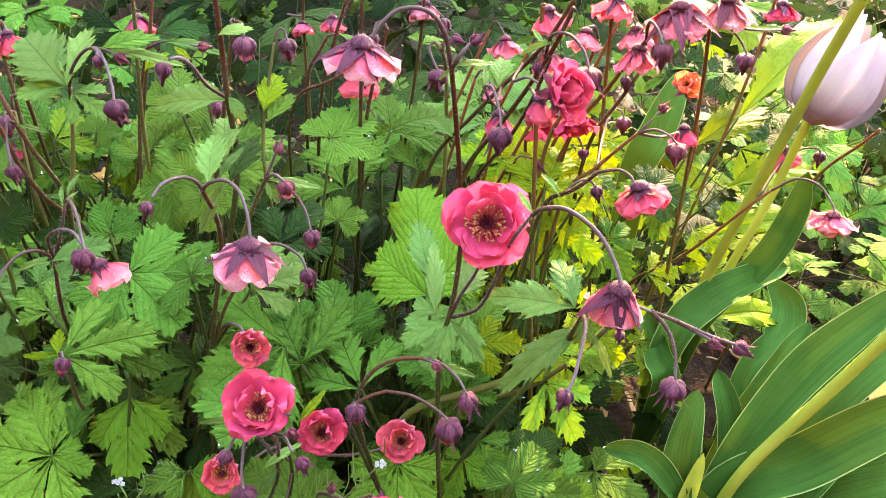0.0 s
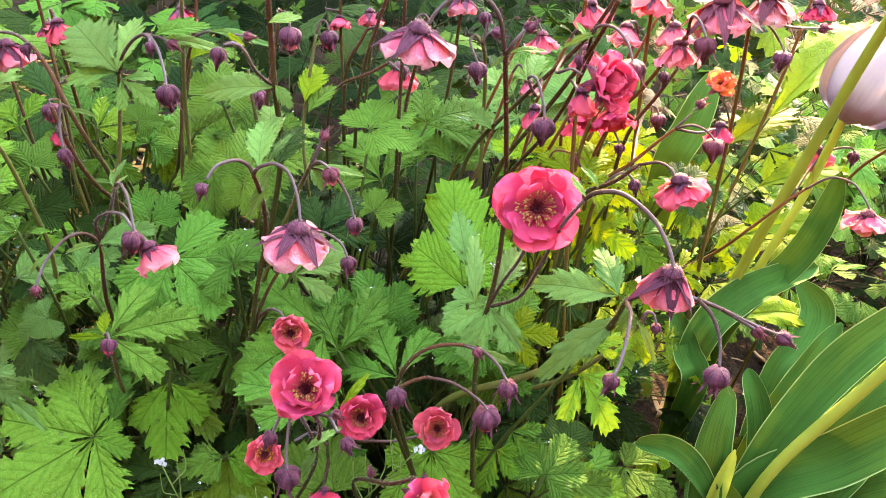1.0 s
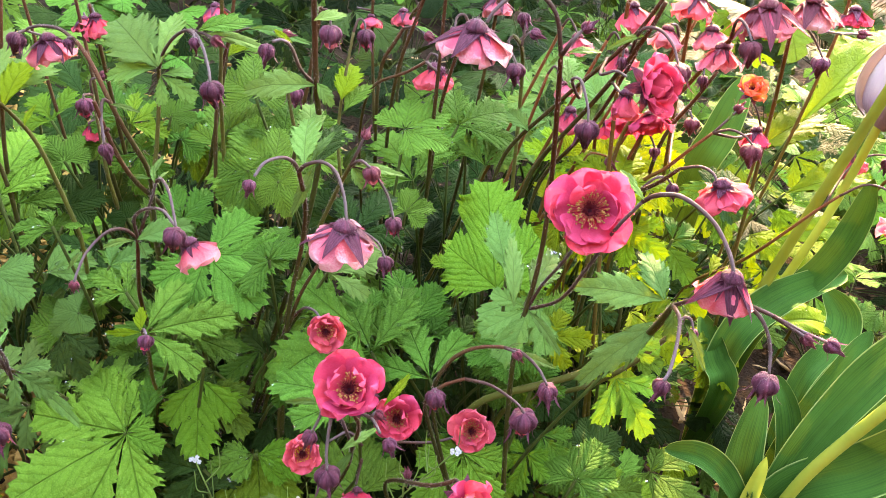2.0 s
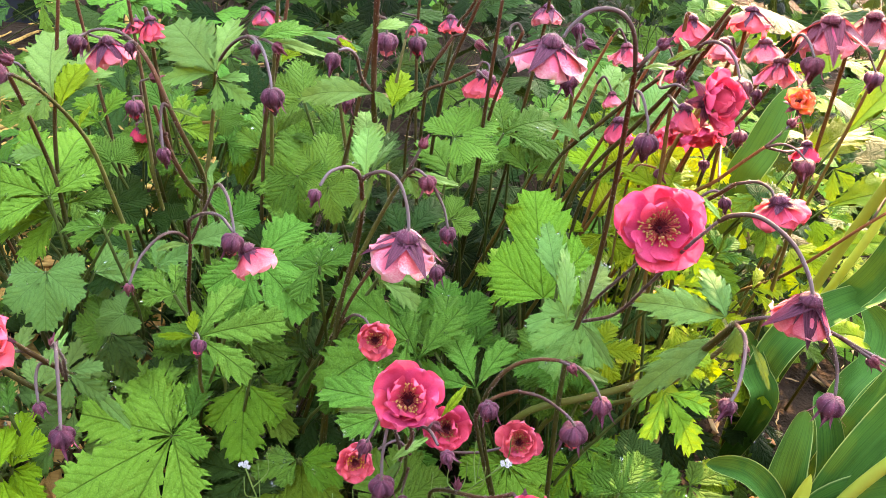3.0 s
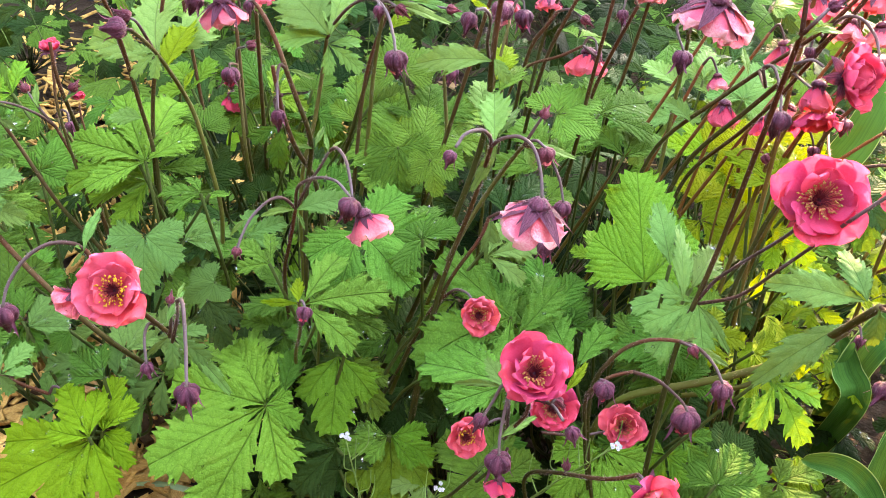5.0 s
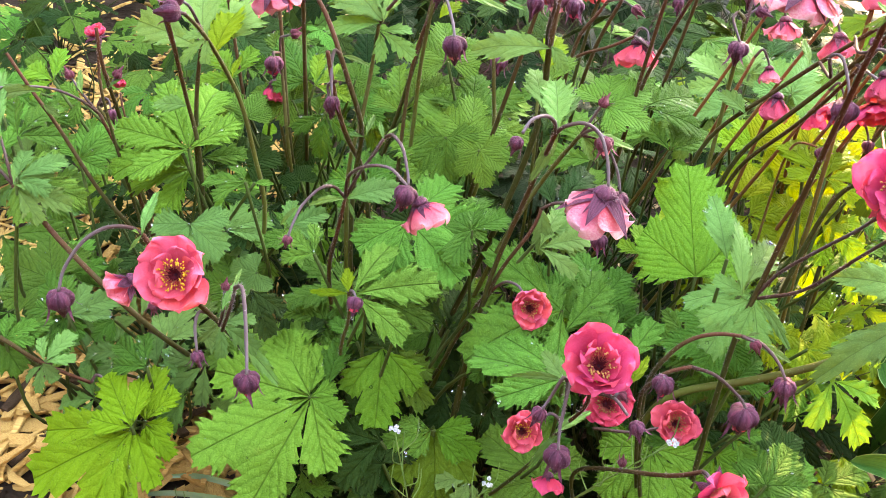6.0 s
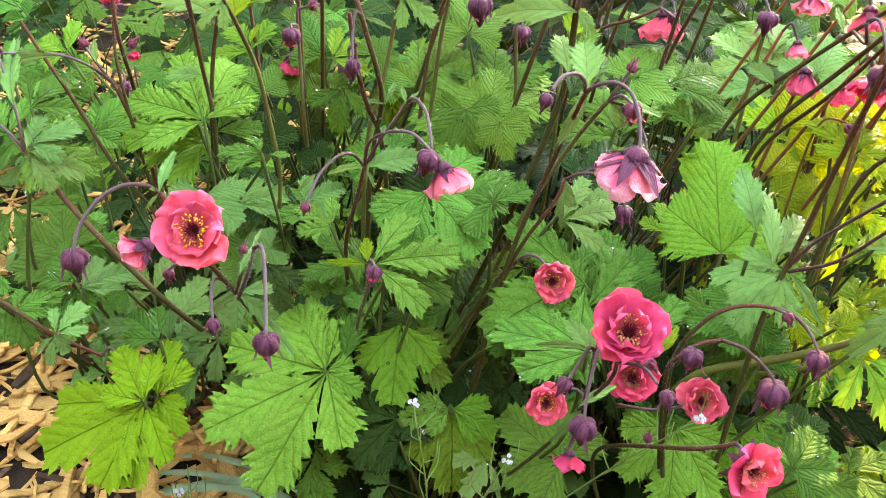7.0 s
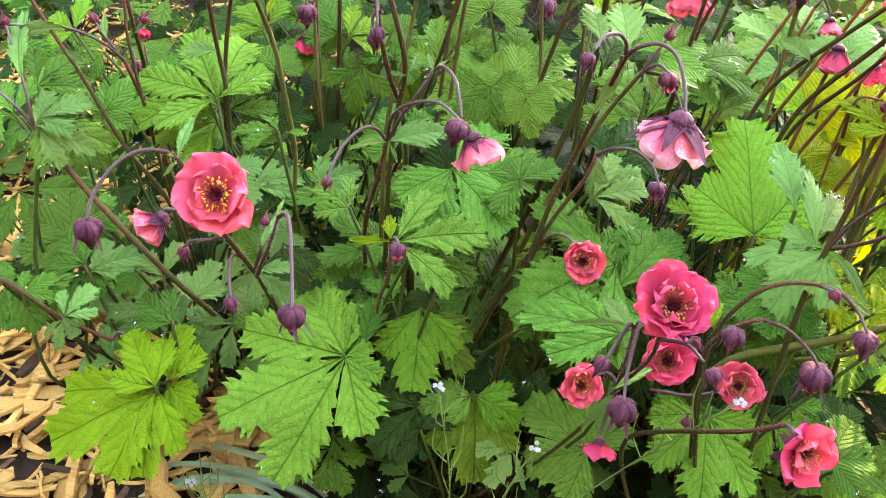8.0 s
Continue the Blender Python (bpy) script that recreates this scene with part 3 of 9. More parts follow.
PETALS = {"flat": [petal_mesh(s, 0.46, 0.42, 0.13, 0.08, 15, 12, curl=c) for s, c in ((1, 0.0), (2, 0.3), (3, -0.2), (4, 0.2), (5, 0.0))],
          "inner": [petal_mesh(s, 0.46, 0.55, 0.15, 0.10, 13, 12, curl=c) for s, c in ((31, 0.3), (32, 0.0), (33, 0.5), (34, -0.3))],
          "bell": [petal_mesh(s, 0.47, 0.80, 0.13, 0.07, 13, 11, curl=c) for s, c in ((11, -0.25), (12, 0.0), (13, -0.35), (14, -0.1))],
          "loose": [petal_mesh(s, 0.48, -0.05, 0.12, 0.05, 11, 11, curl=0.3) for s in (21, 22, 23, 24)]}
SEPALS = [sepal_mesh(s, 0.30, 0.20) for s in (1, 2, 3, 4)]
SEPALS_BELL = [sepal_mesh(s, 0.23, 0.08, 0.52, True) for s in (8, 9, 10, 11)]
BRACTS_BELL = [sepal_mesh(s, 0.10, 0.05, 0.40, True) for s in (15, 16, 17)]
TEETH = [sepal_mesh(s, 0.13, 0.5) for s in (5, 6, 7)]
CALYX = lathe([(0.05, -0.15), (0.10, -0.14), (0.17, -0.10), (0.24, -0.03), (0.27, 0.05), (0.22, 0.10), (0.10, 0.12)], 24, 12, 0.025)
STAMENS = [stamen_mesh(1, 92, 0.12, 0.43, 0.24, 0.009, 0.026), stamen_mesh(2, 84, 0.10, 0.41, 0.30, 0.009, 0.025)]
STYLES = stamen_mesh(3, 70, 0.05, 0.20, 0.20, 0.010, 0.010)
BUD = lathe([(0.10, -0.02), (0.34, 0.03), (0.58, 0.18), (0.70, 0.50), (0.68, 0.80), (0.52, 1.10), (0.33, 1.34), (0.20, 1.60), (0.14, 1.95), (0.06, 2.3)], 40, 5, 0.12)
BUD_FAT = lathe([(0.12, -0.02), (0.42, 0.03), (0.70, 0.16), (0.85, 0.45), (0.86, 0.75), (0.74, 1.05), (0.52, 1.30), (0.36, 1.52), (0.24, 1.85), (0.08, 2.2)], 40, 5, 0.12)


def fuzz(src, seed, count, length, thin=0.009):
    """Short hairs that stand on a bud's skin."""
    rng = np.random.default_rng(seed)
    verts, faces = [], []
    for _ in range(count):
        v = src.vertices[int(rng.integers(0, len(src.vertices)))]
        p, out = np.array(v.co), np.array(v.normal)
        out = out + rng.normal(0, 0.45, 3)
        w = np.cross(out, rng.normal(0, 1, 3))
        w *= thin / (np.linalg.norm(w) + 1e-6)
        k = len(verts)
        verts += [p - w, p + w, p + out * length * rng.uniform(0.5, 1.3)]
        faces.append((k, k + 1, k + 2))
    return mesh_of("down", verts, faces, smooth=False)


CALYX_DOWN = fuzz(CALYX, 4, 160, 0.07, 0.003)
BUD_DOWN = {False: fuzz(BUD, 1, 150, 0.15, 0.006), True: fuzz(BUD_FAT, 2, 170, 0.14, 0.006)}
SHARED = {}


def shared(me, material):
    key = (me.name, material.name)
    if key not in SHARED:
        SHARED[key] = me.copy()
    return SHARED[key]


def facing(at, face, spin, size):
    z = Vector(face).normalized()
    q = z.to_track_quat("Z", "Y").to_matrix().to_4x4()
    return Matrix.Translation(at) @ q @ Matrix.Rotation(spin, 4, "Z") @ Matrix.Diagonal((size, size, size, 1))


def flower(parent, at, face, size, kind="flat", material=ROSE, inner=None, outer_up=14, inner_up=28, count=8, sepals=6,
           stamens=True, sepal_up=-6, sepal_len=0.62, seed=0, gold=ANTHER, sepal_mat=SEPAL, label=""):
    """A geum flower of radius size: at is its heart, face the way it looks."""
    rng = np.random.default_rng(seed + int(abs(at[0]) * 1e4) + int(abs(at[2]) * 1e4))
    w = facing(at, face, rng.uniform(0, 6.28), size)
    fl = part("flower", shared(CALYX, sepal_mat), sepal_mat, parent, w, label)
    if kind == "bell":
        part("down", shared(CALYX_DOWN, HAIR), HAIR, fl, w)

    def ring(name, seq, mat, n, up, length, base, shift, wob):
        for i in range(n):
            a = 2 * math.pi * (i + shift) / n + rng.normal(0, 0.07)
            e = radians(up + rng.normal(0, wob))
            k = length * rng.uniform(0.9, 1.08)
            m = w @ Matrix.Rotation(a, 4, "Z") @ Matrix.Translation((0, base, 0.08 + 0.02 * (i % 2))) @ Matrix.Rotation(e, 4, "X") \
                @ Matrix.Rotation(rng.normal(0, 0.10), 4, "Y") @ Matrix.Diagonal((k, k, k, 1))
            src = seq[(i * 3 + int(rng.integers(0, 9))) % len(seq)]
            part(name, shared(src, mat), mat, fl, m)

    ring("petal", PETALS[kind], material, count + (kind == "flat"), outer_up, 0.90, 0.08, 0.0, 9 if kind == "flat" else 6)
    ring("petal", PETALS["inner" if kind == "flat" else kind], inner or material, count - 1, inner_up, 0.68 if kind == "flat" else 0.66, 0.10, 0.5, 12 if kind == "flat" else 8)
    if sepals:
        ring("sepal", SEPALS_BELL if kind == "bell" else SEPALS, sepal_mat, sepals, sepal_up, sepal_len, 0.12, 0.25, 5)
        ring("bract", BRACTS_BELL if kind == "bell" else TEETH, sepal_mat, sepals - 1, sepal_up + 2, sepal_len * 0.62, 0.17, 0.75, 6)
    if stamens:
        fil, ant = STAMENS[seed % 2]
        part("stamen_ring", shared(fil, FILAMENT), FILAMENT, fl, w @ Matrix.Translation((0, 0, 0.12)))
        part("anther_ring", shared(ant, gold), gold, fl, w @ Matrix.Translation((0, 0, 0.12)))
        part("pistil", shared(STYLES[0], PISTIL), PISTIL, fl, w @ Matrix.Translation((0, 0, 0.13)))
    return fl


def nodding(parent, at, face, size, material=BLUSH, seed=0, up=48, inner_up=62, sepal_len=0.72, stamens=False, sepal_mat=SEPAL, label=""):
    return flower(parent, at, face, size, "bell", material, None, up - 28, inner_up - 22, 7, 6, stamens, up - 36, sepal_len * 1.25, seed, ANTHER, sepal_mat, label)


def bud(parent, at, face, size, fat=False, peep=None, teeth=7, spread=66, sepal_mat=SEPAL, seed=0, label="", long=1.0):
    """A closed bud hanging from its stalk: at is the stalk's end, face the way it points; peep: petals that show at its mouth."""
    rng = np.random.default_rng(seed + int(abs(at[0]) * 1e4) + int(abs(at[1]) * 1e4))
    w = facing(at, face, rng.uniform(0, 6.28), size)
    src = BUD_FAT if fat else BUD
    b = part("bud", shared(src, sepal_mat), sepal_mat, parent, w, label)
    part("down", shared(BUD_DOWN[fat], HAIR), HAIR, b, w)
    for i in range(teeth):
        a = 2 * math.pi * i / teeth + rng.normal(0, 0.15)
        m = w @ Matrix.Rotation(a, 4, "Z") @ Matrix.Translation((0, 0.66 if not fat else 0.80, 0.45 if not fat else 0.75)) @ Matrix.Rotation(radians(spread + 13 + rng.normal(0, 11)), 4, "X")
        k = rng.uniform(0.9, 1.45) * long
        part("sepal_tip", shared(TEETH[i % 3], sepal_mat), sepal_mat, b, m @ Matrix.Diagonal((k * 0.85, k, k * 0.7, 1)))
    if peep:
        for i in range(5):
            m = w @ Matrix.Rotation(2 * math.pi * (i + 0.4) / 5, 4, "Z") @ Matrix.Translation((0, 0.35, 0.75)) @ Matrix.Rotation(radians(72 + rng.normal(0, 6)), 4, "X")
            part("petal", shared(PETALS["bell"][i % 4], peep), peep, b, m @ Matrix.Diagonal((0.95, 0.95, 0.95, 1)))
    return b


STALKS = {"n": 0}


def stalk(points, r0=0.0017, r1=0.0011, green=False, label="dark maroon hairy geum flower stalk with drooping blooms", hairs=14):
    """A flower stalk that rises from the ground: the thing to which its blooms belong."""
    STALKS["n"] += 1
    t = thing("geum_flower_stalk", points[0], label, "flower", "geum flower stalks")
    # Stalks on the sunny right take the copy coloured as if lit.
    sunny_side = points[0][1] > 0.47 and points[-1][0] > 0.03
    stem(t, points, r0, r1, STEM_GREEN if green else STEM_SUNLIT if sunny_side else STEM, "stem", hairs)
    return t


def stem(parent, points, r0=0.0010, r1=0.0007, material=None, name="pedicel", hairs=18):
    rng = np.random.default_rng(int(abs(points[-1][0]) * 1e5) + len(points))
    me, down = tube(points, r0, r1, 8, 7, hairs, rng, 14 if name == "stem" and len(points) > 3 else 0)
    s = part(name, me, material or STEM_GREY, parent)
    if down and down[0]:
        part("down", mesh_of("down", *down, smooth=False), HAIR, s)
    return s


def ground_z(x, y):
    """The bed falls gently to the right, with small humps."""
    return -0.115 * max(-0.7, min(0.7, x)) + 0.010 * noise.noise(Vector((x * 6, y * 6, 0))) + 0.004 * noise.noise(Vector((x * 25, y * 25, 3)))


# ---- ground, chips, walls outside the view ----
def ground_sheet():
    near = np.linspace(-1.6, 1.6, 90)
    ax = np.concatenate([[-400, -120, -40, -15, -6, -3, -2], near, [2, 3, 6, 15, 40, 120, 400]])
    ay = np.concatenate([[-400, -120, -40, -15, -6, -3, -1.5, -0.8], np.linspace(-0.4, 2.4, 84), [3, 4, 6, 15, 40, 120, 400]])
    verts = [(x, y, ground_z(x, y)) for y in ay for x in ax]
    w = len(ax)
    faces = [(j * w + i, j * w + i + 1, (j + 1) * w + i + 1, (j + 1) * w + i) for j in range(len(ay) - 1) for i in range(w - 1)]
    me = mesh_of("ground", verts, faces)
    me.materials.append(SOIL)
    ob = new("ground", me)
    POSE[ob.name] = Matrix()
    return tagged(ob, "dark crumbly mulched soil of a garden bed", "ground", kind="structure")


ground = ground_sheet()


def shade_wall():
    """An unseen dark wall added behind the bed; its corner shades the left part."""
    d = Vector((math.sin(radians(SUN_AZ)), math.cos(radians(SUN_AZ))))
    edge = Vector((0.06, 0.45)) + d * 4.0
    x1, x0, y0, h = edge.x, edge.x - 7.0, edge.y, 4.2
    bm = bmesh.new()
    bmesh.ops.create_cube(bm, size=1.0, matrix=Matrix.Translation(((x0 + x1) / 2, y0 + 0.12, h / 2 - 0.1)) @ Matrix.Diagonal((x1 - x0, 0.24, h + 0.2, 1)))
    bmesh.ops.bevel(bm, geom=bm.edges[:], offset=0.012, segments=2, affect="EDGES")
    me = bpy.data.meshes.new("wall_north")
    bm.to_mesh(me)
    bm.free()
    me.materials.append(RENDER_WALL)
    ob = new("wall_north", me)
    POSE[ob.name] = Matrix()
    tagged(ob, "unseen dark wall added beyond the bed to block the sun", "wall", kind="structure")


shade_wall()


def fence(name, x0, y0, x1, y1, high):
    """A plain unseen fence added round the place to cut low skylight."""
    a, b = Vector((x0, y0, 0)), Vector((x1, y1, 0))
    d = (b - a).normalized()
    side = Vector((-d.y, d.x, 0)) * 0.03
    verts, faces = [], []
    for p in (a, b):
        for q, z in ((side, -0.3), (-side, -0.3), (-side, high), (side, high)):
            verts.append(p + q + Vector((0, 0, z)))
    faces = [(0, 1, 5, 4), (1, 2, 6, 5), (2, 3, 7, 6), (3, 0, 4, 7), (0, 3, 2, 1), (4, 5, 6, 7)]
    me = mesh_of(name, verts, faces, smooth=False)
    me.materials.append(RENDER_WALL)
    ob = new(name, me)
    POSE[ob.name] = Matrix()
    tagged(ob, "unseen dark fence added round the plot to cut low skylight", "fence", kind="structure")


fence("wall_south", -4.0, -2.2, 4.0, -2.2, 2.5)
fence("wall_west", -3.2, -2.2, -3.2, 4.5, 2.5)
fence("wall_east", 3.4, -2.2, 3.4, 3.0, 2.2)

# ---- flower stalks ----
t = stalk([(0.0382, 0.3809, -0.0094), (0.0224, 0.3723, 0.1359), (0.0130, 0.3680, 0.2812), (0.0193, 0.3768, 0.3094), (0.0228, 0.3745, 0.3649), (0.0138, 0.3383, 0.4476), (0.0097, 0.3225, 0.4787)], 0.0018, 0.0011)
stem(t, [(0.0097, 0.3225, 0.4787), (0.0059, 0.3204, 0.4939), (-0.0011, 0.3193, 0.5018), (-0.0113, 0.3171, 0.5025), (-0.0189, 0.3153, 0.4964), (-0.0218, 0.3145, 0.4915)], 0.0010, 0.0007)
nodding(t, (-0.0257, 0.3155, 0.4894), (-0.080, 0.000, -0.997), 0.0178, BLUSH, 3, 42, 56, label="pale pink and white nodding flower under purple sepals")
stem(t, [(0.0102, 0.3223, 0.4783), (0.0130, 0.3204, 0.4844), (0.0169, 0.3231, 0.4885)], 0.0010, 0.0007)
bud(t, (0.0169, 0.3231, 0.4885), (0.801, 0.140, 0.582), 0.0034, seed=2)
stem(t, [(0.0194, 0.3759, 0.3117), (0.0245, 0.3706, 0.3311), (0.0289, 0.3479, 0.3603), (0.0286, 0.3120, 0.3969), (0.0305, 0.3029, 0.4159)], 0.0010, 0.0007)
flower(t, (0.0276, 0.2973, 0.4203), (-0.041, -0.774, 0.632), 0.0202, count=8, seed=4, outer_up=10, inner_up=22, label="open rose red double geum flower")
stem(t, [(0.0205, 0.3753, 0.3107), (0.0326, 0.3545, 0.3334), (0.0366, 0.3222, 0.3756), (0.0369, 0.2850, 0.4194), (0.0421, 0.2717, 0.4410)], 0.0010, 0.0007)
stem(t, [(0.0421, 0.2717, 0.4410), (0.0459, 0.2679, 0.4461), (0.0538, 0.2627, 0.4488), (0.0645, 0.2560, 0.4435), (0.0708, 0.2496, 0.4352), (0.0734, 0.2455, 0.4286)], 0.0010, 0.0007)
nodding(t, (0.0734, 0.2457, 0.4272), (-0.050, 0.099, -0.994), 0.0154, PINK, 5, 60, 70, 0.78, label="nodding pink flower in dark purple sepals")
leaf(t, (0.0193, 0.3769, 0.3093), (-0.0064, 0.3650, 0.2997), (-0.02, -0.60, 0.80), "three", "s", 1.00)
leaf(t, (0.0185, 0.3700, 0.3133), (0.0408, 0.3524, 0.3005), (-0.02, -0.60, 0.80), "narrow", "s", 1.00)
leaf(t, (0.0108, 0.3714, 0.3131), (0.0083, 0.4027, 0.3456), (-0.00, -0.72, 0.69), "spear", "s", 0.50)
leaf(t, (0.0110, 0.3171, 0.4807), (0.0277, 0.3215, 0.4844), (-0.02, -0.60, 0.80), "narrow", "s", 1.00)
leaf(t, (0.0104, 0.3234, 0.4784), (0.0048, 0.3188, 0.4748), (-0.02, -0.60, 0.80), "narrow", "s", 1.00)
leaf(t, (0.0424, 0.2700, 0.4420), (0.0364, 0.2788, 0.4485), (-0.02, -0.60, 0.80), "narrow", "s", 1.00)
t = stalk([(0.0050, 0.4364, -0.0056), (-0.0097, 0.4139, 0.1015), (-0.0127, 0.3980, 0.2085), (0.0283, 0.3921, 0.2348), (0.0715, 0.3909, 0.2590), (0.0821, 0.3672, 0.2958), (0.0829, 0.3357, 0.3392), (0.0797, 0.3152, 0.3630)], 0.0026, 0.0020, True)
stem(t, [(0.0778, 0.3111, 0.3659), (0.0752, 0.2918, 0.3729), (0.0712, 0.2761, 0.3727), (0.0671, 0.2640, 0.3670), (0.0641, 0.2594, 0.3636)], 0.0010, 0.0007)
bud(t, (0.0641, 0.2594, 0.3636), (-0.177, 0.000, -0.984), 0.0051, teeth=5)
stem(t, [(0.0778, 0.3111, 0.3659), (0.0837, 0.3010, 0.3777), (0.0941, 0.2937, 0.3845), (0.1017, 0.2885, 0.3853)], 0.0010, 0.0007)
stem(t, [(0.1017, 0.2885, 0.3853), (0.1085, 0.2850, 0.3797), (0.1138, 0.2819, 0.3690), (0.1151, 0.2769, 0.3575)], 0.0010, 0.0007)
bud(t, (0.1158, 0.2777, 0.3551), (-0.050, 0.000, -0.999), 0.0064, True, None, 9, 72, long=1.0, label="spent purple bloom with flaring sepals")
stem(t, [(0.1017, 0.2885, 0.3853), (0.1144, 0.2907, 0.3791), (0.1327, 0.2959, 0.3679), (0.1490, 0.3020, 0.3584)], 0.0010, 0.0007)
bud(t, (0.1490, 0.3020, 0.3584), (0.830, -0.207, -0.518), 0.0051, teeth=5)
stem(t, [(0.1144, 0.2907, 0.3791), (0.1254, 0.2933, 0.3716), (0.1334, 0.2948, 0.3663)], 0.0010, 0.0007)
bud(t, (0.1334, 0.2948, 0.3663), (0.742, -0.212, -0.636), 0.0040, sepal_mat=SEPAL_PINK)
leaf(t, (0.0765, 0.3225, 0.3605), (0.0376, 0.3311, 0.3662), (-0.02, -0.60, 0.80), "spear", "s", 1.00)
leaf(t, (0.0761, 0.3205, 0.3619), (0.0682, 0.3429, 0.3787), (-0.02, -0.60, 0.80), "spear", "s", 1.00)
leaf(t, (0.0913, 0.3578, 0.3228), (0.0461, 0.3320, 0.3109), (-0.05, -0.35, 0.94), "spear", "s", 0.72)
leaf(t, (0.0786, 0.3131, 0.3632), (0.0820, 0.3062, 0.3454), (0.04, -0.93, 0.37), "spear", "s", 1.00)
leaf(t, (0.0773, 0.2894, 0.3720), (0.0885, 0.2743, 0.3608), (-0.02, -0.60, 0.80), "narrow", "s", 1.00)
t = stalk([(0.0191, 0.4079, -0.0072), (0.0107, 0.4207, 0.0910), (0.0140, 0.4278, 0.1891), (0.0672, 0.4190, 0.2105), (0.1038, 0.4121, 0.2539), (0.1158, 0.3992, 0.2889)], 0.0020, 0.0016, True)
stem(t, [(0.1158, 0.3992, 0.2889), (0.1180, 0.4020, 0.2931), (0.1222, 0.4016, 0.2922), (0.1241, 0.3984, 0.2872)], 0.0016, 0.0006)
bud(t, (0.1241, 0.3984, 0.2872), (0.100, 0.000, -0.995), 0.0044)
leaf(t, (0.0803, 0.3845, 0.2564), (0.1036, 0.3593, 0.2378), (-0.02, -0.60, 0.80), "three", "y", 1.00)
t = stalk([(-0.1402, 0.4067, 0.0111), (-0.1329, 0.4027, 0.1381), (-0.1258, 0.3996, 0.2652), (-0.1126, 0.3978, 0.3254), (-0.1064, 0.3772, 0.3667), (-0.1030, 0.3441, 0.4037)], 0.0018, 0.0011)
stem(t, [(-0.1030, 0.3441, 0.4037), (-0.0991, 0.3418, 0.4089), (-0.0913, 0.3397, 0.4122), (-0.0841, 0.3360, 0.4093), (-0.0794, 0.3295, 0.4004), (-0.0774, 0.3236, 0.3910)], 0.0010, 0.0007)
nodding(t, (-0.0782, 0.3231, 0.3886), (-0.080, -0.050, -0.996), 0.0198, BLUSH, 7, 40, 55, label="pale pink nodding flower with purple sepals")
stem(t, [(-0.1031, 0.3444, 0.4041), (-0.1047, 0.3402, 0.4108), (-0.1089, 0.3346, 0.4155), (-0.1149, 0.3263, 0.4164), (-0.1182, 0.3200, 0.4126)], 0.0010, 0.0007)
bud(t, (-0.1194, 0.3169, 0.4117), (-0.243, 0.000, -0.970), 0.0041, teeth=5)
leaf(t, (-0.1019, 0.3516, 0.4025), (-0.1065, 0.3802, 0.4242), (0.01, -0.60, 0.80), "spear", "s", 1.00)
leaf(t, (-0.0998, 0.3714, 0.3947), (-0.1091, 0.3491, 0.3779), (0.01, -0.60, 0.80), "narrow", "s", 1.00)
leaf(t, (-0.1005, 0.3639, 0.3985), (-0.0926, 0.3829, 0.4128), (0.01, -0.60, 0.80), "narrow", "s", 1.00)
t = stalk([(-0.1429, 0.3993, 0.0114), (-0.1351, 0.3994, 0.1390), (-0.1261, 0.4005, 0.2665), (-0.1037, 0.4059, 0.3092), (-0.0993, 0.4112, 0.3261)], 0.0014, 0.0010)
stem(t, [(-0.0993, 0.4112, 0.3261), (-0.0915, 0.4097, 0.3321), (-0.0798, 0.4087, 0.3328), (-0.0695, 0.4076, 0.3261), (-0.0652, 0.4033, 0.3189)], 0.0010, 0.0007)
bud(t, (-0.0652, 0.4033, 0.3189), (0.100, 0.000, -0.995), 0.0054, True, ROSE)
leaf(t, (-0.0984, 0.4198, 0.3220), (-0.0972, 0.3997, 0.3067), (0.01, -0.60, 0.80), "spear", "s", 1.00)
leaf(t, (-0.0970, 0.4017, 0.3056), (-0.0681, 0.4153, 0.3156), (0.01, -0.60, 0.80), "three", "s", 1.00)
t = stalk([(-0.1887, 0.4647, 0.0167), (-0.1551, 0.4374, 0.1382), (-0.1294, 0.4197, 0.2597), (-0.1099, 0.4225, 0.3171), (-0.0950, 0.4133, 0.3566), (-0.0859, 0.4041, 0.3781)], 0.0018, 0.0011, True)
stem(t, [(-0.0859, 0.4041, 0.3781), (-0.0814, 0.4052, 0.3885), (-0.0790, 0.4036, 0.3950)], 0.0010, 0.0007)
bud(t, (-0.0790, 0.4036, 0.3950), (0.435, 0.424, 0.794), 0.0038, sepal_mat=SEPAL_PINK)
stem(t, [(-0.0859, 0.4041, 0.3781), (-0.0803, 0.4016, 0.3828), (-0.0744, 0.3992, 0.3802)], 0.0010, 0.0007)
bud(t, (-0.0744, 0.3992, 0.3802), (0.148, 0.000, -0.989), 0.0055, True, PINK, 6, 62, SEPAL_PINK)
stem(t, [(-0.0859, 0.4041, 0.3781), (-0.0743, 0.4034, 0.3757), (-0.0648, 0.4000, 0.3637), (-0.0603, 0.3948, 0.3514)], 0.0010, 0.0007)
bud(t, (-0.0603, 0.3948, 0.3514), (0.050, 0.000, -0.999), 0.0053, True, ROSE)
leaf(t, (-0.0856, 0.4044, 0.3766), (-0.0741, 0.4009, 0.3738), (0.01, -0.60, 0.80), "narrow", "s", 1.00)
leaf(t, (-0.0838, 0.4003, 0.3798), (-0.0564, 0.4004, 0.3796), (0.01, -0.60, 0.80), "narrow", "s", 1.00)
leaf(t, (-0.0856, 0.4065, 0.3773), (-0.0775, 0.3961, 0.3693), (0.01, -0.60, 0.80), "spear", "s", 1.00)
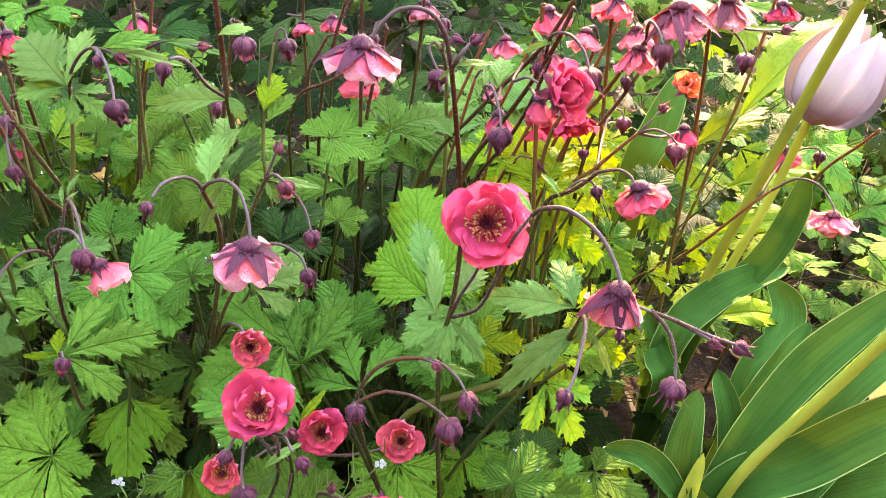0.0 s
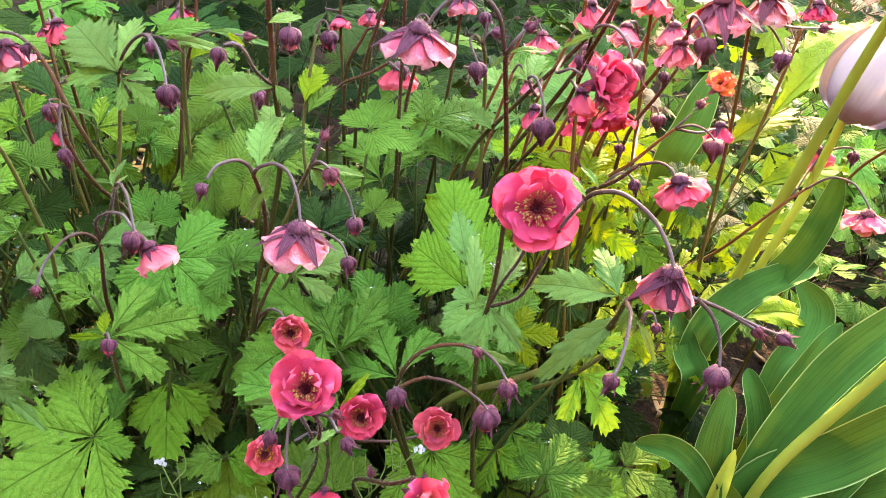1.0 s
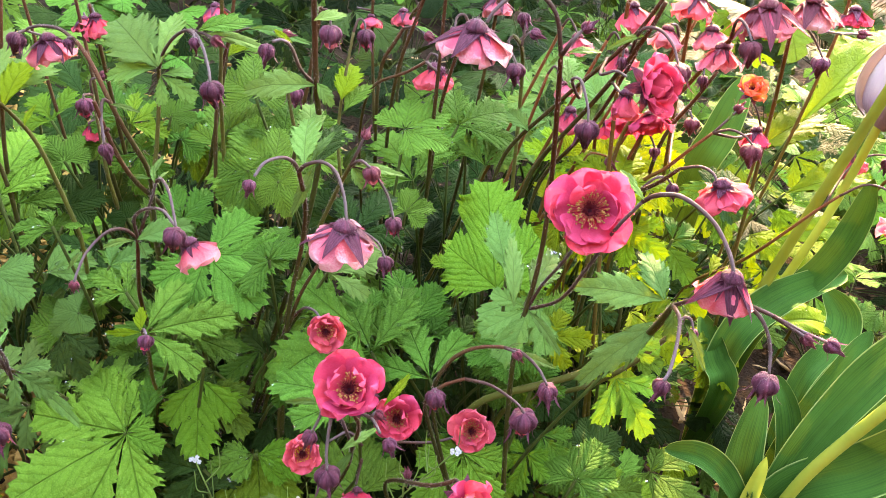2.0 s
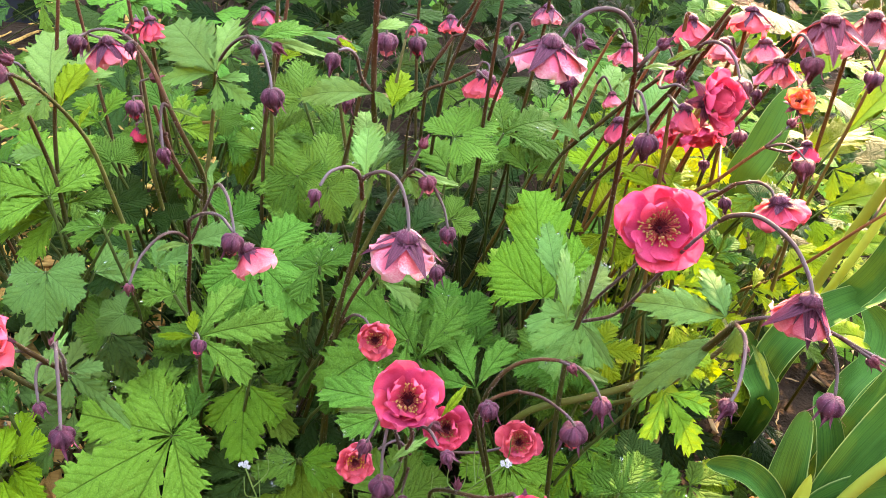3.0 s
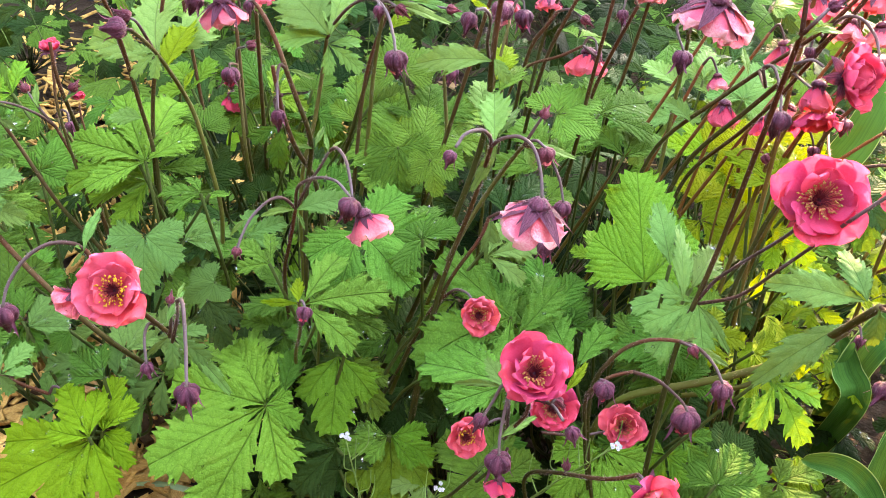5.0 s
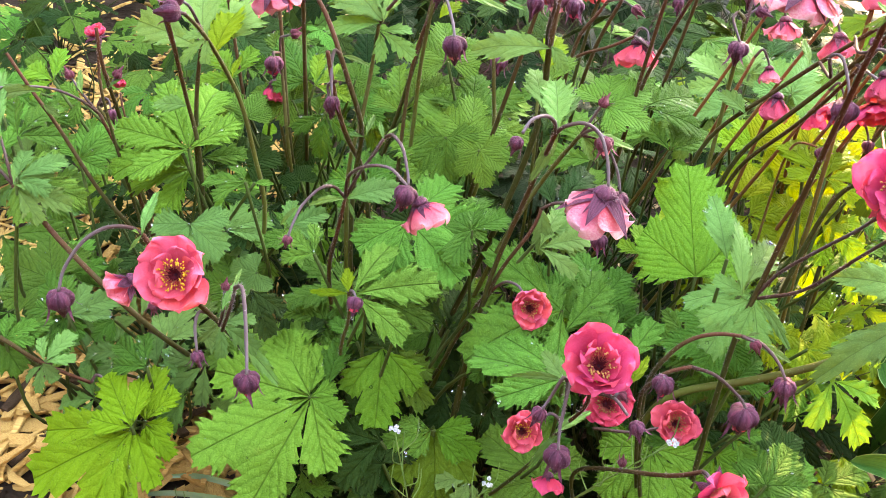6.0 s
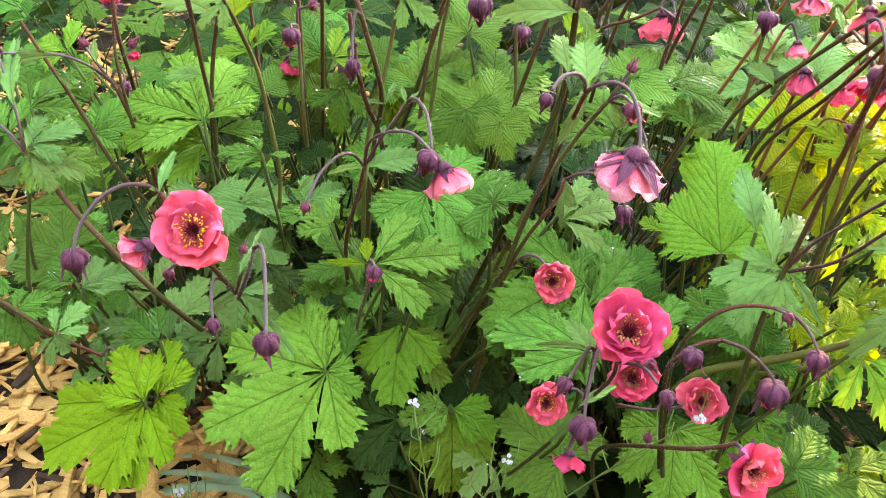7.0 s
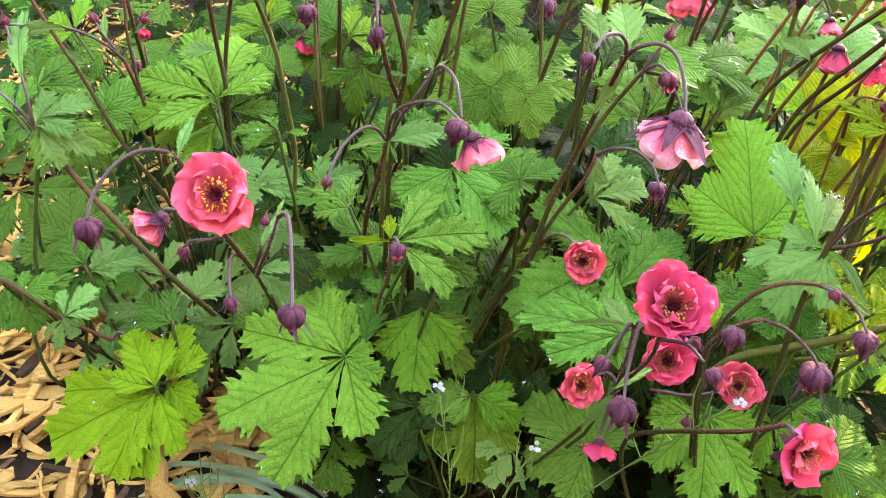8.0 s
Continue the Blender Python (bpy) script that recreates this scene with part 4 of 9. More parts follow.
t = stalk([(-0.1965, 0.4809, 0.0176), (-0.2164, 0.4546, 0.1274), (-0.2280, 0.4333, 0.2373), (-0.2176, 0.4103, 0.2837), (-0.2108, 0.4024, 0.3204)], 0.0018, 0.0011)
stem(t, [(-0.2108, 0.4024, 0.3204), (-0.2164, 0.3978, 0.3288), (-0.2219, 0.3878, 0.3324), (-0.2288, 0.3765, 0.3269), (-0.2314, 0.3675, 0.3206), (-0.2328, 0.3625, 0.3149)], 0.0010, 0.0007)
bud(t, (-0.2328, 0.3625, 0.3149), (-0.196, 0.000, -0.981), 0.0037, sepal_mat=SEPAL_PINK)
stem(t, [(-0.2108, 0.4024, 0.3204), (-0.2072, 0.3935, 0.3395), (-0.1962, 0.3844, 0.3518), (-0.1823, 0.3724, 0.3592), (-0.1722, 0.3592, 0.3597), (-0.1653, 0.3544, 0.3551)], 0.0010, 0.0007)
nodding(t, (-0.1631, 0.3533, 0.3531), (0.471, -0.214, -0.856), 0.0158, PINK, 9, 50, 60, 0.5, label="coral pink nodding flower")
stem(t, [(-0.2103, 0.4029, 0.3212), (-0.2024, 0.3997, 0.3393), (-0.1931, 0.3884, 0.3576), (-0.1866, 0.3803, 0.3719)], 0.0010, 0.0007)
stem(t, [(-0.1866, 0.3803, 0.3719), (-0.1816, 0.3752, 0.3764), (-0.1748, 0.3653, 0.3750), (-0.1707, 0.3573, 0.3677), (-0.1687, 0.3527, 0.3621)], 0.0010, 0.0007)
bud(t, (-0.1690, 0.3517, 0.3606), (-0.196, 0.000, -0.981), 0.0064, True, PINK, 6, 70, label="purple calyx half open over pink petals")
leaf(t, (-0.2078, 0.3936, 0.3249), (-0.1805, 0.4069, 0.3348), (0.01, -0.60, 0.80), "spear", "s", 1.00)
leaf(t, (-0.2093, 0.3943, 0.3237), (-0.2307, 0.3945, 0.3241), (0.01, -0.60, 0.80), "narrow", "s", 1.00)
leaf(t, (-0.2081, 0.3962, 0.3220), (-0.2018, 0.3890, 0.3166), (0.01, -0.60, 0.80), "narrow", "s", 1.00)
leaf(t, (-0.1862, 0.3776, 0.3721), (-0.1920, 0.3877, 0.3798), (0.01, -0.60, 0.80), "narrow", "s", 1.00)
leaf(t, (-0.2301, 0.3734, 0.3275), (-0.2400, 0.3669, 0.3227), (0.01, -0.60, 0.80), "narrow", "s", 1.00)
leaf(t, (-0.1859, 0.3791, 0.3725), (-0.1819, 0.3860, 0.3777), (0.01, -0.60, 0.80), "narrow", "s", 1.00)
t = stalk([(-0.2049, 0.4545, 0.0186), (-0.2120, 0.4455, 0.1619), (-0.2151, 0.4374, 0.3052), (-0.2053, 0.4245, 0.3495), (-0.2112, 0.4101, 0.3829), (-0.2186, 0.4093, 0.4059), (-0.2274, 0.4167, 0.4214), (-0.2361, 0.4222, 0.4303)], 0.0018, 0.0011)
stem(t, [(-0.2173, 0.4077, 0.4034), (-0.2198, 0.4062, 0.4048), (-0.2201, 0.4015, 0.3975), (-0.2180, 0.3952, 0.3840)], 0.0010, 0.0007)
bud(t, (-0.2180, 0.3952, 0.3840), (0.050, 0.000, -0.999), 0.0052, teeth=4)
stem(t, [(-0.2361, 0.4222, 0.4303), (-0.2479, 0.4301, 0.4338), (-0.2609, 0.4352, 0.4330), (-0.2706, 0.4383, 0.4289), (-0.2645, 0.4419, 0.4251)], 0.0010, 0.0007)
nodding(t, (-0.2639, 0.4464, 0.4227), (0.148, -0.098, -0.984), 0.0172, PINK, 2, 50, 60, label="pink nodding flower with purple sepals")
stem(t, [(-0.2706, 0.4383, 0.4289), (-0.2729, 0.4323, 0.4289)], 0.0010, 0.0007)
bud(t, (-0.2729, 0.4323, 0.4289), (-0.282, -0.188, -0.941), 0.0056, True)
stem(t, [(-0.2378, 0.4231, 0.4317), (-0.2394, 0.4233, 0.4321), (-0.2409, 0.4228, 0.4315)], 0.0010, 0.0007)
bud(t, (-0.2409, 0.4228, 0.4315), (0.100, 0.000, -0.995), 0.0040)
leaf(t, (-0.2160, 0.4054, 0.4029), (-0.2005, 0.4052, 0.4030), (-0.02, -0.60, 0.80), "narrow", "s", 1.00)
leaf(t, (-0.2031, 0.4174, 0.3534), (-0.2006, 0.4323, 0.3648), (-0.02, -0.60, 0.80), "narrow", "s", 1.00)
leaf(t, (-0.2043, 0.4190, 0.3516), (-0.2184, 0.4215, 0.3532), (-0.02, -0.60, 0.80), "narrow", "s", 1.00)
t = stalk([(-0.2124, 0.4886, 0.0194), (-0.2184, 0.4652, 0.1626), (-0.2211, 0.4495, 0.3057), (-0.2132, 0.4481, 0.3402), (-0.2086, 0.4554, 0.3792), (-0.2059, 0.4565, 0.4049)], 0.0018, 0.0011, True)
stem(t, [(-0.2053, 0.4546, 0.4056), (-0.1983, 0.4456, 0.4191), (-0.1874, 0.4366, 0.4324), (-0.1749, 0.4244, 0.4407), (-0.1654, 0.4116, 0.4389), (-0.1592, 0.4001, 0.4299), (-0.1571, 0.3943, 0.4247)], 0.0010, 0.0007)
bud(t, (-0.1571, 0.3943, 0.4247), (0.100, 0.000, -0.995), 0.0067, True, PINK, 6, 66)
stem(t, [(-0.1766, 0.4253, 0.4403), (-0.1715, 0.4188, 0.4411), (-0.1694, 0.4137, 0.4405)], 0.0010, 0.0007)
bud(t, (-0.1694, 0.4137, 0.4405), (0.000, 0.100, -0.995), 0.0041)
stem(t, [(-0.1751, 0.4254, 0.4404), (-0.1661, 0.4192, 0.4415), (-0.1610, 0.4163, 0.4405)], 0.0010, 0.0007)
bud(t, (-0.1610, 0.4163, 0.4405), (0.814, 0.000, -0.581), 0.0041, sepal_mat=SEPAL_PINK)
leaf(t, (-0.2016, 0.4422, 0.4116), (-0.2377, 0.4664, 0.4366), (-0.00, -0.72, 0.69), "spear", "s", 1.30)
leaf(t, (-0.2008, 0.4418, 0.4118), (-0.1993, 0.4724, 0.4436), (-0.00, -0.72, 0.69), "spear", "s", 1.00)
leaf(t, (-0.2030, 0.4446, 0.4096), (-0.2348, 0.4452, 0.4094), (-0.02, -0.60, 0.80), "spear", "s", 1.00)
leaf(t, (-0.1686, 0.4171, 0.4428), (-0.1412, 0.4304, 0.4535), (-0.02, -0.60, 0.80), "spear", "g", 1.00)
leaf(t, (-0.1699, 0.4290, 0.4373), (-0.1345, 0.4288, 0.4378), (-0.02, -0.60, 0.80), "narrow", "s", 1.00)
leaf(t, (-0.2048, 0.4544, 0.4016), (-0.1830, 0.4468, 0.3963), (-0.02, -0.60, 0.80), "three", "s", 1.00)
t = stalk([(-0.2178, 0.4501, 0.0200), (-0.1519, 0.4420, 0.1873), (-0.1081, 0.4361, 0.3546), (-0.1089, 0.4330, 0.3961), (-0.1090, 0.4294, 0.4275), (-0.1079, 0.4230, 0.4545), (-0.1064, 0.4119, 0.4834)], 0.0020, 0.0015)
stem(t, [(-0.1107, 0.4321, 0.4133), (-0.1121, 0.4027, 0.4323), (-0.1113, 0.3792, 0.4512), (-0.1141, 0.3716, 0.4579), (-0.1180, 0.3671, 0.4585)], 0.0010, 0.0007)
bud(t, (-0.1198, 0.3651, 0.4574), (-0.196, 0.000, -0.981), 0.0052, teeth=5)
leaf(t, (-0.1084, 0.4252, 0.4146), (-0.1499, 0.4293, 0.4168), (-0.02, -0.60, 0.80), "spear", "s", 1.00)
leaf(t, (-0.1083, 0.4296, 0.4145), (-0.0981, 0.4204, 0.4077), (-0.02, -0.60, 0.80), "spear", "s", 1.00)
leaf(t, (-0.1108, 0.3788, 0.4541), (-0.1230, 0.3869, 0.4600), (-0.02, -0.60, 0.80), "narrow", "l", 1.00)
leaf(t, (-0.1082, 0.4141, 0.3856), (-0.1157, 0.4381, 0.4036), (-0.02, -0.60, 0.80), "spear", "s", 1.00)
leaf(t, (-0.1071, 0.4151, 0.4541), (-0.0901, 0.4233, 0.4607), (-0.02, -0.60, 0.80), "spear", "s", 1.00)
leaf(t, (-0.1057, 0.4064, 0.3739), (-0.0958, 0.4328, 0.3941), (-0.02, -0.60, 0.80), "spear", "d", 1.00)
t = stalk([(-0.2200, 0.4895, 0.0203), (-0.1688, 0.4961, 0.1645), (-0.1348, 0.5011, 0.3088), (-0.1356, 0.5044, 0.3417), (-0.1388, 0.5027, 0.3668), (-0.1420, 0.5070, 0.3922)], 0.0018, 0.0011, True)
stem(t, [(-0.1403, 0.5106, 0.3793), (-0.1368, 0.5119, 0.3811), (-0.1367, 0.5093, 0.3771)], 0.0010, 0.0007)
bud(t, (-0.1367, 0.5093, 0.3771), (0.000, 0.000, -1.000), 0.0063, True, PINK)
t = stalk([(-0.2187, 0.4528, 0.0201), (-0.2014, 0.4904, 0.1576), (-0.1896, 0.5147, 0.2951), (-0.1875, 0.5105, 0.3623), (-0.1790, 0.5003, 0.4202), (-0.1760, 0.4955, 0.4496)], 0.0018, 0.0011, True)
t = stalk([(-0.2140, 0.4832, 0.0196), (-0.2035, 0.4986, 0.1554), (-0.1964, 0.5120, 0.2911), (-0.1960, 0.5307, 0.3572), (-0.1788, 0.5162, 0.4079)], 0.0018, 0.0011)
stem(t, [(-0.1788, 0.5162, 0.4079), (-0.1647, 0.5094, 0.4152), (-0.1415, 0.4993, 0.4172)], 0.0010, 0.0007)
bud(t, (-0.1415, 0.4993, 0.4172), (0.994, 0.039, -0.097), 0.0042, sepal_mat=SEPAL_PINK)
leaf(t, (-0.1630, 0.5000, 0.4184), (-0.1241, 0.5009, 0.4198), (-0.02, -0.60, 0.80), "narrow", "s", 1.00)
leaf(t, (-0.1758, 0.4960, 0.4002), (-0.1648, 0.5103, 0.4112), (-0.02, -0.60, 0.80), "spear", "l", 1.00)
t = stalk([(-0.3470, 0.4919, 0.0349), (-0.3368, 0.4885, 0.1455), (-0.3302, 0.4862, 0.2561), (-0.3317, 0.4864, 0.3026), (-0.3367, 0.4880, 0.3219), (-0.3346, 0.4714, 0.3627), (-0.3309, 0.4504, 0.4038), (-0.3287, 0.4241, 0.4368)], 0.0018, 0.0011)
stem(t, [(-0.3367, 0.4880, 0.3219), (-0.3367, 0.4804, 0.3489), (-0.3350, 0.4620, 0.3850), (-0.3369, 0.4554, 0.4117), (-0.3359, 0.4462, 0.4344)], 0.0010, 0.0007)
leaf(t, (-0.3346, 0.4819, 0.3251), (-0.3623, 0.4839, 0.3260), (-0.02, -0.60, 0.80), "spear", "s", 1.00)
leaf(t, (-0.3242, 0.4381, 0.4071), (-0.3425, 0.4474, 0.4138), (-0.02, -0.60, 0.80), "narrow", "s", 1.00)
t = stalk([(-0.3386, 0.5022, 0.0339), (-0.3374, 0.4969, 0.1612), (-0.3365, 0.4950, 0.2885), (-0.3353, 0.5047, 0.3405), (-0.3234, 0.5015, 0.3905), (-0.3167, 0.5055, 0.4334)], 0.0018, 0.0011)
leaf(t, (-0.3144, 0.4693, 0.3696), (-0.3332, 0.5108, 0.4126), (-0.00, -0.72, 0.69), "wide", "s", 1.00)
leaf(t, (-0.3066, 0.4600, 0.3704), (-0.3027, 0.4918, 0.4033), (-0.00, -0.72, 0.69), "spear", "l", 1.00)
t = stalk([(-0.3306, 0.5039, 0.0330), (-0.3008, 0.4887, 0.1421), (-0.2818, 0.4783, 0.2512), (-0.2875, 0.4764, 0.2910), (-0.2922, 0.4681, 0.3373), (-0.2988, 0.4641, 0.3574), (-0.2994, 0.4328, 0.3937), (-0.2986, 0.4045, 0.4144)], 0.0018, 0.0011, True)
stem(t, [(-0.2986, 0.4045, 0.4144), (-0.2994, 0.3955, 0.4189)], 0.0010, 0.0007)
bud(t, (-0.2984, 0.3975, 0.4182), (-0.984, -0.098, -0.148), 0.0062, True, None, 6, 66, long=0.9, label="spent purple bloom with spread sepals")
stem(t, [(-0.3012, 0.4335, 0.3949), (-0.3021, 0.4209, 0.4122), (-0.3045, 0.4175, 0.4164)], 0.0010, 0.0007)
bud(t, (-0.3045, 0.4175, 0.4164), (-0.936, 0.000, 0.351), 0.0046, sepal_mat=SEPAL_PINK)
leaf(t, (-0.2990, 0.4349, 0.3922), (-0.3112, 0.4221, 0.3822), (-0.02, -0.60, 0.80), "three", "s", 1.00)
leaf(t, (-0.2934, 0.4549, 0.3609), (-0.2935, 0.4726, 0.3742), (-0.02, -0.60, 0.80), "narrow", "l", 1.00)
t = stalk([(-0.2741, 0.6304, 0.0265), (-0.2909, 0.5798, 0.1159), (-0.3055, 0.5493, 0.2053), (-0.3257, 0.5680, 0.2905), (-0.3346, 0.5719, 0.3524), (-0.3401, 0.5692, 0.4224)], 0.0018, 0.0011)
t = stalk([(-0.2705, 0.6545, 0.0261), (-0.2776, 0.5861, 0.1474), (-0.2837, 0.5431, 0.2688), (-0.2919, 0.5591, 0.3309), (-0.2979, 0.5664, 0.3794), (-0.2998, 0.5658, 0.4156)], 0.0018, 0.0011)
stem(t, [(-0.2938, 0.5667, 0.3797), (-0.2971, 0.5730, 0.3898), (-0.2998, 0.5762, 0.3947)], 0.0010, 0.0007)
nodding(t, (-0.2994, 0.5740, 0.3913), (0.188, -0.282, -0.941), 0.0118, CORAL, 3)
t = stalk([(-0.2704, 0.6220, 0.0261), (-0.2772, 0.5687, 0.1499), (-0.2824, 0.5344, 0.2736), (-0.2863, 0.5412, 0.3029), (-0.2933, 0.5541, 0.3417)], 0.0018, 0.0011, True)
stem(t, [(-0.2933, 0.5541, 0.3417), (-0.2933, 0.5549, 0.3522), (-0.2887, 0.5564, 0.3543), (-0.2849, 0.5523, 0.3571)], 0.0010, 0.0007)
bud(t, (-0.2849, 0.5523, 0.3571), (0.699, 0.715, -0.015), 0.0049, sepal_mat=SEPAL_PINK)
leaf(t, (-0.2865, 0.5507, 0.3566), (-0.2789, 0.5562, 0.3610), (-0.02, -0.60, 0.80), "narrow", "s", 1.00)
stem(t, [(-0.2933, 0.5541, 0.3417), (-0.2953, 0.5445, 0.3453), (-0.2945, 0.5427, 0.3426)], 0.0010, 0.0007)
bud(t, (-0.2945, 0.5427, 0.3426), (0.000, 0.000, -1.000), 0.0073, True, ROSE)
t = stalk([(-0.2737, 0.6598, 0.0265), (-0.2799, 0.5907, 0.1414), (-0.2861, 0.5470, 0.2564), (-0.2980, 0.5609, 0.2970)], 0.0018, 0.0011, True)
stem(t, [(-0.2980, 0.5609, 0.2970), (-0.3013, 0.5666, 0.3152), (-0.3019, 0.5654, 0.3134)], 0.0010, 0.0007)
nodding(t, (-0.3019, 0.5654, 0.3134), (0.000, -0.287, -0.958), 0.0140, ROSE, 4, 66, 74, .5)
t = stalk([(-0.1898, 0.4503, 0.0168), (-0.2361, 0.4269, 0.0966), (-0.2661, 0.4030, 0.1765), (-0.2616, 0.3528, 0.2460), (-0.2644, 0.3245, 0.2857), (-0.2688, 0.3063, 0.3134), (-0.2716, 0.2916, 0.3409), (-0.2764, 0.2881, 0.3545)], 0.0018, 0.0011)
stem(t, [(-0.2764, 0.2881, 0.3545), (-0.2821, 0.2881, 0.3571), (-0.2918, 0.2858, 0.3566), (-0.3009, 0.2812, 0.3505), (-0.3075, 0.2749, 0.3397), (-0.3091, 0.2699, 0.3303)], 0.0010, 0.0007)
bud(t, (-0.3091, 0.2699, 0.3303), (0.030, 0.000, -1.000), 0.0064, True, None, 5, 66, label="round dark purple hanging bud")
stem(t, [(-0.2741, 0.2900, 0.3480), (-0.2609, 0.2753, 0.3514), (-0.2508, 0.2643, 0.3553)], 0.0010, 0.0007)
flower(t, (-0.2474, 0.2574, 0.3589), (0.038, -0.814, 0.580), 0.0171, "flat", CORAL, seed=3, outer_up=14, inner_up=28, gold=ANTHER_YELLOW, label="open coral red double geum flower")
stem(t, [(-0.2688, 0.3063, 0.3134), (-0.2800, 0.3111, 0.3130), (-0.2913, 0.3157, 0.3123), (-0.2977, 0.3177, 0.3106)], 0.0010, 0.0007)
flower(t, (-0.2984, 0.3155, 0.3072), (-0.710, -0.474, -0.521), 0.0147, "loose", PINK, CORAL, outer_up=52, inner_up=62, count=6, stamens=False, sepal_up=40, label="crumpled pink flower facing sideways")
stem(t, [(-0.2704, 0.3161, 0.3011), (-0.2832, 0.3263, 0.2908), (-0.2954, 0.3371, 0.2813), (-0.3017, 0.3405, 0.2743)], 0.0010, 0.0007)
bud(t, (-0.3017, 0.3405, 0.2743), (-0.100, 0.000, -0.995), 0.0043, sepal_mat=SEPAL_PINK)
stem(t, [(-0.2644, 0.3245, 0.2857), (-0.2678, 0.3202, 0.2887), (-0.2676, 0.3136, 0.2840), (-0.2645, 0.3063, 0.2741)], 0.0010, 0.0007)
bud(t, (-0.2645, 0.3063, 0.2741), (0.050, 0.000, -0.999), 0.0046)
stem(t, [(-0.2576, 0.3243, 0.2754), (-0.2430, 0.3014, 0.3121), (-0.2320, 0.2788, 0.3403)], 0.0010, 0.0007)
stem(t, [(-0.2320, 0.2788, 0.3403), (-0.2267, 0.2715, 0.3468), (-0.2227, 0.2636, 0.3470), (-0.2188, 0.2533, 0.3362), (-0.2157, 0.2434, 0.3241)], 0.0010, 0.0007)
bud(t, (-0.2157, 0.2434, 0.3241), (0.000, 0.000, -1.000), 0.0059, True, CORAL, 6, 76, label="round purple bud showing red at its mouth")
stem(t, [(-0.2594, 0.3256, 0.2775), (-0.2494, 0.3077, 0.3040), (-0.2439, 0.2968, 0.3235)], 0.0010, 0.0007)
bud(t, (-0.2439, 0.2968, 0.3235), (-0.013, 0.622, 0.783), 0.0029, sepal_mat=SEPAL_PINK)
leaf(t, (-0.2428, 0.2888, 0.3171), (-0.2418, 0.3046, 0.3291), (0.01, -0.60, 0.80), "narrow", "s", 1.00)
leaf(t, (-0.2734, 0.2818, 0.3581), (-0.2750, 0.3026, 0.3739), (0.01, -0.60, 0.80), "narrow", "s", 1.00)
leaf(t, (-0.2757, 0.2866, 0.3554), (-0.2804, 0.2802, 0.3506), (0.01, -0.60, 0.80), "narrow", "s", 1.00)
leaf(t, (-0.2333, 0.2814, 0.3385), (-0.2334, 0.2895, 0.3446), (0.01, -0.60, 0.80), "narrow", "s", 1.00)
leaf(t, (-0.2628, 0.3352, 0.2705), (-0.2404, 0.3287, 0.2653), (0.01, -0.60, 0.80), "three", "s", 1.00)
leaf(t, (-0.2628, 0.3352, 0.2705), (-0.2766, 0.3236, 0.2618), (0.01, -0.60, 0.80), "narrow", "s", 1.00)
leaf(t, (-0.2597, 0.3430, 0.2587), (-0.2276, 0.3255, 0.2451), (0.01, -0.60, 0.80), "narrow", "s", 1.00)
leaf(t, (-0.2761, 0.2849, 0.3566), (-0.2818, 0.2878, 0.3588), (0.01, -0.60, 0.80), "narrow", "s", 1.00)
t = stalk([(-0.3378, 0.5179, 0.0338), (-0.3179, 0.4635, 0.0939), (-0.3067, 0.4210, 0.1539), (-0.3193, 0.3838, 0.2086), (-0.3412, 0.3714, 0.2475), (-0.3766, 0.3826, 0.2729), (-0.3953, 0.3909, 0.2881), (-0.4101, 0.3970, 0.2993)], 0.0019, 0.0015)
stem(t, [(-0.4101, 0.3970, 0.2993), (-0.4206, 0.4103, 0.3212), (-0.4327, 0.4222, 0.3465)], 0.0010, 0.0007)
bud(t, (-0.4327, 0.4222, 0.3465), (-0.447, 0.494, 0.746), 0.0038, sepal_mat=SEPAL_PINK)
leaf(t, (-0.4128, 0.3988, 0.3267), (-0.4440, 0.4430, 0.3605), (0.01, -0.60, 0.80), "narrow", "s", 1.00)
stem(t, [(-0.4101, 0.3970, 0.2993), (-0.4194, 0.3990, 0.3090), (-0.4373, 0.4003, 0.3225)], 0.0010, 0.0007)
leaf(t, (-0.4035, 0.3884, 0.3052), (-0.3880, 0.4040, 0.3169), (0.01, -0.60, 0.80), "three", "s", 1.00)
leaf(t, (-0.4094, 0.3957, 0.2990), (-0.4087, 0.3866, 0.2921), (0.01, -0.60, 0.80), "three", "s", 1.00)
leaf(t, (-0.4028, 0.3906, 0.3016), (-0.3735, 0.3905, 0.3012), (0.01, -0.60, 0.80), "wide", "s", 1.00)
t = stalk([(-0.3462, 0.4857, 0.0348), (-0.3573, 0.4813, 0.1235), (-0.3692, 0.4776, 0.2123), (-0.3960, 0.4730, 0.2452), (-0.4237, 0.4790, 0.2949), (-0.4400, 0.4809, 0.3183), (-0.4562, 0.4842, 0.3439)], 0.0018, 0.0011)
leaf(t, (-0.4342, 0.4788, 0.3124), (-0.4234, 0.4753, 0.3096), (0.01, -0.60, 0.80), "spear", "s", 1.00)
t = stalk([(-0.3534, 0.5094, 0.0356), (-0.3697, 0.5034, 0.1400), (-0.3830, 0.4972, 0.2443), (-0.3979, 0.4842, 0.3090)], 0.0018, 0.0011)
stem(t, [(-0.3979, 0.4842, 0.3090), (-0.4045, 0.4745, 0.3225), (-0.4176, 0.4582, 0.3358), (-0.4359, 0.4270, 0.3452)], 0.0010, 0.0007)
bud(t, (-0.4359, 0.4270, 0.3452), (-0.995, -0.075, -0.062), 0.0038, sepal_mat=SEPAL_PINK)
leaf(t, (-0.4004, 0.4295, 0.3472), (-0.4539, 0.4284, 0.3469), (0.01, -0.60, 0.80), "narrow", "s", 1.00)
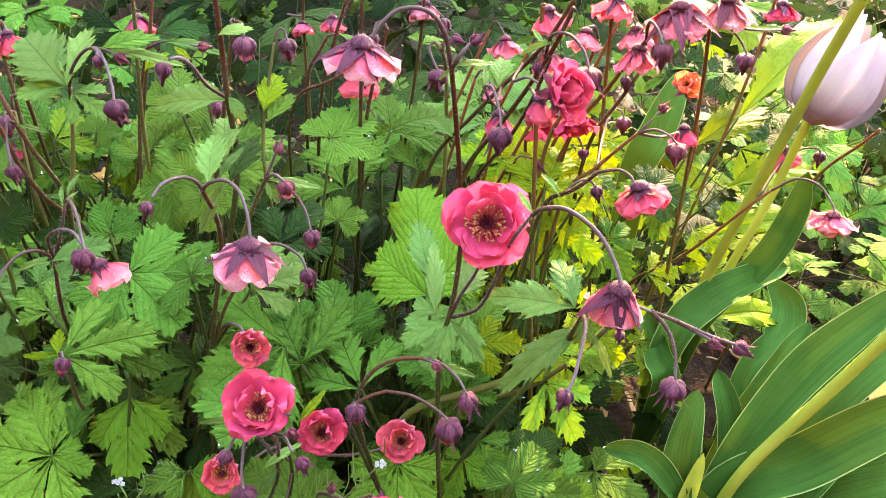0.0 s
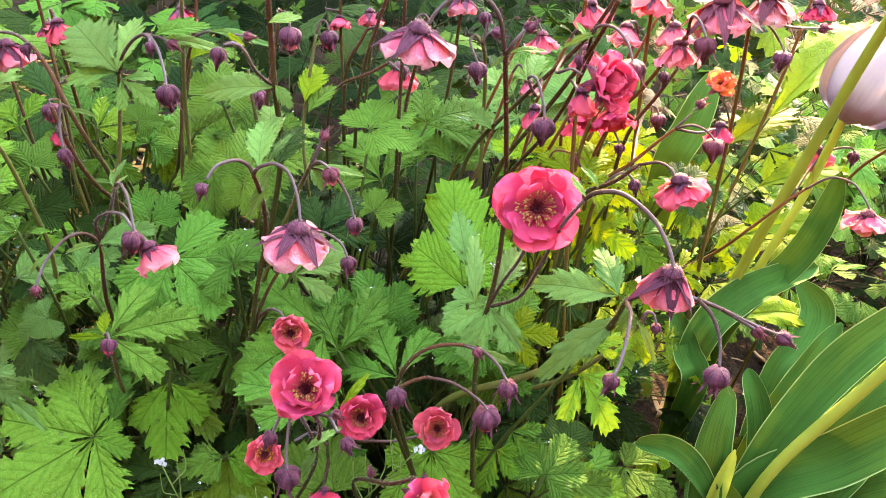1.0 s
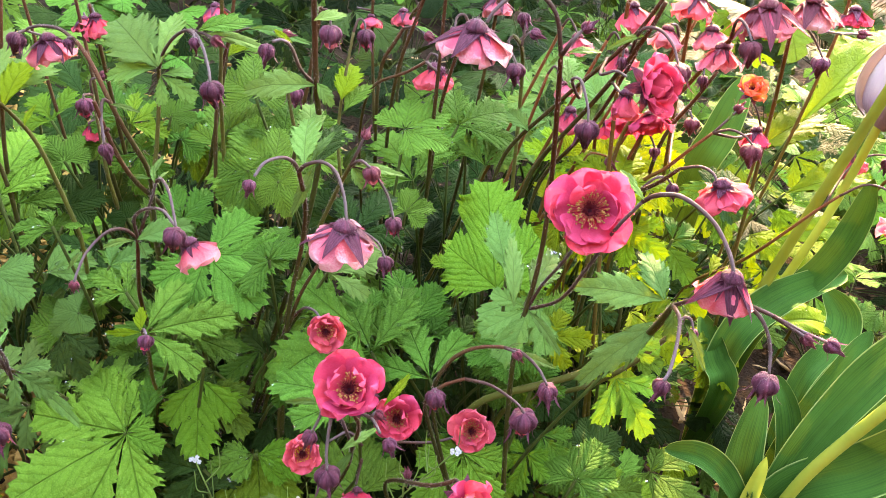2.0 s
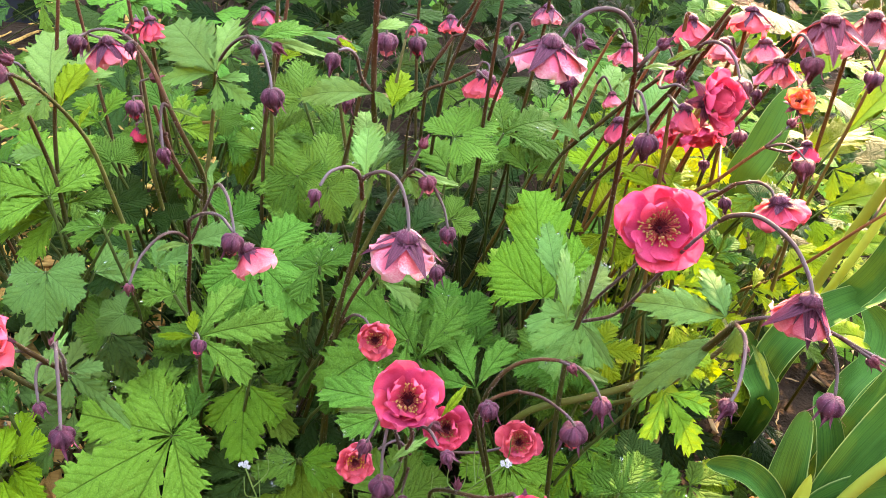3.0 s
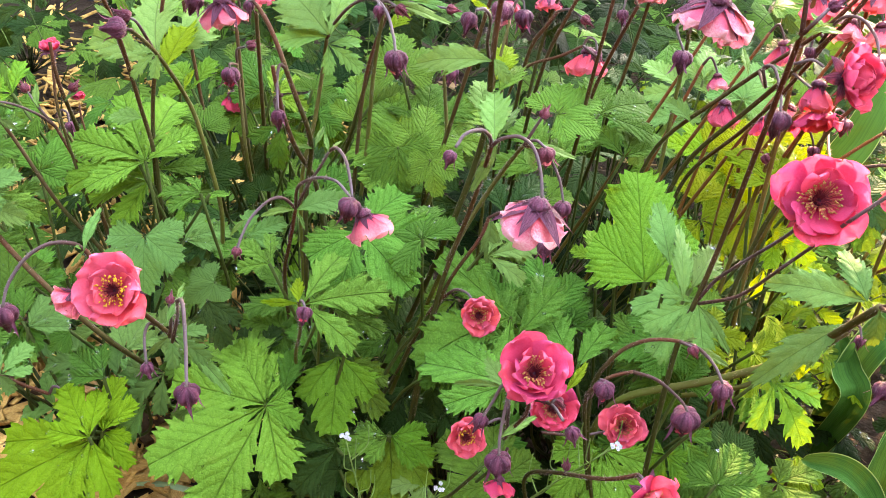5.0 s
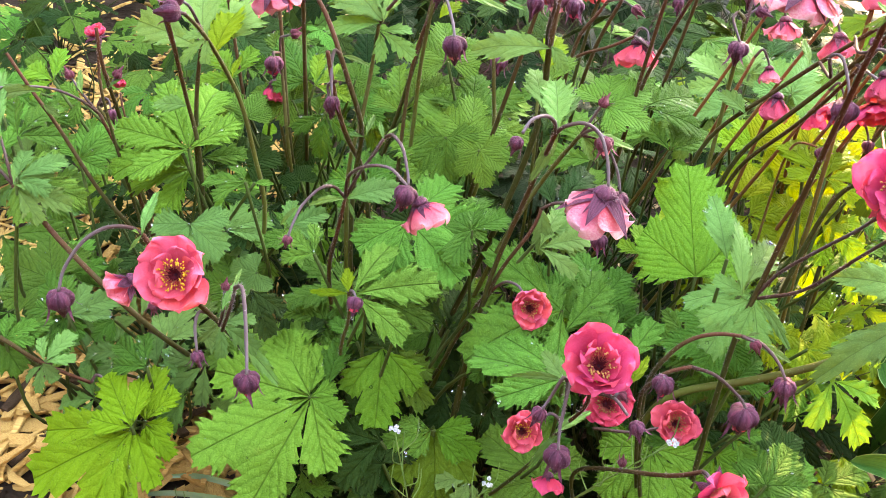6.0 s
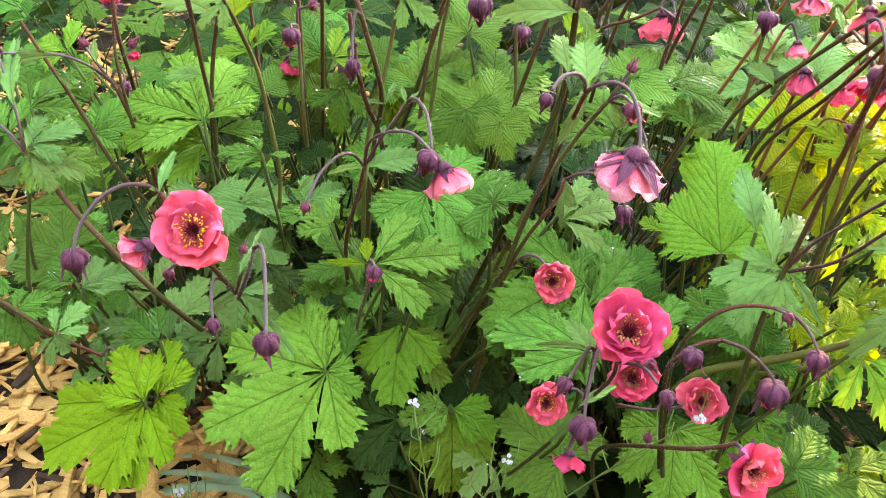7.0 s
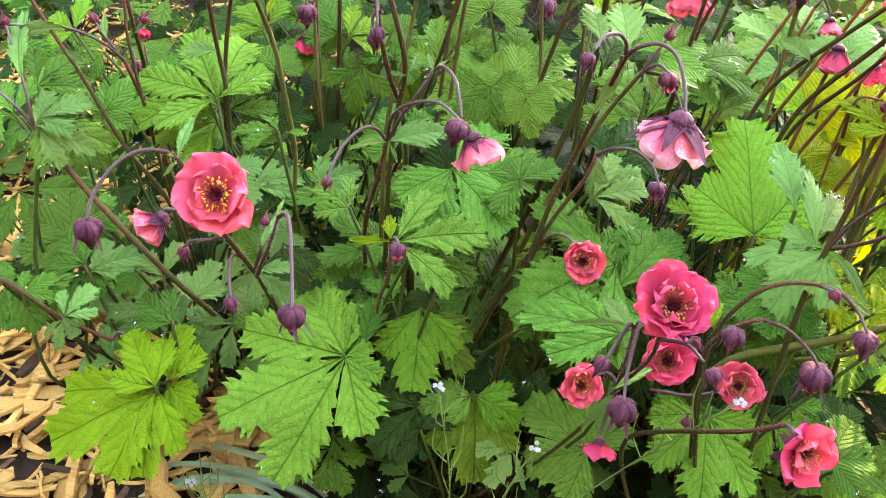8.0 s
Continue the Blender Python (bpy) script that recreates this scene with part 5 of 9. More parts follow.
stem(t, [(-0.3979, 0.4842, 0.3090), (-0.4082, 0.4854, 0.3213), (-0.4170, 0.4900, 0.3297)], 0.0010, 0.0007)
bud(t, (-0.4170, 0.4900, 0.3297), (-0.679, 0.452, 0.579), 0.0043, sepal_mat=SEPAL_PINK)
leaf(t, (-0.4061, 0.4815, 0.3229), (-0.4200, 0.4994, 0.3367), (0.01, -0.60, 0.80), "narrow", "s", 1.00)
t = stalk([(-0.3583, 0.4963, 0.0362), (-0.3781, 0.5147, 0.1275), (-0.3941, 0.5277, 0.2189), (-0.4110, 0.5317, 0.2641), (-0.4218, 0.5263, 0.2940)], 0.0018, 0.0011, True)
stem(t, [(-0.4218, 0.5263, 0.2940), (-0.4195, 0.5296, 0.2989), (-0.4146, 0.5294, 0.2980), (-0.4120, 0.5259, 0.2922)], 0.0011, 0.0006)
bud(t, (-0.4120, 0.5259, 0.2922), (0.100, 0.000, -0.995), 0.0051)
t = stalk([(-0.3600, 0.4975, 0.0364), (-0.3845, 0.5131, 0.1579), (-0.3994, 0.5186, 0.2794), (-0.3911, 0.4897, 0.3261), (-0.3901, 0.4815, 0.3501), (-0.3907, 0.4824, 0.3701)], 0.0018, 0.0011)
stem(t, [(-0.3918, 0.4896, 0.3260), (-0.3887, 0.4940, 0.3324)], 0.0010, 0.0007)
bud(t, (-0.3887, 0.4940, 0.3324), (0.358, 0.657, 0.663), 0.0043, sepal_mat=SEPAL_PINK)
leaf(t, (-0.3904, 0.4868, 0.3271), (-0.3838, 0.5021, 0.3387), (0.01, -0.60, 0.80), "narrow", "s", 1.00)
t = stalk([(-0.3481, 0.4683, 0.0350), (-0.3999, 0.4038, 0.1285), (-0.4298, 0.3599, 0.2220), (-0.4016, 0.3550, 0.2109), (-0.3889, 0.3586, 0.1964), (-0.3619, 0.3633, 0.1821)], 0.0018, 0.0011)
stem(t, [(-0.3619, 0.3633, 0.1821), (-0.3599, 0.3662, 0.1863), (-0.3557, 0.3660, 0.1855), (-0.3535, 0.3630, 0.1806)], 0.0011, 0.0006)
bud(t, (-0.3535, 0.3630, 0.1806), (0.100, 0.000, -0.995), 0.0044)
leaf(t, (-0.3808, 0.3498, 0.2068), (-0.3728, 0.3673, 0.2200), (0.01, -0.60, 0.80), "three", "s", 1.00)
leaf(t, (-0.3848, 0.3537, 0.2010), (-0.3859, 0.3387, 0.1896), (0.01, -0.60, 0.80), "three", "s", 1.00)
leaf(t, (-0.3848, 0.3530, 0.2027), (-0.3722, 0.3472, 0.1982), (0.01, -0.60, 0.80), "spear", "s", 1.00)
t = stalk([(-0.2130, 0.4566, 0.0195), (-0.1662, 0.4321, 0.1267), (-0.1338, 0.4145, 0.2338), (-0.1268, 0.4070, 0.2583), (-0.1179, 0.4008, 0.2753)], 0.0012, 0.0009)
stem(t, [(-0.1179, 0.4008, 0.2753), (-0.1125, 0.3990, 0.2811), (-0.1056, 0.3945, 0.2826), (-0.1013, 0.3896, 0.2799)], 0.0010, 0.0007)
flower(t, (-0.0979, 0.3863, 0.2745), (0.130, -0.879, 0.459), 0.0147, material=CORAL, seed=2, outer_up=20, label="small open red geum flower with gold stamens")
t = stalk([(-0.1657, 0.4173, 0.0141), (-0.1136, 0.3729, 0.1098), (-0.0783, 0.3410, 0.2055), (-0.0750, 0.3271, 0.2391), (-0.0670, 0.3051, 0.2779), (-0.0699, 0.2906, 0.3020)], 0.0013, 0.0010)
stem(t, [(-0.0699, 0.2906, 0.3020), (-0.0701, 0.2866, 0.3142), (-0.0697, 0.2861, 0.3191)], 0.0010, 0.0007)
flower(t, (-0.0702, 0.2834, 0.3224), (-0.017, -0.484, 0.875), 0.0197, seed=8, outer_up=12, inner_up=28, label="open deep rose double geum flower")
stem(t, [(-0.0736, 0.3273, 0.2392), (-0.0767, 0.3090, 0.2759), (-0.0800, 0.2958, 0.3021)], 0.0010, 0.0007)
stem(t, [(-0.0800, 0.2958, 0.3021), (-0.0828, 0.2937, 0.3047), (-0.0865, 0.2909, 0.2952), (-0.0896, 0.2887, 0.2884)], 0.0010, 0.0007)
bud(t, (-0.0896, 0.2887, 0.2884), (-0.329, -0.094, -0.940), 0.0051)
stem(t, [(-0.0795, 0.2959, 0.3021), (-0.0786, 0.2939, 0.3063), (-0.0799, 0.2871, 0.2996), (-0.0808, 0.2799, 0.2867), (-0.0800, 0.2752, 0.2775)], 0.0010, 0.0007)
bud(t, (-0.0800, 0.2752, 0.2775), (0.050, 0.000, -0.999), 0.0070, True, None, 6, 60, label="round dark purple hanging bud")
stem(t, [(-0.0699, 0.2906, 0.3020), (-0.0601, 0.2828, 0.3073), (-0.0545, 0.2728, 0.3077)], 0.0010, 0.0007)
bud(t, (-0.0507, 0.2699, 0.3065), (0.329, -0.094, -0.940), 0.0047)
stem(t, [(-0.0601, 0.2828, 0.3073), (-0.0582, 0.2844, 0.3094)], 0.0010, 0.0007)
bud(t, (-0.0582, 0.2844, 0.3094), (0.702, 0.117, -0.702), 0.0035, sepal_mat=SEPAL_PINK)
stem(t, [(-0.0691, 0.3355, 0.2329), (-0.0776, 0.3391, 0.2395), (-0.0878, 0.3319, 0.2388)], 0.0010, 0.0007)
flower(t, (-0.0968, 0.2993, 0.2633), (0.232, -0.877, 0.421), 0.0120, material=CORAL, seed=2, gold=ANTHER_YELLOW, outer_up=24, inner_up=34, label="half open red geum flower with yellow stamens")
stem(t, [(-0.0557, 0.3406, 0.2391), (-0.0511, 0.3398, 0.2466)], 0.0010, 0.0007)
flower(t, (-0.0509, 0.3414, 0.2509), (0.139, -0.734, 0.665), 0.0161, seed=6, outer_up=16, inner_up=26, label="open rose geum flower with dark stamens")
stem(t, [(-0.0527, 0.3454, 0.2277), (-0.0292, 0.3546, 0.2206), (-0.0086, 0.3591, 0.2252)], 0.0010, 0.0007)
flower(t, (-0.0065, 0.3587, 0.2280), (0.130, -0.702, 0.700), 0.0150, material=CORAL, inner=CORAL, seed=5, outer_up=22, inner_up=32)
stem(t, [(-0.0703, 0.3454, 0.2114), (-0.0731, 0.3403, 0.1946)], 0.0010, 0.0007)
nodding(t, (-0.0721, 0.3388, 0.1920), (0.000, -0.447, -0.894), 0.0118, ROSE, 4, 40, 60, .4)
leaf(t, (-0.0808, 0.2944, 0.3030), (-0.1055, 0.2979, 0.3052), (-0.00, -0.55, 0.83), "narrow", "s", 0.70)
leaf(t, (-0.0803, 0.2961, 0.3011), (-0.0882, 0.2914, 0.2976), (0.01, -0.60, 0.80), "narrow", "s", 1.00)
leaf(t, (-0.0789, 0.3001, 0.2958), (-0.0905, 0.3131, 0.3058), (0.01, -0.60, 0.80), "spear", "s", 1.00)
leaf(t, (-0.0545, 0.2882, 0.3102), (-0.0413, 0.3019, 0.3205), (0.01, -0.60, 0.80), "narrow", "l", 1.00)
leaf(t, (-0.0731, 0.3300, 0.2369), (-0.0864, 0.3121, 0.2235), (0.01, -0.60, 0.80), "narrow", "s", 1.00)
leaf(t, (-0.0786, 0.3097, 0.2539), (-0.0599, 0.3234, 0.2641), (0.01, -0.60, 0.80), "narrow", "s", 1.00)
t = stalk([(0.0327, 0.3805, -0.0088), (-0.0231, 0.3687, 0.0818), (-0.0587, 0.3569, 0.1723), (-0.0493, 0.3336, 0.2090), (-0.0367, 0.2919, 0.2537), (-0.0264, 0.2715, 0.2763), (-0.0173, 0.2655, 0.2882)], 0.0014, 0.0010)
stem(t, [(-0.0173, 0.2655, 0.2882), (-0.0160, 0.2628, 0.2893), (-0.0153, 0.2602, 0.2889)], 0.0010, 0.0007)
flower(t, (-0.0141, 0.2567, 0.2851), (0.444, -0.840, 0.312), 0.0169, "loose", ROSE, CORAL, seed=9, outer_up=30, inner_up=52, count=5, label="crumpled rose red geum flower facing forward")
stem(t, [(-0.0418, 0.3056, 0.2386), (-0.0414, 0.3071, 0.2409)], 0.0010, 0.0007)
bud(t, (-0.0414, 0.3071, 0.2409), (-0.022, 0.248, 0.968), 0.0032, sepal_mat=SEPAL_PINK)
t = stalk([(0.0406, 0.4199, -0.0097), (-0.0040, 0.3734, 0.1227), (-0.0338, 0.3407, 0.2552), (-0.0338, 0.3304, 0.2762), (-0.0272, 0.3318, 0.2868), (-0.0144, 0.3350, 0.2901)], 0.0013, 0.0010)
stem(t, [(-0.0144, 0.3350, 0.2901), (0.0001, 0.3382, 0.2841), (0.0151, 0.3398, 0.2718), (0.0209, 0.3392, 0.2646)], 0.0010, 0.0007)
bud(t, (0.0209, 0.3392, 0.2646), (0.050, 0.000, -0.999), 0.0086, True, CORAL, 6, 74, label="purple bud opening to red petals")
stem(t, [(-0.0327, 0.3313, 0.2775), (-0.0310, 0.3266, 0.2884), (-0.0298, 0.3205, 0.2917)], 0.0010, 0.0007)
bud(t, (-0.0298, 0.3205, 0.2917), (0.050, 0.000, -0.999), 0.0060, True, ROSE, 5, 70)
t = stalk([(0.0466, 0.3815, -0.0104), (-0.0003, 0.3630, 0.1193), (-0.0312, 0.3488, 0.2489), (-0.0290, 0.3378, 0.2870), (-0.0207, 0.3375, 0.3040), (-0.0075, 0.3374, 0.3115), (0.0044, 0.3359, 0.3132)], 0.0014, 0.0010)
stem(t, [(0.0044, 0.3359, 0.3132), (0.0144, 0.3335, 0.3120), (0.0234, 0.3298, 0.3053), (0.0286, 0.3256, 0.2981)], 0.0010, 0.0007)
bud(t, (0.0286, 0.3256, 0.2981), (0.148, 0.000, -0.989), 0.0072)
stem(t, [(0.0044, 0.3359, 0.3132), (0.0104, 0.3336, 0.3128)], 0.0010, 0.0007)
bud(t, (0.0104, 0.3336, 0.3128), (0.555, 0.000, -0.832), 0.0039, sepal_mat=SEPAL_PINK)
leaf(t, (0.0099, 0.3351, 0.3116), (0.0327, 0.3296, 0.3073), (0.01, -0.60, 0.80), "narrow", "s", 1.00)
leaf(t, (0.0060, 0.3340, 0.3148), (0.0136, 0.3373, 0.3172), (0.01, -0.60, 0.80), "narrow", "s", 1.00)
t = stalk([(-0.1803, 0.4853, 0.0157), (-0.1998, 0.4323, 0.1124), (-0.2107, 0.3926, 0.2091), (-0.1982, 0.3659, 0.2586), (-0.1981, 0.3597, 0.2860)], 0.0014, 0.0010, True)
stem(t, [(-0.1981, 0.3597, 0.2860), (-0.1953, 0.3563, 0.2896), (-0.1928, 0.3525, 0.2890)], 0.0010, 0.0007)
bud(t, (-0.1928, 0.3525, 0.2890), (0.000, -0.640, -0.768), 0.0049, True, ROSE, 5, 70)
leaf(t, (-0.1979, 0.3588, 0.2855), (-0.2221, 0.3579, 0.2851), (0.01, -0.60, 0.80), "narrow", "l", 1.00)
leaf(t, (-0.1978, 0.3574, 0.2874), (-0.2013, 0.3696, 0.2967), (0.01, -0.60, 0.80), "spear", "l", 1.00)
leaf(t, (-0.1953, 0.3572, 0.2863), (-0.1518, 0.3747, 0.2991), (0.01, -0.60, 0.80), "three", "g", 1.00)
t = stalk([(-0.1807, 0.4593, 0.0158), (-0.1965, 0.4584, 0.1593), (-0.2078, 0.4534, 0.3029), (-0.2118, 0.4269, 0.3364), (-0.2162, 0.4090, 0.3646), (-0.2199, 0.4032, 0.3894), (-0.2218, 0.3998, 0.4065)], 0.0018, 0.0011)
stem(t, [(-0.2174, 0.4016, 0.3902), (-0.2223, 0.4044, 0.3859), (-0.2213, 0.4048, 0.3772)], 0.0010, 0.0007)
bud(t, (-0.2213, 0.4048, 0.3772), (0.050, 0.000, -0.999), 0.0048)
t = stalk([(-0.0645, 0.6651, 0.0024), (-0.0533, 0.5888, 0.1495), (-0.0456, 0.5366, 0.2966), (-0.0443, 0.5291, 0.3588), (-0.0426, 0.5194, 0.3992), (-0.0412, 0.5052, 0.4512)], 0.0018, 0.0011)
stem(t, [(-0.0426, 0.5249, 0.3893), (-0.0521, 0.5384, 0.3916), (-0.0469, 0.5512, 0.3840)], 0.0010, 0.0007)
nodding(t, (-0.0469, 0.5512, 0.3840), (0.092, -0.370, -0.925), 0.0193, CORAL, 3, 50, 62, .4)
t = stalk([(-0.0710, 0.6610, 0.0032), (-0.0558, 0.5940, 0.1493), (-0.0451, 0.5478, 0.2954), (-0.0412, 0.5384, 0.3549), (-0.0342, 0.5271, 0.3930), (-0.0259, 0.5141, 0.4284)], 0.0018, 0.0011)
stem(t, [(-0.0259, 0.5141, 0.4284), (-0.0291, 0.5168, 0.4324), (-0.0333, 0.5159, 0.4310), (-0.0343, 0.5124, 0.4255)], 0.0011, 0.0006)
bud(t, (-0.0343, 0.5124, 0.4255), (0.100, 0.000, -0.995), 0.0047)
t = stalk([(-0.0792, 0.6530, 0.0041), (-0.0952, 0.5926, 0.1792), (-0.1009, 0.5508, 0.3543), (-0.0716, 0.5412, 0.3771), (-0.0521, 0.5384, 0.3916)], 0.0012, 0.0010)
stem(t, [(-0.0521, 0.5384, 0.3916), (-0.0493, 0.5414, 0.3963), (-0.0446, 0.5407, 0.3953), (-0.0426, 0.5369, 0.3896)], 0.0010, 0.0006)
bud(t, (-0.0426, 0.5369, 0.3896), (0.100, 0.000, -0.995), 0.0050)
t = stalk([(-0.0875, 0.6723, 0.0051), (-0.0900, 0.6154, 0.1814), (-0.0899, 0.5766, 0.3577), (-0.0788, 0.5711, 0.3864), (-0.0707, 0.5698, 0.4030)], 0.0018, 0.0011)
stem(t, [(-0.0707, 0.5698, 0.4030), (-0.0624, 0.5659, 0.4064), (-0.0547, 0.5586, 0.4045)], 0.0010, 0.0007)
bud(t, (-0.0547, 0.5586, 0.4045), (0.852, -0.123, -0.509), 0.0047, sepal_mat=SEPAL_PINK)
leaf(t, (-0.0621, 0.5617, 0.4078), (-0.0450, 0.5587, 0.4062), (-0.03, -0.60, 0.80), "narrow", "s", 1.00)
t = stalk([(-0.0944, 0.6435, 0.0059), (-0.0863, 0.6008, 0.1768), (-0.0787, 0.5700, 0.3477), (-0.0654, 0.5562, 0.4006), (-0.0537, 0.5453, 0.4394)], 0.0018, 0.0011)
t = stalk([(-0.0988, 0.6791, 0.0064), (-0.0856, 0.6546, 0.1919), (-0.0749, 0.6366, 0.3774), (-0.0633, 0.6266, 0.3991), (-0.0546, 0.6183, 0.4233)], 0.0018, 0.0011)
stem(t, [(-0.0729, 0.6390, 0.3813), (-0.0751, 0.6377, 0.3883)], 0.0010, 0.0007)
nodding(t, (-0.0755, 0.6413, 0.3939), (0.089, -0.445, -0.891), 0.0144, CORAL, 2)
t = stalk([(-0.0999, 0.6400, 0.0065), (-0.1021, 0.5550, 0.1594), (-0.1043, 0.5001, 0.3124), (-0.1087, 0.5100, 0.3462), (-0.1061, 0.5241, 0.3774), (-0.1017, 0.5379, 0.4083)], 0.0014, 0.0010, True)
stem(t, [(-0.1017, 0.5379, 0.4083), (-0.0992, 0.5425, 0.4155), (-0.0954, 0.5422, 0.4150), (-0.0938, 0.5409, 0.4094)], 0.0010, 0.0007)
bud(t, (-0.0938, 0.5409, 0.4094), (0.050, 0.000, -0.999), 0.0068, True, ROSE, 5, 72)
leaf(t, (-0.1056, 0.5076, 0.3721), (-0.1017, 0.5356, 0.3934), (-0.03, -0.60, 0.80), "spear", "l", 1.00)
leaf(t, (-0.1034, 0.5043, 0.3656), (-0.0895, 0.5289, 0.3847), (-0.03, -0.60, 0.80), "spear", "g", 1.00)
t = stalk([(-0.2175, 0.4890, 0.0200), (-0.1569, 0.4831, 0.2235), (-0.1161, 0.4788, 0.4269), (-0.1132, 0.4762, 0.4415)], 0.0018, 0.0011)
stem(t, [(-0.1132, 0.4762, 0.4415), (-0.1085, 0.4774, 0.4398), (-0.1076, 0.4759, 0.4319)], 0.0010, 0.0007)
bud(t, (-0.1076, 0.4759, 0.4319), (0.000, 0.000, -1.000), 0.0074, True, PINK, 6, 66)
t = stalk([(-0.3020, 0.6238, 0.0297), (-0.2423, 0.5694, 0.1772), (-0.2006, 0.5331, 0.3247), (-0.1885, 0.5332, 0.3806), (-0.1835, 0.5402, 0.4100), (-0.1802, 0.5445, 0.4353)], 0.0018, 0.0011)
stem(t, [(-0.1830, 0.5361, 0.4037), (-0.2036, 0.5793, 0.3964), (-0.2132, 0.6022, 0.3949)], 0.0010, 0.0007)
nodding(t, (-0.2127, 0.6045, 0.3984), (0.183, -0.365, -0.913), 0.0146, CORAL, 3)
t = stalk([(-0.2943, 0.6519, 0.0288), (-0.2775, 0.5706, 0.2187), (-0.2666, 0.5166, 0.4085), (-0.2686, 0.5175, 0.4191)], 0.0018, 0.0011)
stem(t, [(-0.2686, 0.5175, 0.4191), (-0.2662, 0.5156, 0.4180), (-0.2649, 0.5142, 0.4160)], 0.0010, 0.0007)
nodding(t, (-0.2641, 0.5131, 0.4142), (0.268, -0.358, -0.894), 0.0147, CORAL, 5, 60, 70, .4)
leaf(t, (-0.2533, 0.4979, 0.4008), (-0.2694, 0.5042, 0.4050), (-0.03, -0.60, 0.80), "narrow", "s", 1.00)
t = stalk([(-0.0759, 0.6535, 0.0037), (-0.0943, 0.6734, 0.1912), (-0.1056, 0.6854, 0.3786), (-0.0998, 0.6781, 0.4044)], 0.0018, 0.0011)
stem(t, [(-0.1056, 0.6854, 0.3786), (-0.1176, 0.6864, 0.3800)], 0.0010, 0.0007)
nodding(t, (-0.1053, 0.6828, 0.3747), (0.183, -0.365, -0.913), 0.0126, CORAL, 5)
t = stalk([(0.0318, 0.4405, -0.0087), (0.0075, 0.4918, 0.1516), (-0.0043, 0.5221, 0.3119), (0.0223, 0.4986, 0.3684), (0.0455, 0.4773, 0.4096), (0.0648, 0.4517, 0.4443), (0.0760, 0.4372, 0.4774)], 0.0017, 0.0011)
stem(t, [(0.0556, 0.4657, 0.4288), (0.0471, 0.4318, 0.4314), (0.0533, 0.4233, 0.4369), (0.0595, 0.4218, 0.4347)], 0.0010, 0.0007)
flower(t, (0.0696, 0.4191, 0.4306), (0.559, -0.732, 0.389), 0.0195, seed=4, outer_up=30, inner_up=50, label="drooping double rose geum flower seen from the side")
stem(t, [(0.0455, 0.4773, 0.4096), (0.0381, 0.4339, 0.4160), (0.0313, 0.4246, 0.4292), (0.0353, 0.4200, 0.4312), (0.0396, 0.4108, 0.4207), (0.0404, 0.4063, 0.4139)], 0.0010, 0.0007)
bud(t, (0.0404, 0.4063, 0.4139), (0.000, 0.000, -1.000), 0.0073, True, None, 5, 62, label="round dark purple hanging bud")
leaf(t, (0.0186, 0.4932, 0.3666), (0.0029, 0.5097, 0.3784), (-0.03, -0.60, 0.80), "spear", "s", 1.00)
leaf(t, (0.0357, 0.4619, 0.4114), (0.0336, 0.4806, 0.4255), (-0.03, -0.60, 0.80), "narrow", "s", 1.00)
leaf(t, (0.0644, 0.4492, 0.4451), (0.0581, 0.4611, 0.4538), (-0.03, -0.60, 0.80), "narrow", "s", 1.00)
t = stalk([(0.0474, 0.4456, -0.0104), (0.0265, 0.4899, 0.1462), (0.0167, 0.5160, 0.3028), (0.0413, 0.4950, 0.3632), (0.0612, 0.4681, 0.4142), (0.0707, 0.4438, 0.4505), (0.0748, 0.4339, 0.4723)], 0.0019, 0.0012)
stem(t, [(0.0669, 0.4580, 0.4356), (0.0665, 0.4404, 0.4545), (0.0747, 0.4360, 0.4571), (0.0828, 0.4318, 0.4506), (0.0864, 0.4264, 0.4424)], 0.0010, 0.0007)
bud(t, (0.0864, 0.4264, 0.4424), (0.030, 0.000, -1.000), 0.0082, True, PINK, 6, 56, SEPAL_PINK)
stem(t, [(0.0612, 0.4681, 0.4142), (0.0635, 0.4345, 0.4174)], 0.0010, 0.0007)
nodding(t, (0.0623, 0.4267, 0.4238), (0.000, -0.287, -0.958), 0.0152, CORAL, 2, 66, 74, .4)
leaf(t, (0.0707, 0.4438, 0.4505), (0.0505, 0.4433, 0.4494), (-0.03, -0.60, 0.80), "narrow", "s", 1.00)
t = stalk([(0.0699, 0.4289, -0.0130), (0.0420, 0.4980, 0.1361), (0.0270, 0.5402, 0.2852), (0.0490, 0.5163, 0.3409), (0.0633, 0.4870, 0.3881), (0.0701, 0.4581, 0.4358)], 0.0018, 0.0011)
stem(t, [(0.0701, 0.4581, 0.4358), (0.0673, 0.4605, 0.4395), (0.0635, 0.4597, 0.4382), (0.0625, 0.4565, 0.4332)], 0.0011, 0.0006)
bud(t, (0.0625, 0.4565, 0.4332), (0.100, 0.000, -0.995), 0.0042)
t = stalk([(0.0989, 0.4756, -0.0164), (0.0951, 0.5155, 0.1609), (0.0956, 0.5376, 0.3381), (0.1141, 0.5108, 0.3893), (0.1237, 0.4884, 0.4286), (0.1308, 0.4683, 0.4530)], 0.0018, 0.0011)
stem(t, [(0.1308, 0.4683, 0.4530), (0.1319, 0.4686, 0.4627), (0.1381, 0.4654, 0.4672)], 0.0010, 0.0007)
nodding(t, (0.1397, 0.4655, 0.4673), (0.098, -0.195, -0.976), 0.0221, PINK, 6, 52, 64, .9, sepal_mat=SEPAL_PINK, label="large sunlit pink nodding flower")
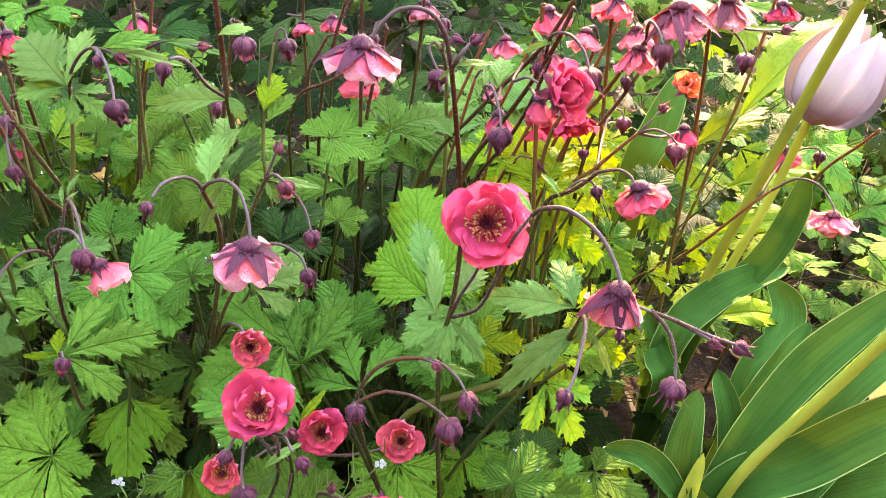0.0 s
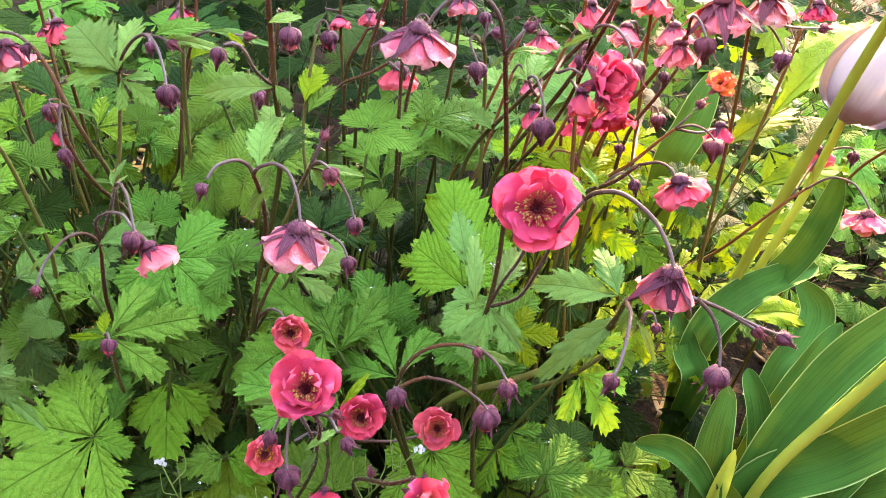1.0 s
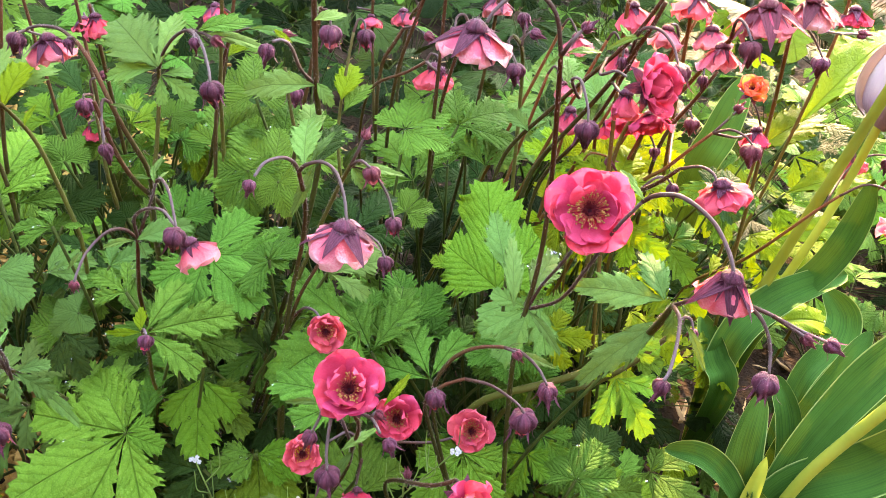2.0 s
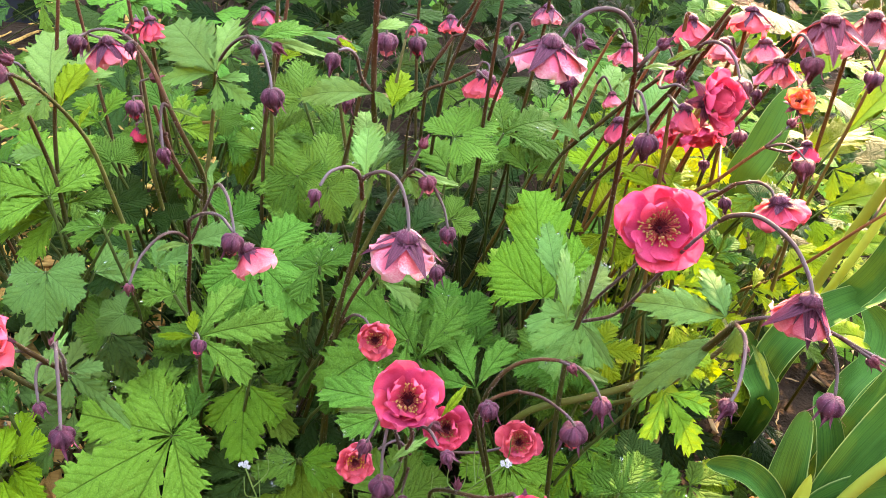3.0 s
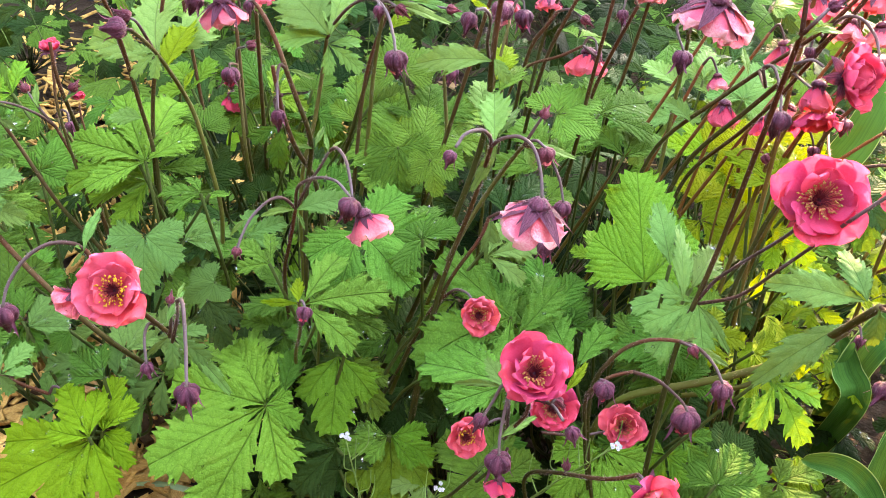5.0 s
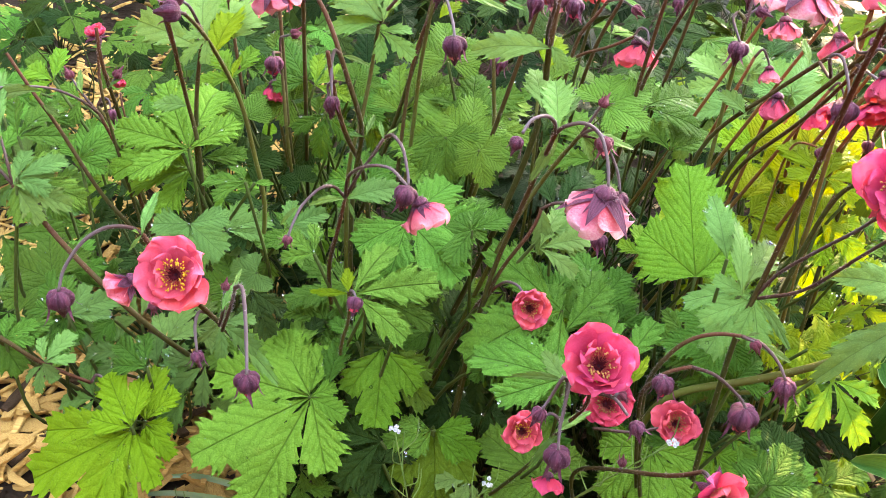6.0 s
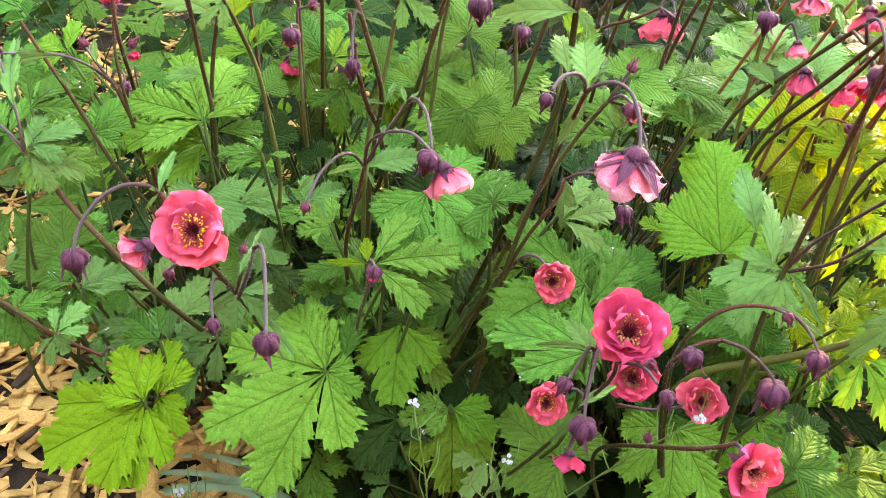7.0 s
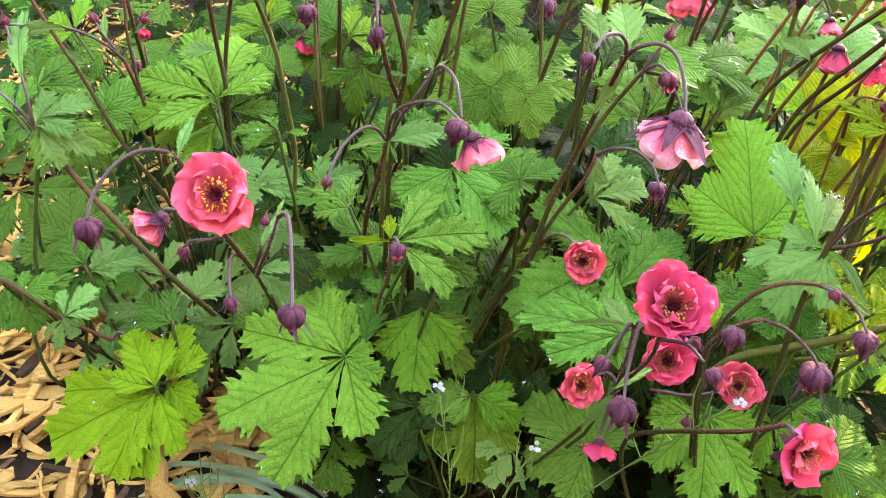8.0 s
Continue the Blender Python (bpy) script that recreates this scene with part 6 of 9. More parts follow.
stem(t, [(0.1290, 0.4825, 0.4380), (0.1228, 0.4599, 0.4583), (0.1253, 0.4504, 0.4583), (0.1283, 0.4437, 0.4517)], 0.0010, 0.0007)
bud(t, (0.1283, 0.4437, 0.4517), (0.100, 0.000, -0.995), 0.0068, True, None, 5, 66, SEPAL_PINK)
stem(t, [(0.1237, 0.4884, 0.4286), (0.1240, 0.4814, 0.4363), (0.1257, 0.4820, 0.4373)], 0.0010, 0.0007)
nodding(t, (0.1257, 0.4815, 0.4364), (0.000, -0.287, -0.958), 0.0177, PINK, 2, 50, 62, .5, sepal_mat=SEPAL_PINK)
t = stalk([(0.1146, 0.4613, -0.0182), (0.1103, 0.5054, 0.1570), (0.1102, 0.5335, 0.3321), (0.1269, 0.5257, 0.3758), (0.1390, 0.5215, 0.4064)], 0.0018, 0.0011)
stem(t, [(0.1390, 0.5215, 0.4064), (0.1357, 0.5242, 0.4106), (0.1313, 0.5233, 0.4091), (0.1302, 0.5196, 0.4034)], 0.0011, 0.0006)
bud(t, (0.1302, 0.5196, 0.4034), (0.100, 0.000, -0.995), 0.0048)
t = stalk([(0.0677, 0.5000, -0.0128), (0.0743, 0.5105, 0.1650), (0.0804, 0.5170, 0.3427), (0.0906, 0.5135, 0.3745), (0.0999, 0.5090, 0.4047), (0.1070, 0.5132, 0.4299)], 0.0018, 0.0011)
stem(t, [(0.1070, 0.5132, 0.4299), (0.1037, 0.5121, 0.4373), (0.0990, 0.5074, 0.4392)], 0.0010, 0.0007)
nodding(t, (0.0974, 0.5061, 0.4371), (-0.095, -0.286, -0.953), 0.0147, PINK, 7, 50, 62, .5, sepal_mat=SEPAL_PINK)
stem(t, [(0.0955, 0.5104, 0.3883), (0.1000, 0.5148, 0.3767)], 0.0010, 0.0007)
nodding(t, (0.1000, 0.5148, 0.3767), (0.100, -0.597, -0.796), 0.0176, ROSE, 8, 34, 50, .8, sepal_mat=SEPAL_PINK, label="wilting dark red flower")
t = stalk([(0.2195, 0.5806, -0.0302), (0.2067, 0.5673, 0.1671), (0.1954, 0.5530, 0.3644), (0.1791, 0.5207, 0.4246), (0.1743, 0.5107, 0.4459)], 0.0018, 0.0011)
stem(t, [(0.1743, 0.5107, 0.4459), (0.1753, 0.5054, 0.4563), (0.1801, 0.5024, 0.4609)], 0.0010, 0.0007)
nodding(t, (0.1800, 0.5030, 0.4618), (0.049, -0.196, -0.979), 0.0198, BLUSH, 9, 50, 62, .9, sepal_mat=SEPAL_PINK, label="sunlit peach pink nodding flower")
stem(t, [(0.1743, 0.5107, 0.4459), (0.2006, 0.5478, 0.4303), (0.2199, 0.5724, 0.4135), (0.2256, 0.5707, 0.4054)], 0.0010, 0.0007)
bud(t, (0.2256, 0.5707, 0.4054), (0.030, 0.000, -1.000), 0.0072, True, None, 5, 56)
stem(t, [(0.1743, 0.5107, 0.4459), (0.2158, 0.5476, 0.4302), (0.2526, 0.5873, 0.4189)], 0.0010, 0.0007)
bud(t, (0.2526, 0.5873, 0.4189), (0.997, 0.068, -0.020), 0.0049, sepal_mat=SEPAL_PINK)
leaf(t, (0.2320, 0.5868, 0.4186), (0.2705, 0.5902, 0.4228), (-0.03, -0.60, 0.80), "narrow", "s", 1.00)
t = stalk([(0.0813, 0.5170, -0.0143), (0.0895, 0.5198, 0.1483), (0.0975, 0.5200, 0.3109), (0.1125, 0.5103, 0.3330), (0.1286, 0.5107, 0.3525), (0.1423, 0.5089, 0.3685)], 0.0018, 0.0011)
stem(t, [(0.1423, 0.5089, 0.3685), (0.1529, 0.5086, 0.3719), (0.1619, 0.5049, 0.3701), (0.1679, 0.5018, 0.3653)], 0.0010, 0.0007)
bud(t, (0.1679, 0.5018, 0.3653), (0.100, 0.000, -0.995), 0.0079, True, None, 5, 60, SEPAL_PINK)
stem(t, [(0.1423, 0.5089, 0.3685), (0.1607, 0.5171, 0.3631), (0.1786, 0.5373, 0.3580)], 0.0010, 0.0007)
nodding(t, (0.1858, 0.5484, 0.3570), (0.095, -0.286, -0.953), 0.0151, ROSE, 2, 62, 72, .5)
stem(t, [(0.1423, 0.5089, 0.3685), (0.1513, 0.5139, 0.3764), (0.1566, 0.5171, 0.3815)], 0.0010, 0.0007)
bud(t, (0.1566, 0.5171, 0.3815), (0.654, 0.547, 0.522), 0.0045, sepal_mat=SEPAL_PINK)
leaf(t, (0.1505, 0.5115, 0.3774), (0.1657, 0.5236, 0.3871), (-0.03, -0.60, 0.80), "narrow", "s", 1.00)
stem(t, [(0.1188, 0.5091, 0.3406), (0.1320, 0.5634, 0.3420), (0.1422, 0.5914, 0.3488), (0.1499, 0.5962, 0.3473), (0.1532, 0.5941, 0.3422)], 0.0010, 0.0007)
bud(t, (0.1532, 0.5941, 0.3422), (0.050, 0.000, -0.999), 0.0066, True, None, 5, 60, SEPAL_PINK)
t = stalk([(0.2247, 0.7070, -0.0308), (0.2351, 0.6831, 0.1271), (0.2413, 0.6679, 0.2851), (0.2364, 0.6721, 0.3100)], 0.0018, 0.0011)
stem(t, [(0.2364, 0.6721, 0.3100), (0.2316, 0.6727, 0.3200), (0.2249, 0.6731, 0.3299)], 0.0010, 0.0007)
flower(t, (0.2224, 0.6746, 0.3358), (-0.090, -0.456, 0.885), 0.0170, material=ORANGE, seed=2, gold=ANTHER_YELLOW, outer_up=30, inner_up=52, label="open orange red geum flower with yellow heart")
t = stalk([(0.0507, 0.4579, -0.0108), (0.0635, 0.4668, 0.1567), (0.0739, 0.4696, 0.3243), (0.0859, 0.4505, 0.3504), (0.0935, 0.4362, 0.3653), (0.1012, 0.4277, 0.3800)], 0.0018, 0.0011)
stem(t, [(0.1012, 0.4277, 0.3800), (0.1113, 0.4242, 0.3840), (0.1181, 0.4195, 0.3825), (0.1205, 0.4155, 0.3782)], 0.0010, 0.0007)
flower(t, (0.1230, 0.4159, 0.3789), (0.284, -0.142, -0.948), 0.0197, "loose", CORAL, ROSE, outer_up=28, inner_up=52, count=10, stamens=False, sepal_up=16, sepal_len=0.5, label="wide rose red nodding flower")
stem(t, [(0.0859, 0.4505, 0.3504), (0.0959, 0.4555, 0.3584), (0.1040, 0.4605, 0.3571), (0.1097, 0.4627, 0.3515)], 0.0010, 0.0007)
bud(t, (0.1097, 0.4627, 0.3515), (0.287, 0.000, -0.958), 0.0054)
leaf(t, (0.0814, 0.4297, 0.3615), (0.0748, 0.4460, 0.3735), (-0.03, -0.60, 0.80), "narrow", "s", 1.00)
t = stalk([(0.0802, 0.4981, -0.0142), (0.0671, 0.5162, 0.1541), (0.0601, 0.5280, 0.3224), (0.0700, 0.5262, 0.3384), (0.0781, 0.5210, 0.3397)], 0.0010, 0.0007)
bud(t, (0.0778, 0.5186, 0.3396), (0.667, -0.333, -0.667), 0.0051, sepal_mat=SEPAL_PINK)
t = stalk([(-0.0168, 0.4958, -0.0031), (0.0226, 0.5320, 0.1618), (0.0490, 0.5547, 0.3267), (0.0499, 0.5465, 0.3509)], 0.0018, 0.0011)
nodding(t, (0.0525, 0.5520, 0.3596), (0.000, -0.287, -0.958), 0.0165, CORAL, 5, 60, 70, .4)
t = stalk([(0.1591, 0.6699, -0.0233), (0.1078, 0.6028, 0.1542), (0.0739, 0.5575, 0.3317), (0.0759, 0.5540, 0.3448)], 0.0018, 0.0011)
nodding(t, (0.0806, 0.5571, 0.3496), (0.183, -0.365, -0.913), 0.0129, ROSE, 5, 60, 70, .4)
t = stalk([(0.1970, 0.6453, -0.0277), (0.1863, 0.6313, 0.0707), (0.1838, 0.6178, 0.1690), (0.2113, 0.5936, 0.2059), (0.2297, 0.5720, 0.2467), (0.2524, 0.5615, 0.2862), (0.2670, 0.5601, 0.3030)], 0.0018, 0.0011)
stem(t, [(0.2670, 0.5601, 0.3030), (0.2836, 0.5608, 0.3136), (0.2960, 0.5499, 0.3154), (0.3035, 0.5388, 0.3076), (0.3074, 0.5344, 0.3008)], 0.0010, 0.0007)
nodding(t, (0.3062, 0.5337, 0.2996), (0.000, -0.100, -0.995), 0.0204, PINK, 6, 30, 46, .55, sepal_mat=SEPAL_PINK, label="pink nodding flower on an arched stalk")
stem(t, [(0.2608, 0.5652, 0.2923), (0.2903, 0.6071, 0.3025), (0.3080, 0.6182, 0.3110), (0.3194, 0.6147, 0.3150), (0.3232, 0.6128, 0.3122)], 0.0010, 0.0007)
bud(t, (0.3232, 0.6128, 0.3122), (0.050, 0.000, -0.999), 0.0064)
stem(t, [(0.2814, 0.6044, 0.2981), (0.2898, 0.6185, 0.3019), (0.2963, 0.6233, 0.3093)], 0.0010, 0.0007)
nodding(t, (0.2963, 0.6233, 0.3093), (0.396, -0.264, -0.880), 0.0179, CORAL, 6, 62, 72, .4)
t = stalk([(0.3354, 0.7181, -0.0436), (0.3295, 0.6692, 0.1133), (0.3288, 0.6332, 0.2701), (0.3485, 0.6134, 0.3136), (0.3599, 0.6052, 0.3382)], 0.0018, 0.0011)
t = stalk([(0.1828, 0.6402, -0.0260), (0.2388, 0.6509, 0.1950), (0.2738, 0.6565, 0.4161), (0.2594, 0.6480, 0.4394)], 0.0018, 0.0011)
nodding(t, (0.2781, 0.6579, 0.4182), (0.000, -0.287, -0.958), 0.0181, ROSE, 5)
t = stalk([(-0.0620, 0.6797, 0.0021), (-0.0264, 0.6384, 0.2062), (-0.0033, 0.6092, 0.4104), (-0.0068, 0.5991, 0.4315)], 0.0018, 0.0011)
nodding(t, (-0.0038, 0.6137, 0.4174), (0.000, -0.287, -0.958), 0.0156, PINK, 5)
t = stalk([(0.0200, 0.4823, -0.0073), (0.0176, 0.5184, 0.1840), (0.0151, 0.5389, 0.3754), (0.0094, 0.5169, 0.4150), (0.0036, 0.5203, 0.4202)], 0.0018, 0.0011, True)
stem(t, [(0.0036, 0.5203, 0.4202), (0.0009, 0.5157, 0.4167), (0.0068, 0.5085, 0.4057)], 0.0010, 0.0007)
bud(t, (0.0068, 0.5085, 0.4057), (0.030, 0.000, -1.000), 0.0069, True, None, 5, 60)
stem(t, [(0.0094, 0.5169, 0.4150), (0.0111, 0.5248, 0.4274), (0.0093, 0.5283, 0.4328)], 0.0010, 0.0007)
bud(t, (0.0093, 0.5283, 0.4328), (0.100, 0.000, -0.995), 0.0058)
stem(t, [(0.0074, 0.5188, 0.4179), (0.0144, 0.5219, 0.4229)], 0.0010, 0.0007)
bud(t, (0.0144, 0.5219, 0.4229), (0.949, 0.000, -0.316), 0.0051)
t = stalk([(0.1885, 0.6741, -0.0267), (0.1482, 0.5987, 0.2004), (0.1210, 0.5471, 0.4274), (0.1185, 0.5391, 0.4520)], 0.0018, 0.0011)
nodding(t, (0.1187, 0.5375, 0.4495), (0.000, -0.287, -0.958), 0.0178, CORAL, 5)
t = stalk([(0.1137, 0.4908, -0.0181), (0.0849, 0.4885, 0.2125), (0.0659, 0.4865, 0.4430), (0.0668, 0.4839, 0.4574)], 0.0018, 0.0011)
nodding(t, (0.0703, 0.4931, 0.4532), (0.188, -0.282, -0.941), 0.0157, CORAL, 8, 60, 70, .5)
t = stalk([(-0.3336, 0.5034, 0.0334), (-0.3784, 0.5248, 0.1557), (-0.4095, 0.5408, 0.2780), (-0.4162, 0.5510, 0.2946)], 0.0011, 0.0007)
nodding(t, (-0.4205, 0.5571, 0.3046), (0.359, -0.598, -0.717), 0.0080, ROSE, 4, 60, 70, .3)
t = stalk([(-0.3419, 0.5027, 0.0343), (-0.3691, 0.4851, 0.1746), (-0.3881, 0.4748, 0.3149), (-0.3936, 0.4842, 0.3388), (-0.3948, 0.4879, 0.3539)], 0.0012, 0.0008)
flower(t, (-0.3960, 0.4919, 0.3601), (-0.070, -0.106, 0.992), 0.0086, material=ROSE, seed=3, outer_up=34, inner_up=55, sepal_len=0.9, label="small spent maroon flower with star of sepals")


def leaning(base, bend, at, size, material=None, up=54, face=(0.1, -0.3, -0.95), label="geum flower stalk leaning through the bed, reddened as if sunlit"):
    """A straight stalk that leans over and lets one bloom hang from its arched tip, or a bud where no petals are named."""
    p = Vector((base[0], base[1], ground_z(base[0], base[1])))
    top = Vector(at) + Vector((-0.012, 0.0, 0.006))
    t = stalk([p, p.lerp(top, 0.5) + Vector(bend), p.lerp(top, 0.85) + Vector(bend) * 0.4, top], 0.0018, 0.0011, label=label)
    stem(t, [top, top + Vector((0.004, 0, 0.006)), Vector(at) + Vector((-0.003, 0, 0.006)), Vector(at)], 0.0010, 0.0007)
    if material is None:
        bud(t, at, face, size, True)
    else:
        nodding(t, at, face, size, material, int(size * 1e4), up, up + 12, sepal_len=0.5, sepal_mat=SEPAL_PINK)
    return t


leaning((-0.10, 0.61), (0.0, 0.0, -0.004), (0.0565, 0.600, 0.398), 0.0165, PINK, 48)
leaning((-0.06, 0.58), (0.004, 0.0, 0.0), (0.0470, 0.570, 0.372), 0.0115, PINK, 60)
leaning((-0.05, 0.56), (-0.003, 0.0, 0.0), (0.0918, 0.540, 0.366), 0.0185, ROSE, 44, (-0.3, -0.6, -0.75))
leaning((-0.07, 0.60), (0.0, 0.0, -0.003), (0.0851, 0.570, 0.400), 0.0165, CORAL, 56)
leaning((-0.02, 0.59), (0.003, 0.0, 0.0), (0.1440, 0.570, 0.420), 0.0180, PINK, 50)
leaning((0.00, 0.55), (0.0, 0.0, 0.0), (0.1120, 0.530, 0.345), 0.0044)

# clumps of leaves, each on its own stalk from the crown
foot = (-0.200, 0.470, ground_z(-0.200, 0.470))
c = thing("geum_leaf_clump", foot, "clump of toothed bright green geum leaves growing from soil", "plant", "geum leaf clumps")
leaf(c, (-0.2197, 0.3624, 0.2004), (-0.2850, 0.3302, 0.1766), (0.01, -0.60, 0.80), "palm", "p", 1.05, foot)
leaf(c, (-0.2214, 0.3655, 0.1991), (-0.2491, 0.3929, 0.2202), (0.01, -0.60, 0.80), "leaflet", "p", 1.20, foot)
leaf(c, (-0.1752, 0.4139, 0.3035), (-0.1395, 0.3856, 0.2897), (-0.02, -0.46, 0.89), "crisp", "g", 1.10, foot)
leaf(c, (-0.1629, 0.4782, 0.3300), (-0.1584, 0.4555, 0.3062), (0.03, -0.72, 0.69), "round", "g", 0.90, foot)
leaf(c, (-0.1906, 0.3924, 0.2615), (-0.1514, 0.4169, 0.2767), (-0.01, -0.51, 0.86), "three", "g", 1.10, foot)
leaf(c, (-0.1942, 0.3957, 0.2588), (-0.1935, 0.4212, 0.2782), (0.01, -0.60, 0.80), "spear", "g", 1.00, foot)
leaf(c, (-0.1833, 0.4012, 0.2146), (-0.1763, 0.3640, 0.1833), (0.02, -0.64, 0.77), "leaflet", "y", 1.10, foot)
leaf(c, (-0.1824, 0.4035, 0.2118), (-0.1487, 0.3784, 0.1901), (0.02, -0.64, 0.77), "leaflet", "g", 0.80, foot)
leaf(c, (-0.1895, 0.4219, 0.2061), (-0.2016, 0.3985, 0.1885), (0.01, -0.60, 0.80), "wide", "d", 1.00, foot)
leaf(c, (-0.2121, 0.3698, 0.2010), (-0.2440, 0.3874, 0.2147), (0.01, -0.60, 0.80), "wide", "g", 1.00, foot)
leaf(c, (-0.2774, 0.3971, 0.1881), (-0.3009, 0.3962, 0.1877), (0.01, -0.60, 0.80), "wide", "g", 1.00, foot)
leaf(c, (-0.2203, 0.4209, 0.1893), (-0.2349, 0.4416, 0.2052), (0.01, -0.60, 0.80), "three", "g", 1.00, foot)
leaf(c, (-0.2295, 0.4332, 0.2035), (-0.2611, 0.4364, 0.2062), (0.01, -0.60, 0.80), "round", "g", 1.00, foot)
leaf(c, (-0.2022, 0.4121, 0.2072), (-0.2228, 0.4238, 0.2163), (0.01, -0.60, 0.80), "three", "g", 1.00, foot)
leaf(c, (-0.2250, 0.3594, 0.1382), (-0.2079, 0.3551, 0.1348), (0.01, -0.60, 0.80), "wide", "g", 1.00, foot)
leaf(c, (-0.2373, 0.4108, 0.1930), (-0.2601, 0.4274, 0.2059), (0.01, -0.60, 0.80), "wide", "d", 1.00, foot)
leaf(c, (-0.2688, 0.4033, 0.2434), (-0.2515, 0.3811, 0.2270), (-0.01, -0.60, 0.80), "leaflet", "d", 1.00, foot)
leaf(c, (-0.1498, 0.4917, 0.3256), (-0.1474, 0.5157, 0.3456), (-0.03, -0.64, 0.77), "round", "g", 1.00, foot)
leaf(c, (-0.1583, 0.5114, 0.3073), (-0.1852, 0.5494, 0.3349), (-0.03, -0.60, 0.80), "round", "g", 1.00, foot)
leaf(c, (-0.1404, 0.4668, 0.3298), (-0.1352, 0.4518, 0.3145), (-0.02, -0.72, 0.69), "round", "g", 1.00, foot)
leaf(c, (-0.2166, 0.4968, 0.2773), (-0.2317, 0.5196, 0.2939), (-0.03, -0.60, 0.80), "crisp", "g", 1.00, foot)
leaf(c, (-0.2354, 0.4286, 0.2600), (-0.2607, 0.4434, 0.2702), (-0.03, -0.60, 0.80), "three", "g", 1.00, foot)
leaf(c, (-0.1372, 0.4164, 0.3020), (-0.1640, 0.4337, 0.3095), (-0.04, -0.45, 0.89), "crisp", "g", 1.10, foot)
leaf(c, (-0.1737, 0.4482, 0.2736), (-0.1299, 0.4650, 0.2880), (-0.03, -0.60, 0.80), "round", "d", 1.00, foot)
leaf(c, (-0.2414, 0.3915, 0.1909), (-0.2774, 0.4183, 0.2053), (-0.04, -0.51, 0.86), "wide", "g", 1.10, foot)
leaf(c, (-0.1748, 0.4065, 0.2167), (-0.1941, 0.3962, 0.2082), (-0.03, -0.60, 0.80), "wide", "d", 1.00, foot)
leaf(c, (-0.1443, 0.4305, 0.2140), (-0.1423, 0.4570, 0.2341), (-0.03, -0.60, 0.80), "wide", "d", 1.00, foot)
foot = (0.000, 0.500, ground_z(0.000, 0.500))
c = thing("geum_leaf_clump", foot, "clump of toothed bright green geum leaves growing from soil", "plant", "geum leaf clumps")
leaf(c, (-0.0725, 0.4100, 0.2411), (-0.0960, 0.4480, 0.2660), (-0.02, -0.55, 0.83), "wide", "g", 1.10, foot)
leaf(c, (-0.0329, 0.4000, 0.2304), (-0.0570, 0.4380, 0.2520), (-0.02, -0.55, 0.83), "three", "g", 1.10, foot)
leaf(c, (0.0064, 0.4485, 0.2720), (-0.0062, 0.5007, 0.3261), (-0.07, -0.73, 0.69), "broad", "y", 0.80, foot)
leaf(c, (-0.0074, 0.4831, 0.2582), (-0.0146, 0.5005, 0.2715), (0.01, -0.60, 0.80), "wide", "y", 1.00, foot)
leaf(c, (0.0220, 0.4941, 0.2458), (0.0401, 0.4967, 0.2476), (0.01, -0.60, 0.80), "wide", "y", 1.00, foot)
leaf(c, (-0.0800, 0.4353, 0.2498), (-0.0941, 0.4554, 0.2652), (0.01, -0.60, 0.80), "wide", "g", 1.00, foot)
leaf(c, (-0.0486, 0.4517, 0.2378), (-0.0606, 0.4806, 0.2598), (0.01, -0.60, 0.80), "round", "g", 1.00, foot)
leaf(c, (-0.0504, 0.4552, 0.2373), (-0.0461, 0.4710, 0.2492), (0.01, -0.60, 0.80), "three", "g", 1.00, foot)
leaf(c, (-0.0631, 0.5150, 0.3514), (-0.0350, 0.5331, 0.3613), (-0.02, -0.46, 0.89), "round", "g", 1.00, foot)
leaf(c, (-0.0196, 0.4888, 0.2437), (0.0231, 0.5443, 0.2853), (0.01, -0.60, 0.80), "spear", "l", 1.00, foot)
leaf(c, (0.0232, 0.4044, 0.3008), (0.0395, 0.4307, 0.3206), (0.01, -0.60, 0.80), "spear", "s", 1.00, foot)
leaf(c, (0.0331, 0.4192, 0.2862), (0.0183, 0.3958, 0.2686), (0.01, -0.60, 0.80), "spear", "s", 1.00, foot)
leaf(c, (0.0297, 0.4111, 0.2906), (0.0005, 0.3810, 0.2681), (0.01, -0.60, 0.80), "three", "s", 1.00, foot)
leaf(c, (0.0174, 0.4367, 0.2222), (-0.0013, 0.4579, 0.2384), (0.01, -0.60, 0.80), "palm", "g", 1.00, foot)
leaf(c, (0.0240, 0.4456, 0.2168), (0.0514, 0.4737, 0.2379), (0.01, -0.60, 0.80), "leaflet", "y", 1.00, foot)
leaf(c, (-0.0213, 0.4842, 0.2606), (-0.0278, 0.5039, 0.2752), (-0.03, -0.60, 0.80), "wide", "y", 1.00, foot)
leaf(c, (0.0072, 0.4030, 0.3153), (0.0001, 0.4262, 0.3442), (-0.02, -0.78, 0.62), "spear", "s", 1.00, foot)
leaf(c, (0.0323, 0.4246, 0.2597), (0.0563, 0.4403, 0.2725), (-0.03, -0.60, 0.80), "round", "g", 1.00, foot)
leaf(c, (0.0389, 0.4087, 0.2659), (0.0683, 0.4093, 0.2675), (-0.03, -0.60, 0.80), "wide", "l", 1.00, foot)
leaf(c, (0.0233, 0.4152, 0.2541), (-0.0094, 0.4087, 0.2493), (-0.04, -0.45, 0.89), "round", "g", 1.00, foot)
leaf(c, (0.0229, 0.4160, 0.2319), (0.0057, 0.3960, 0.2161), (-0.03, -0.60, 0.80), "crisp", "g", 1.00, foot)
leaf(c, (0.0120, 0.4014, 0.1729), (-0.0059, 0.3837, 0.1588), (-0.03, -0.60, 0.80), "wide", "g", 1.00, foot)
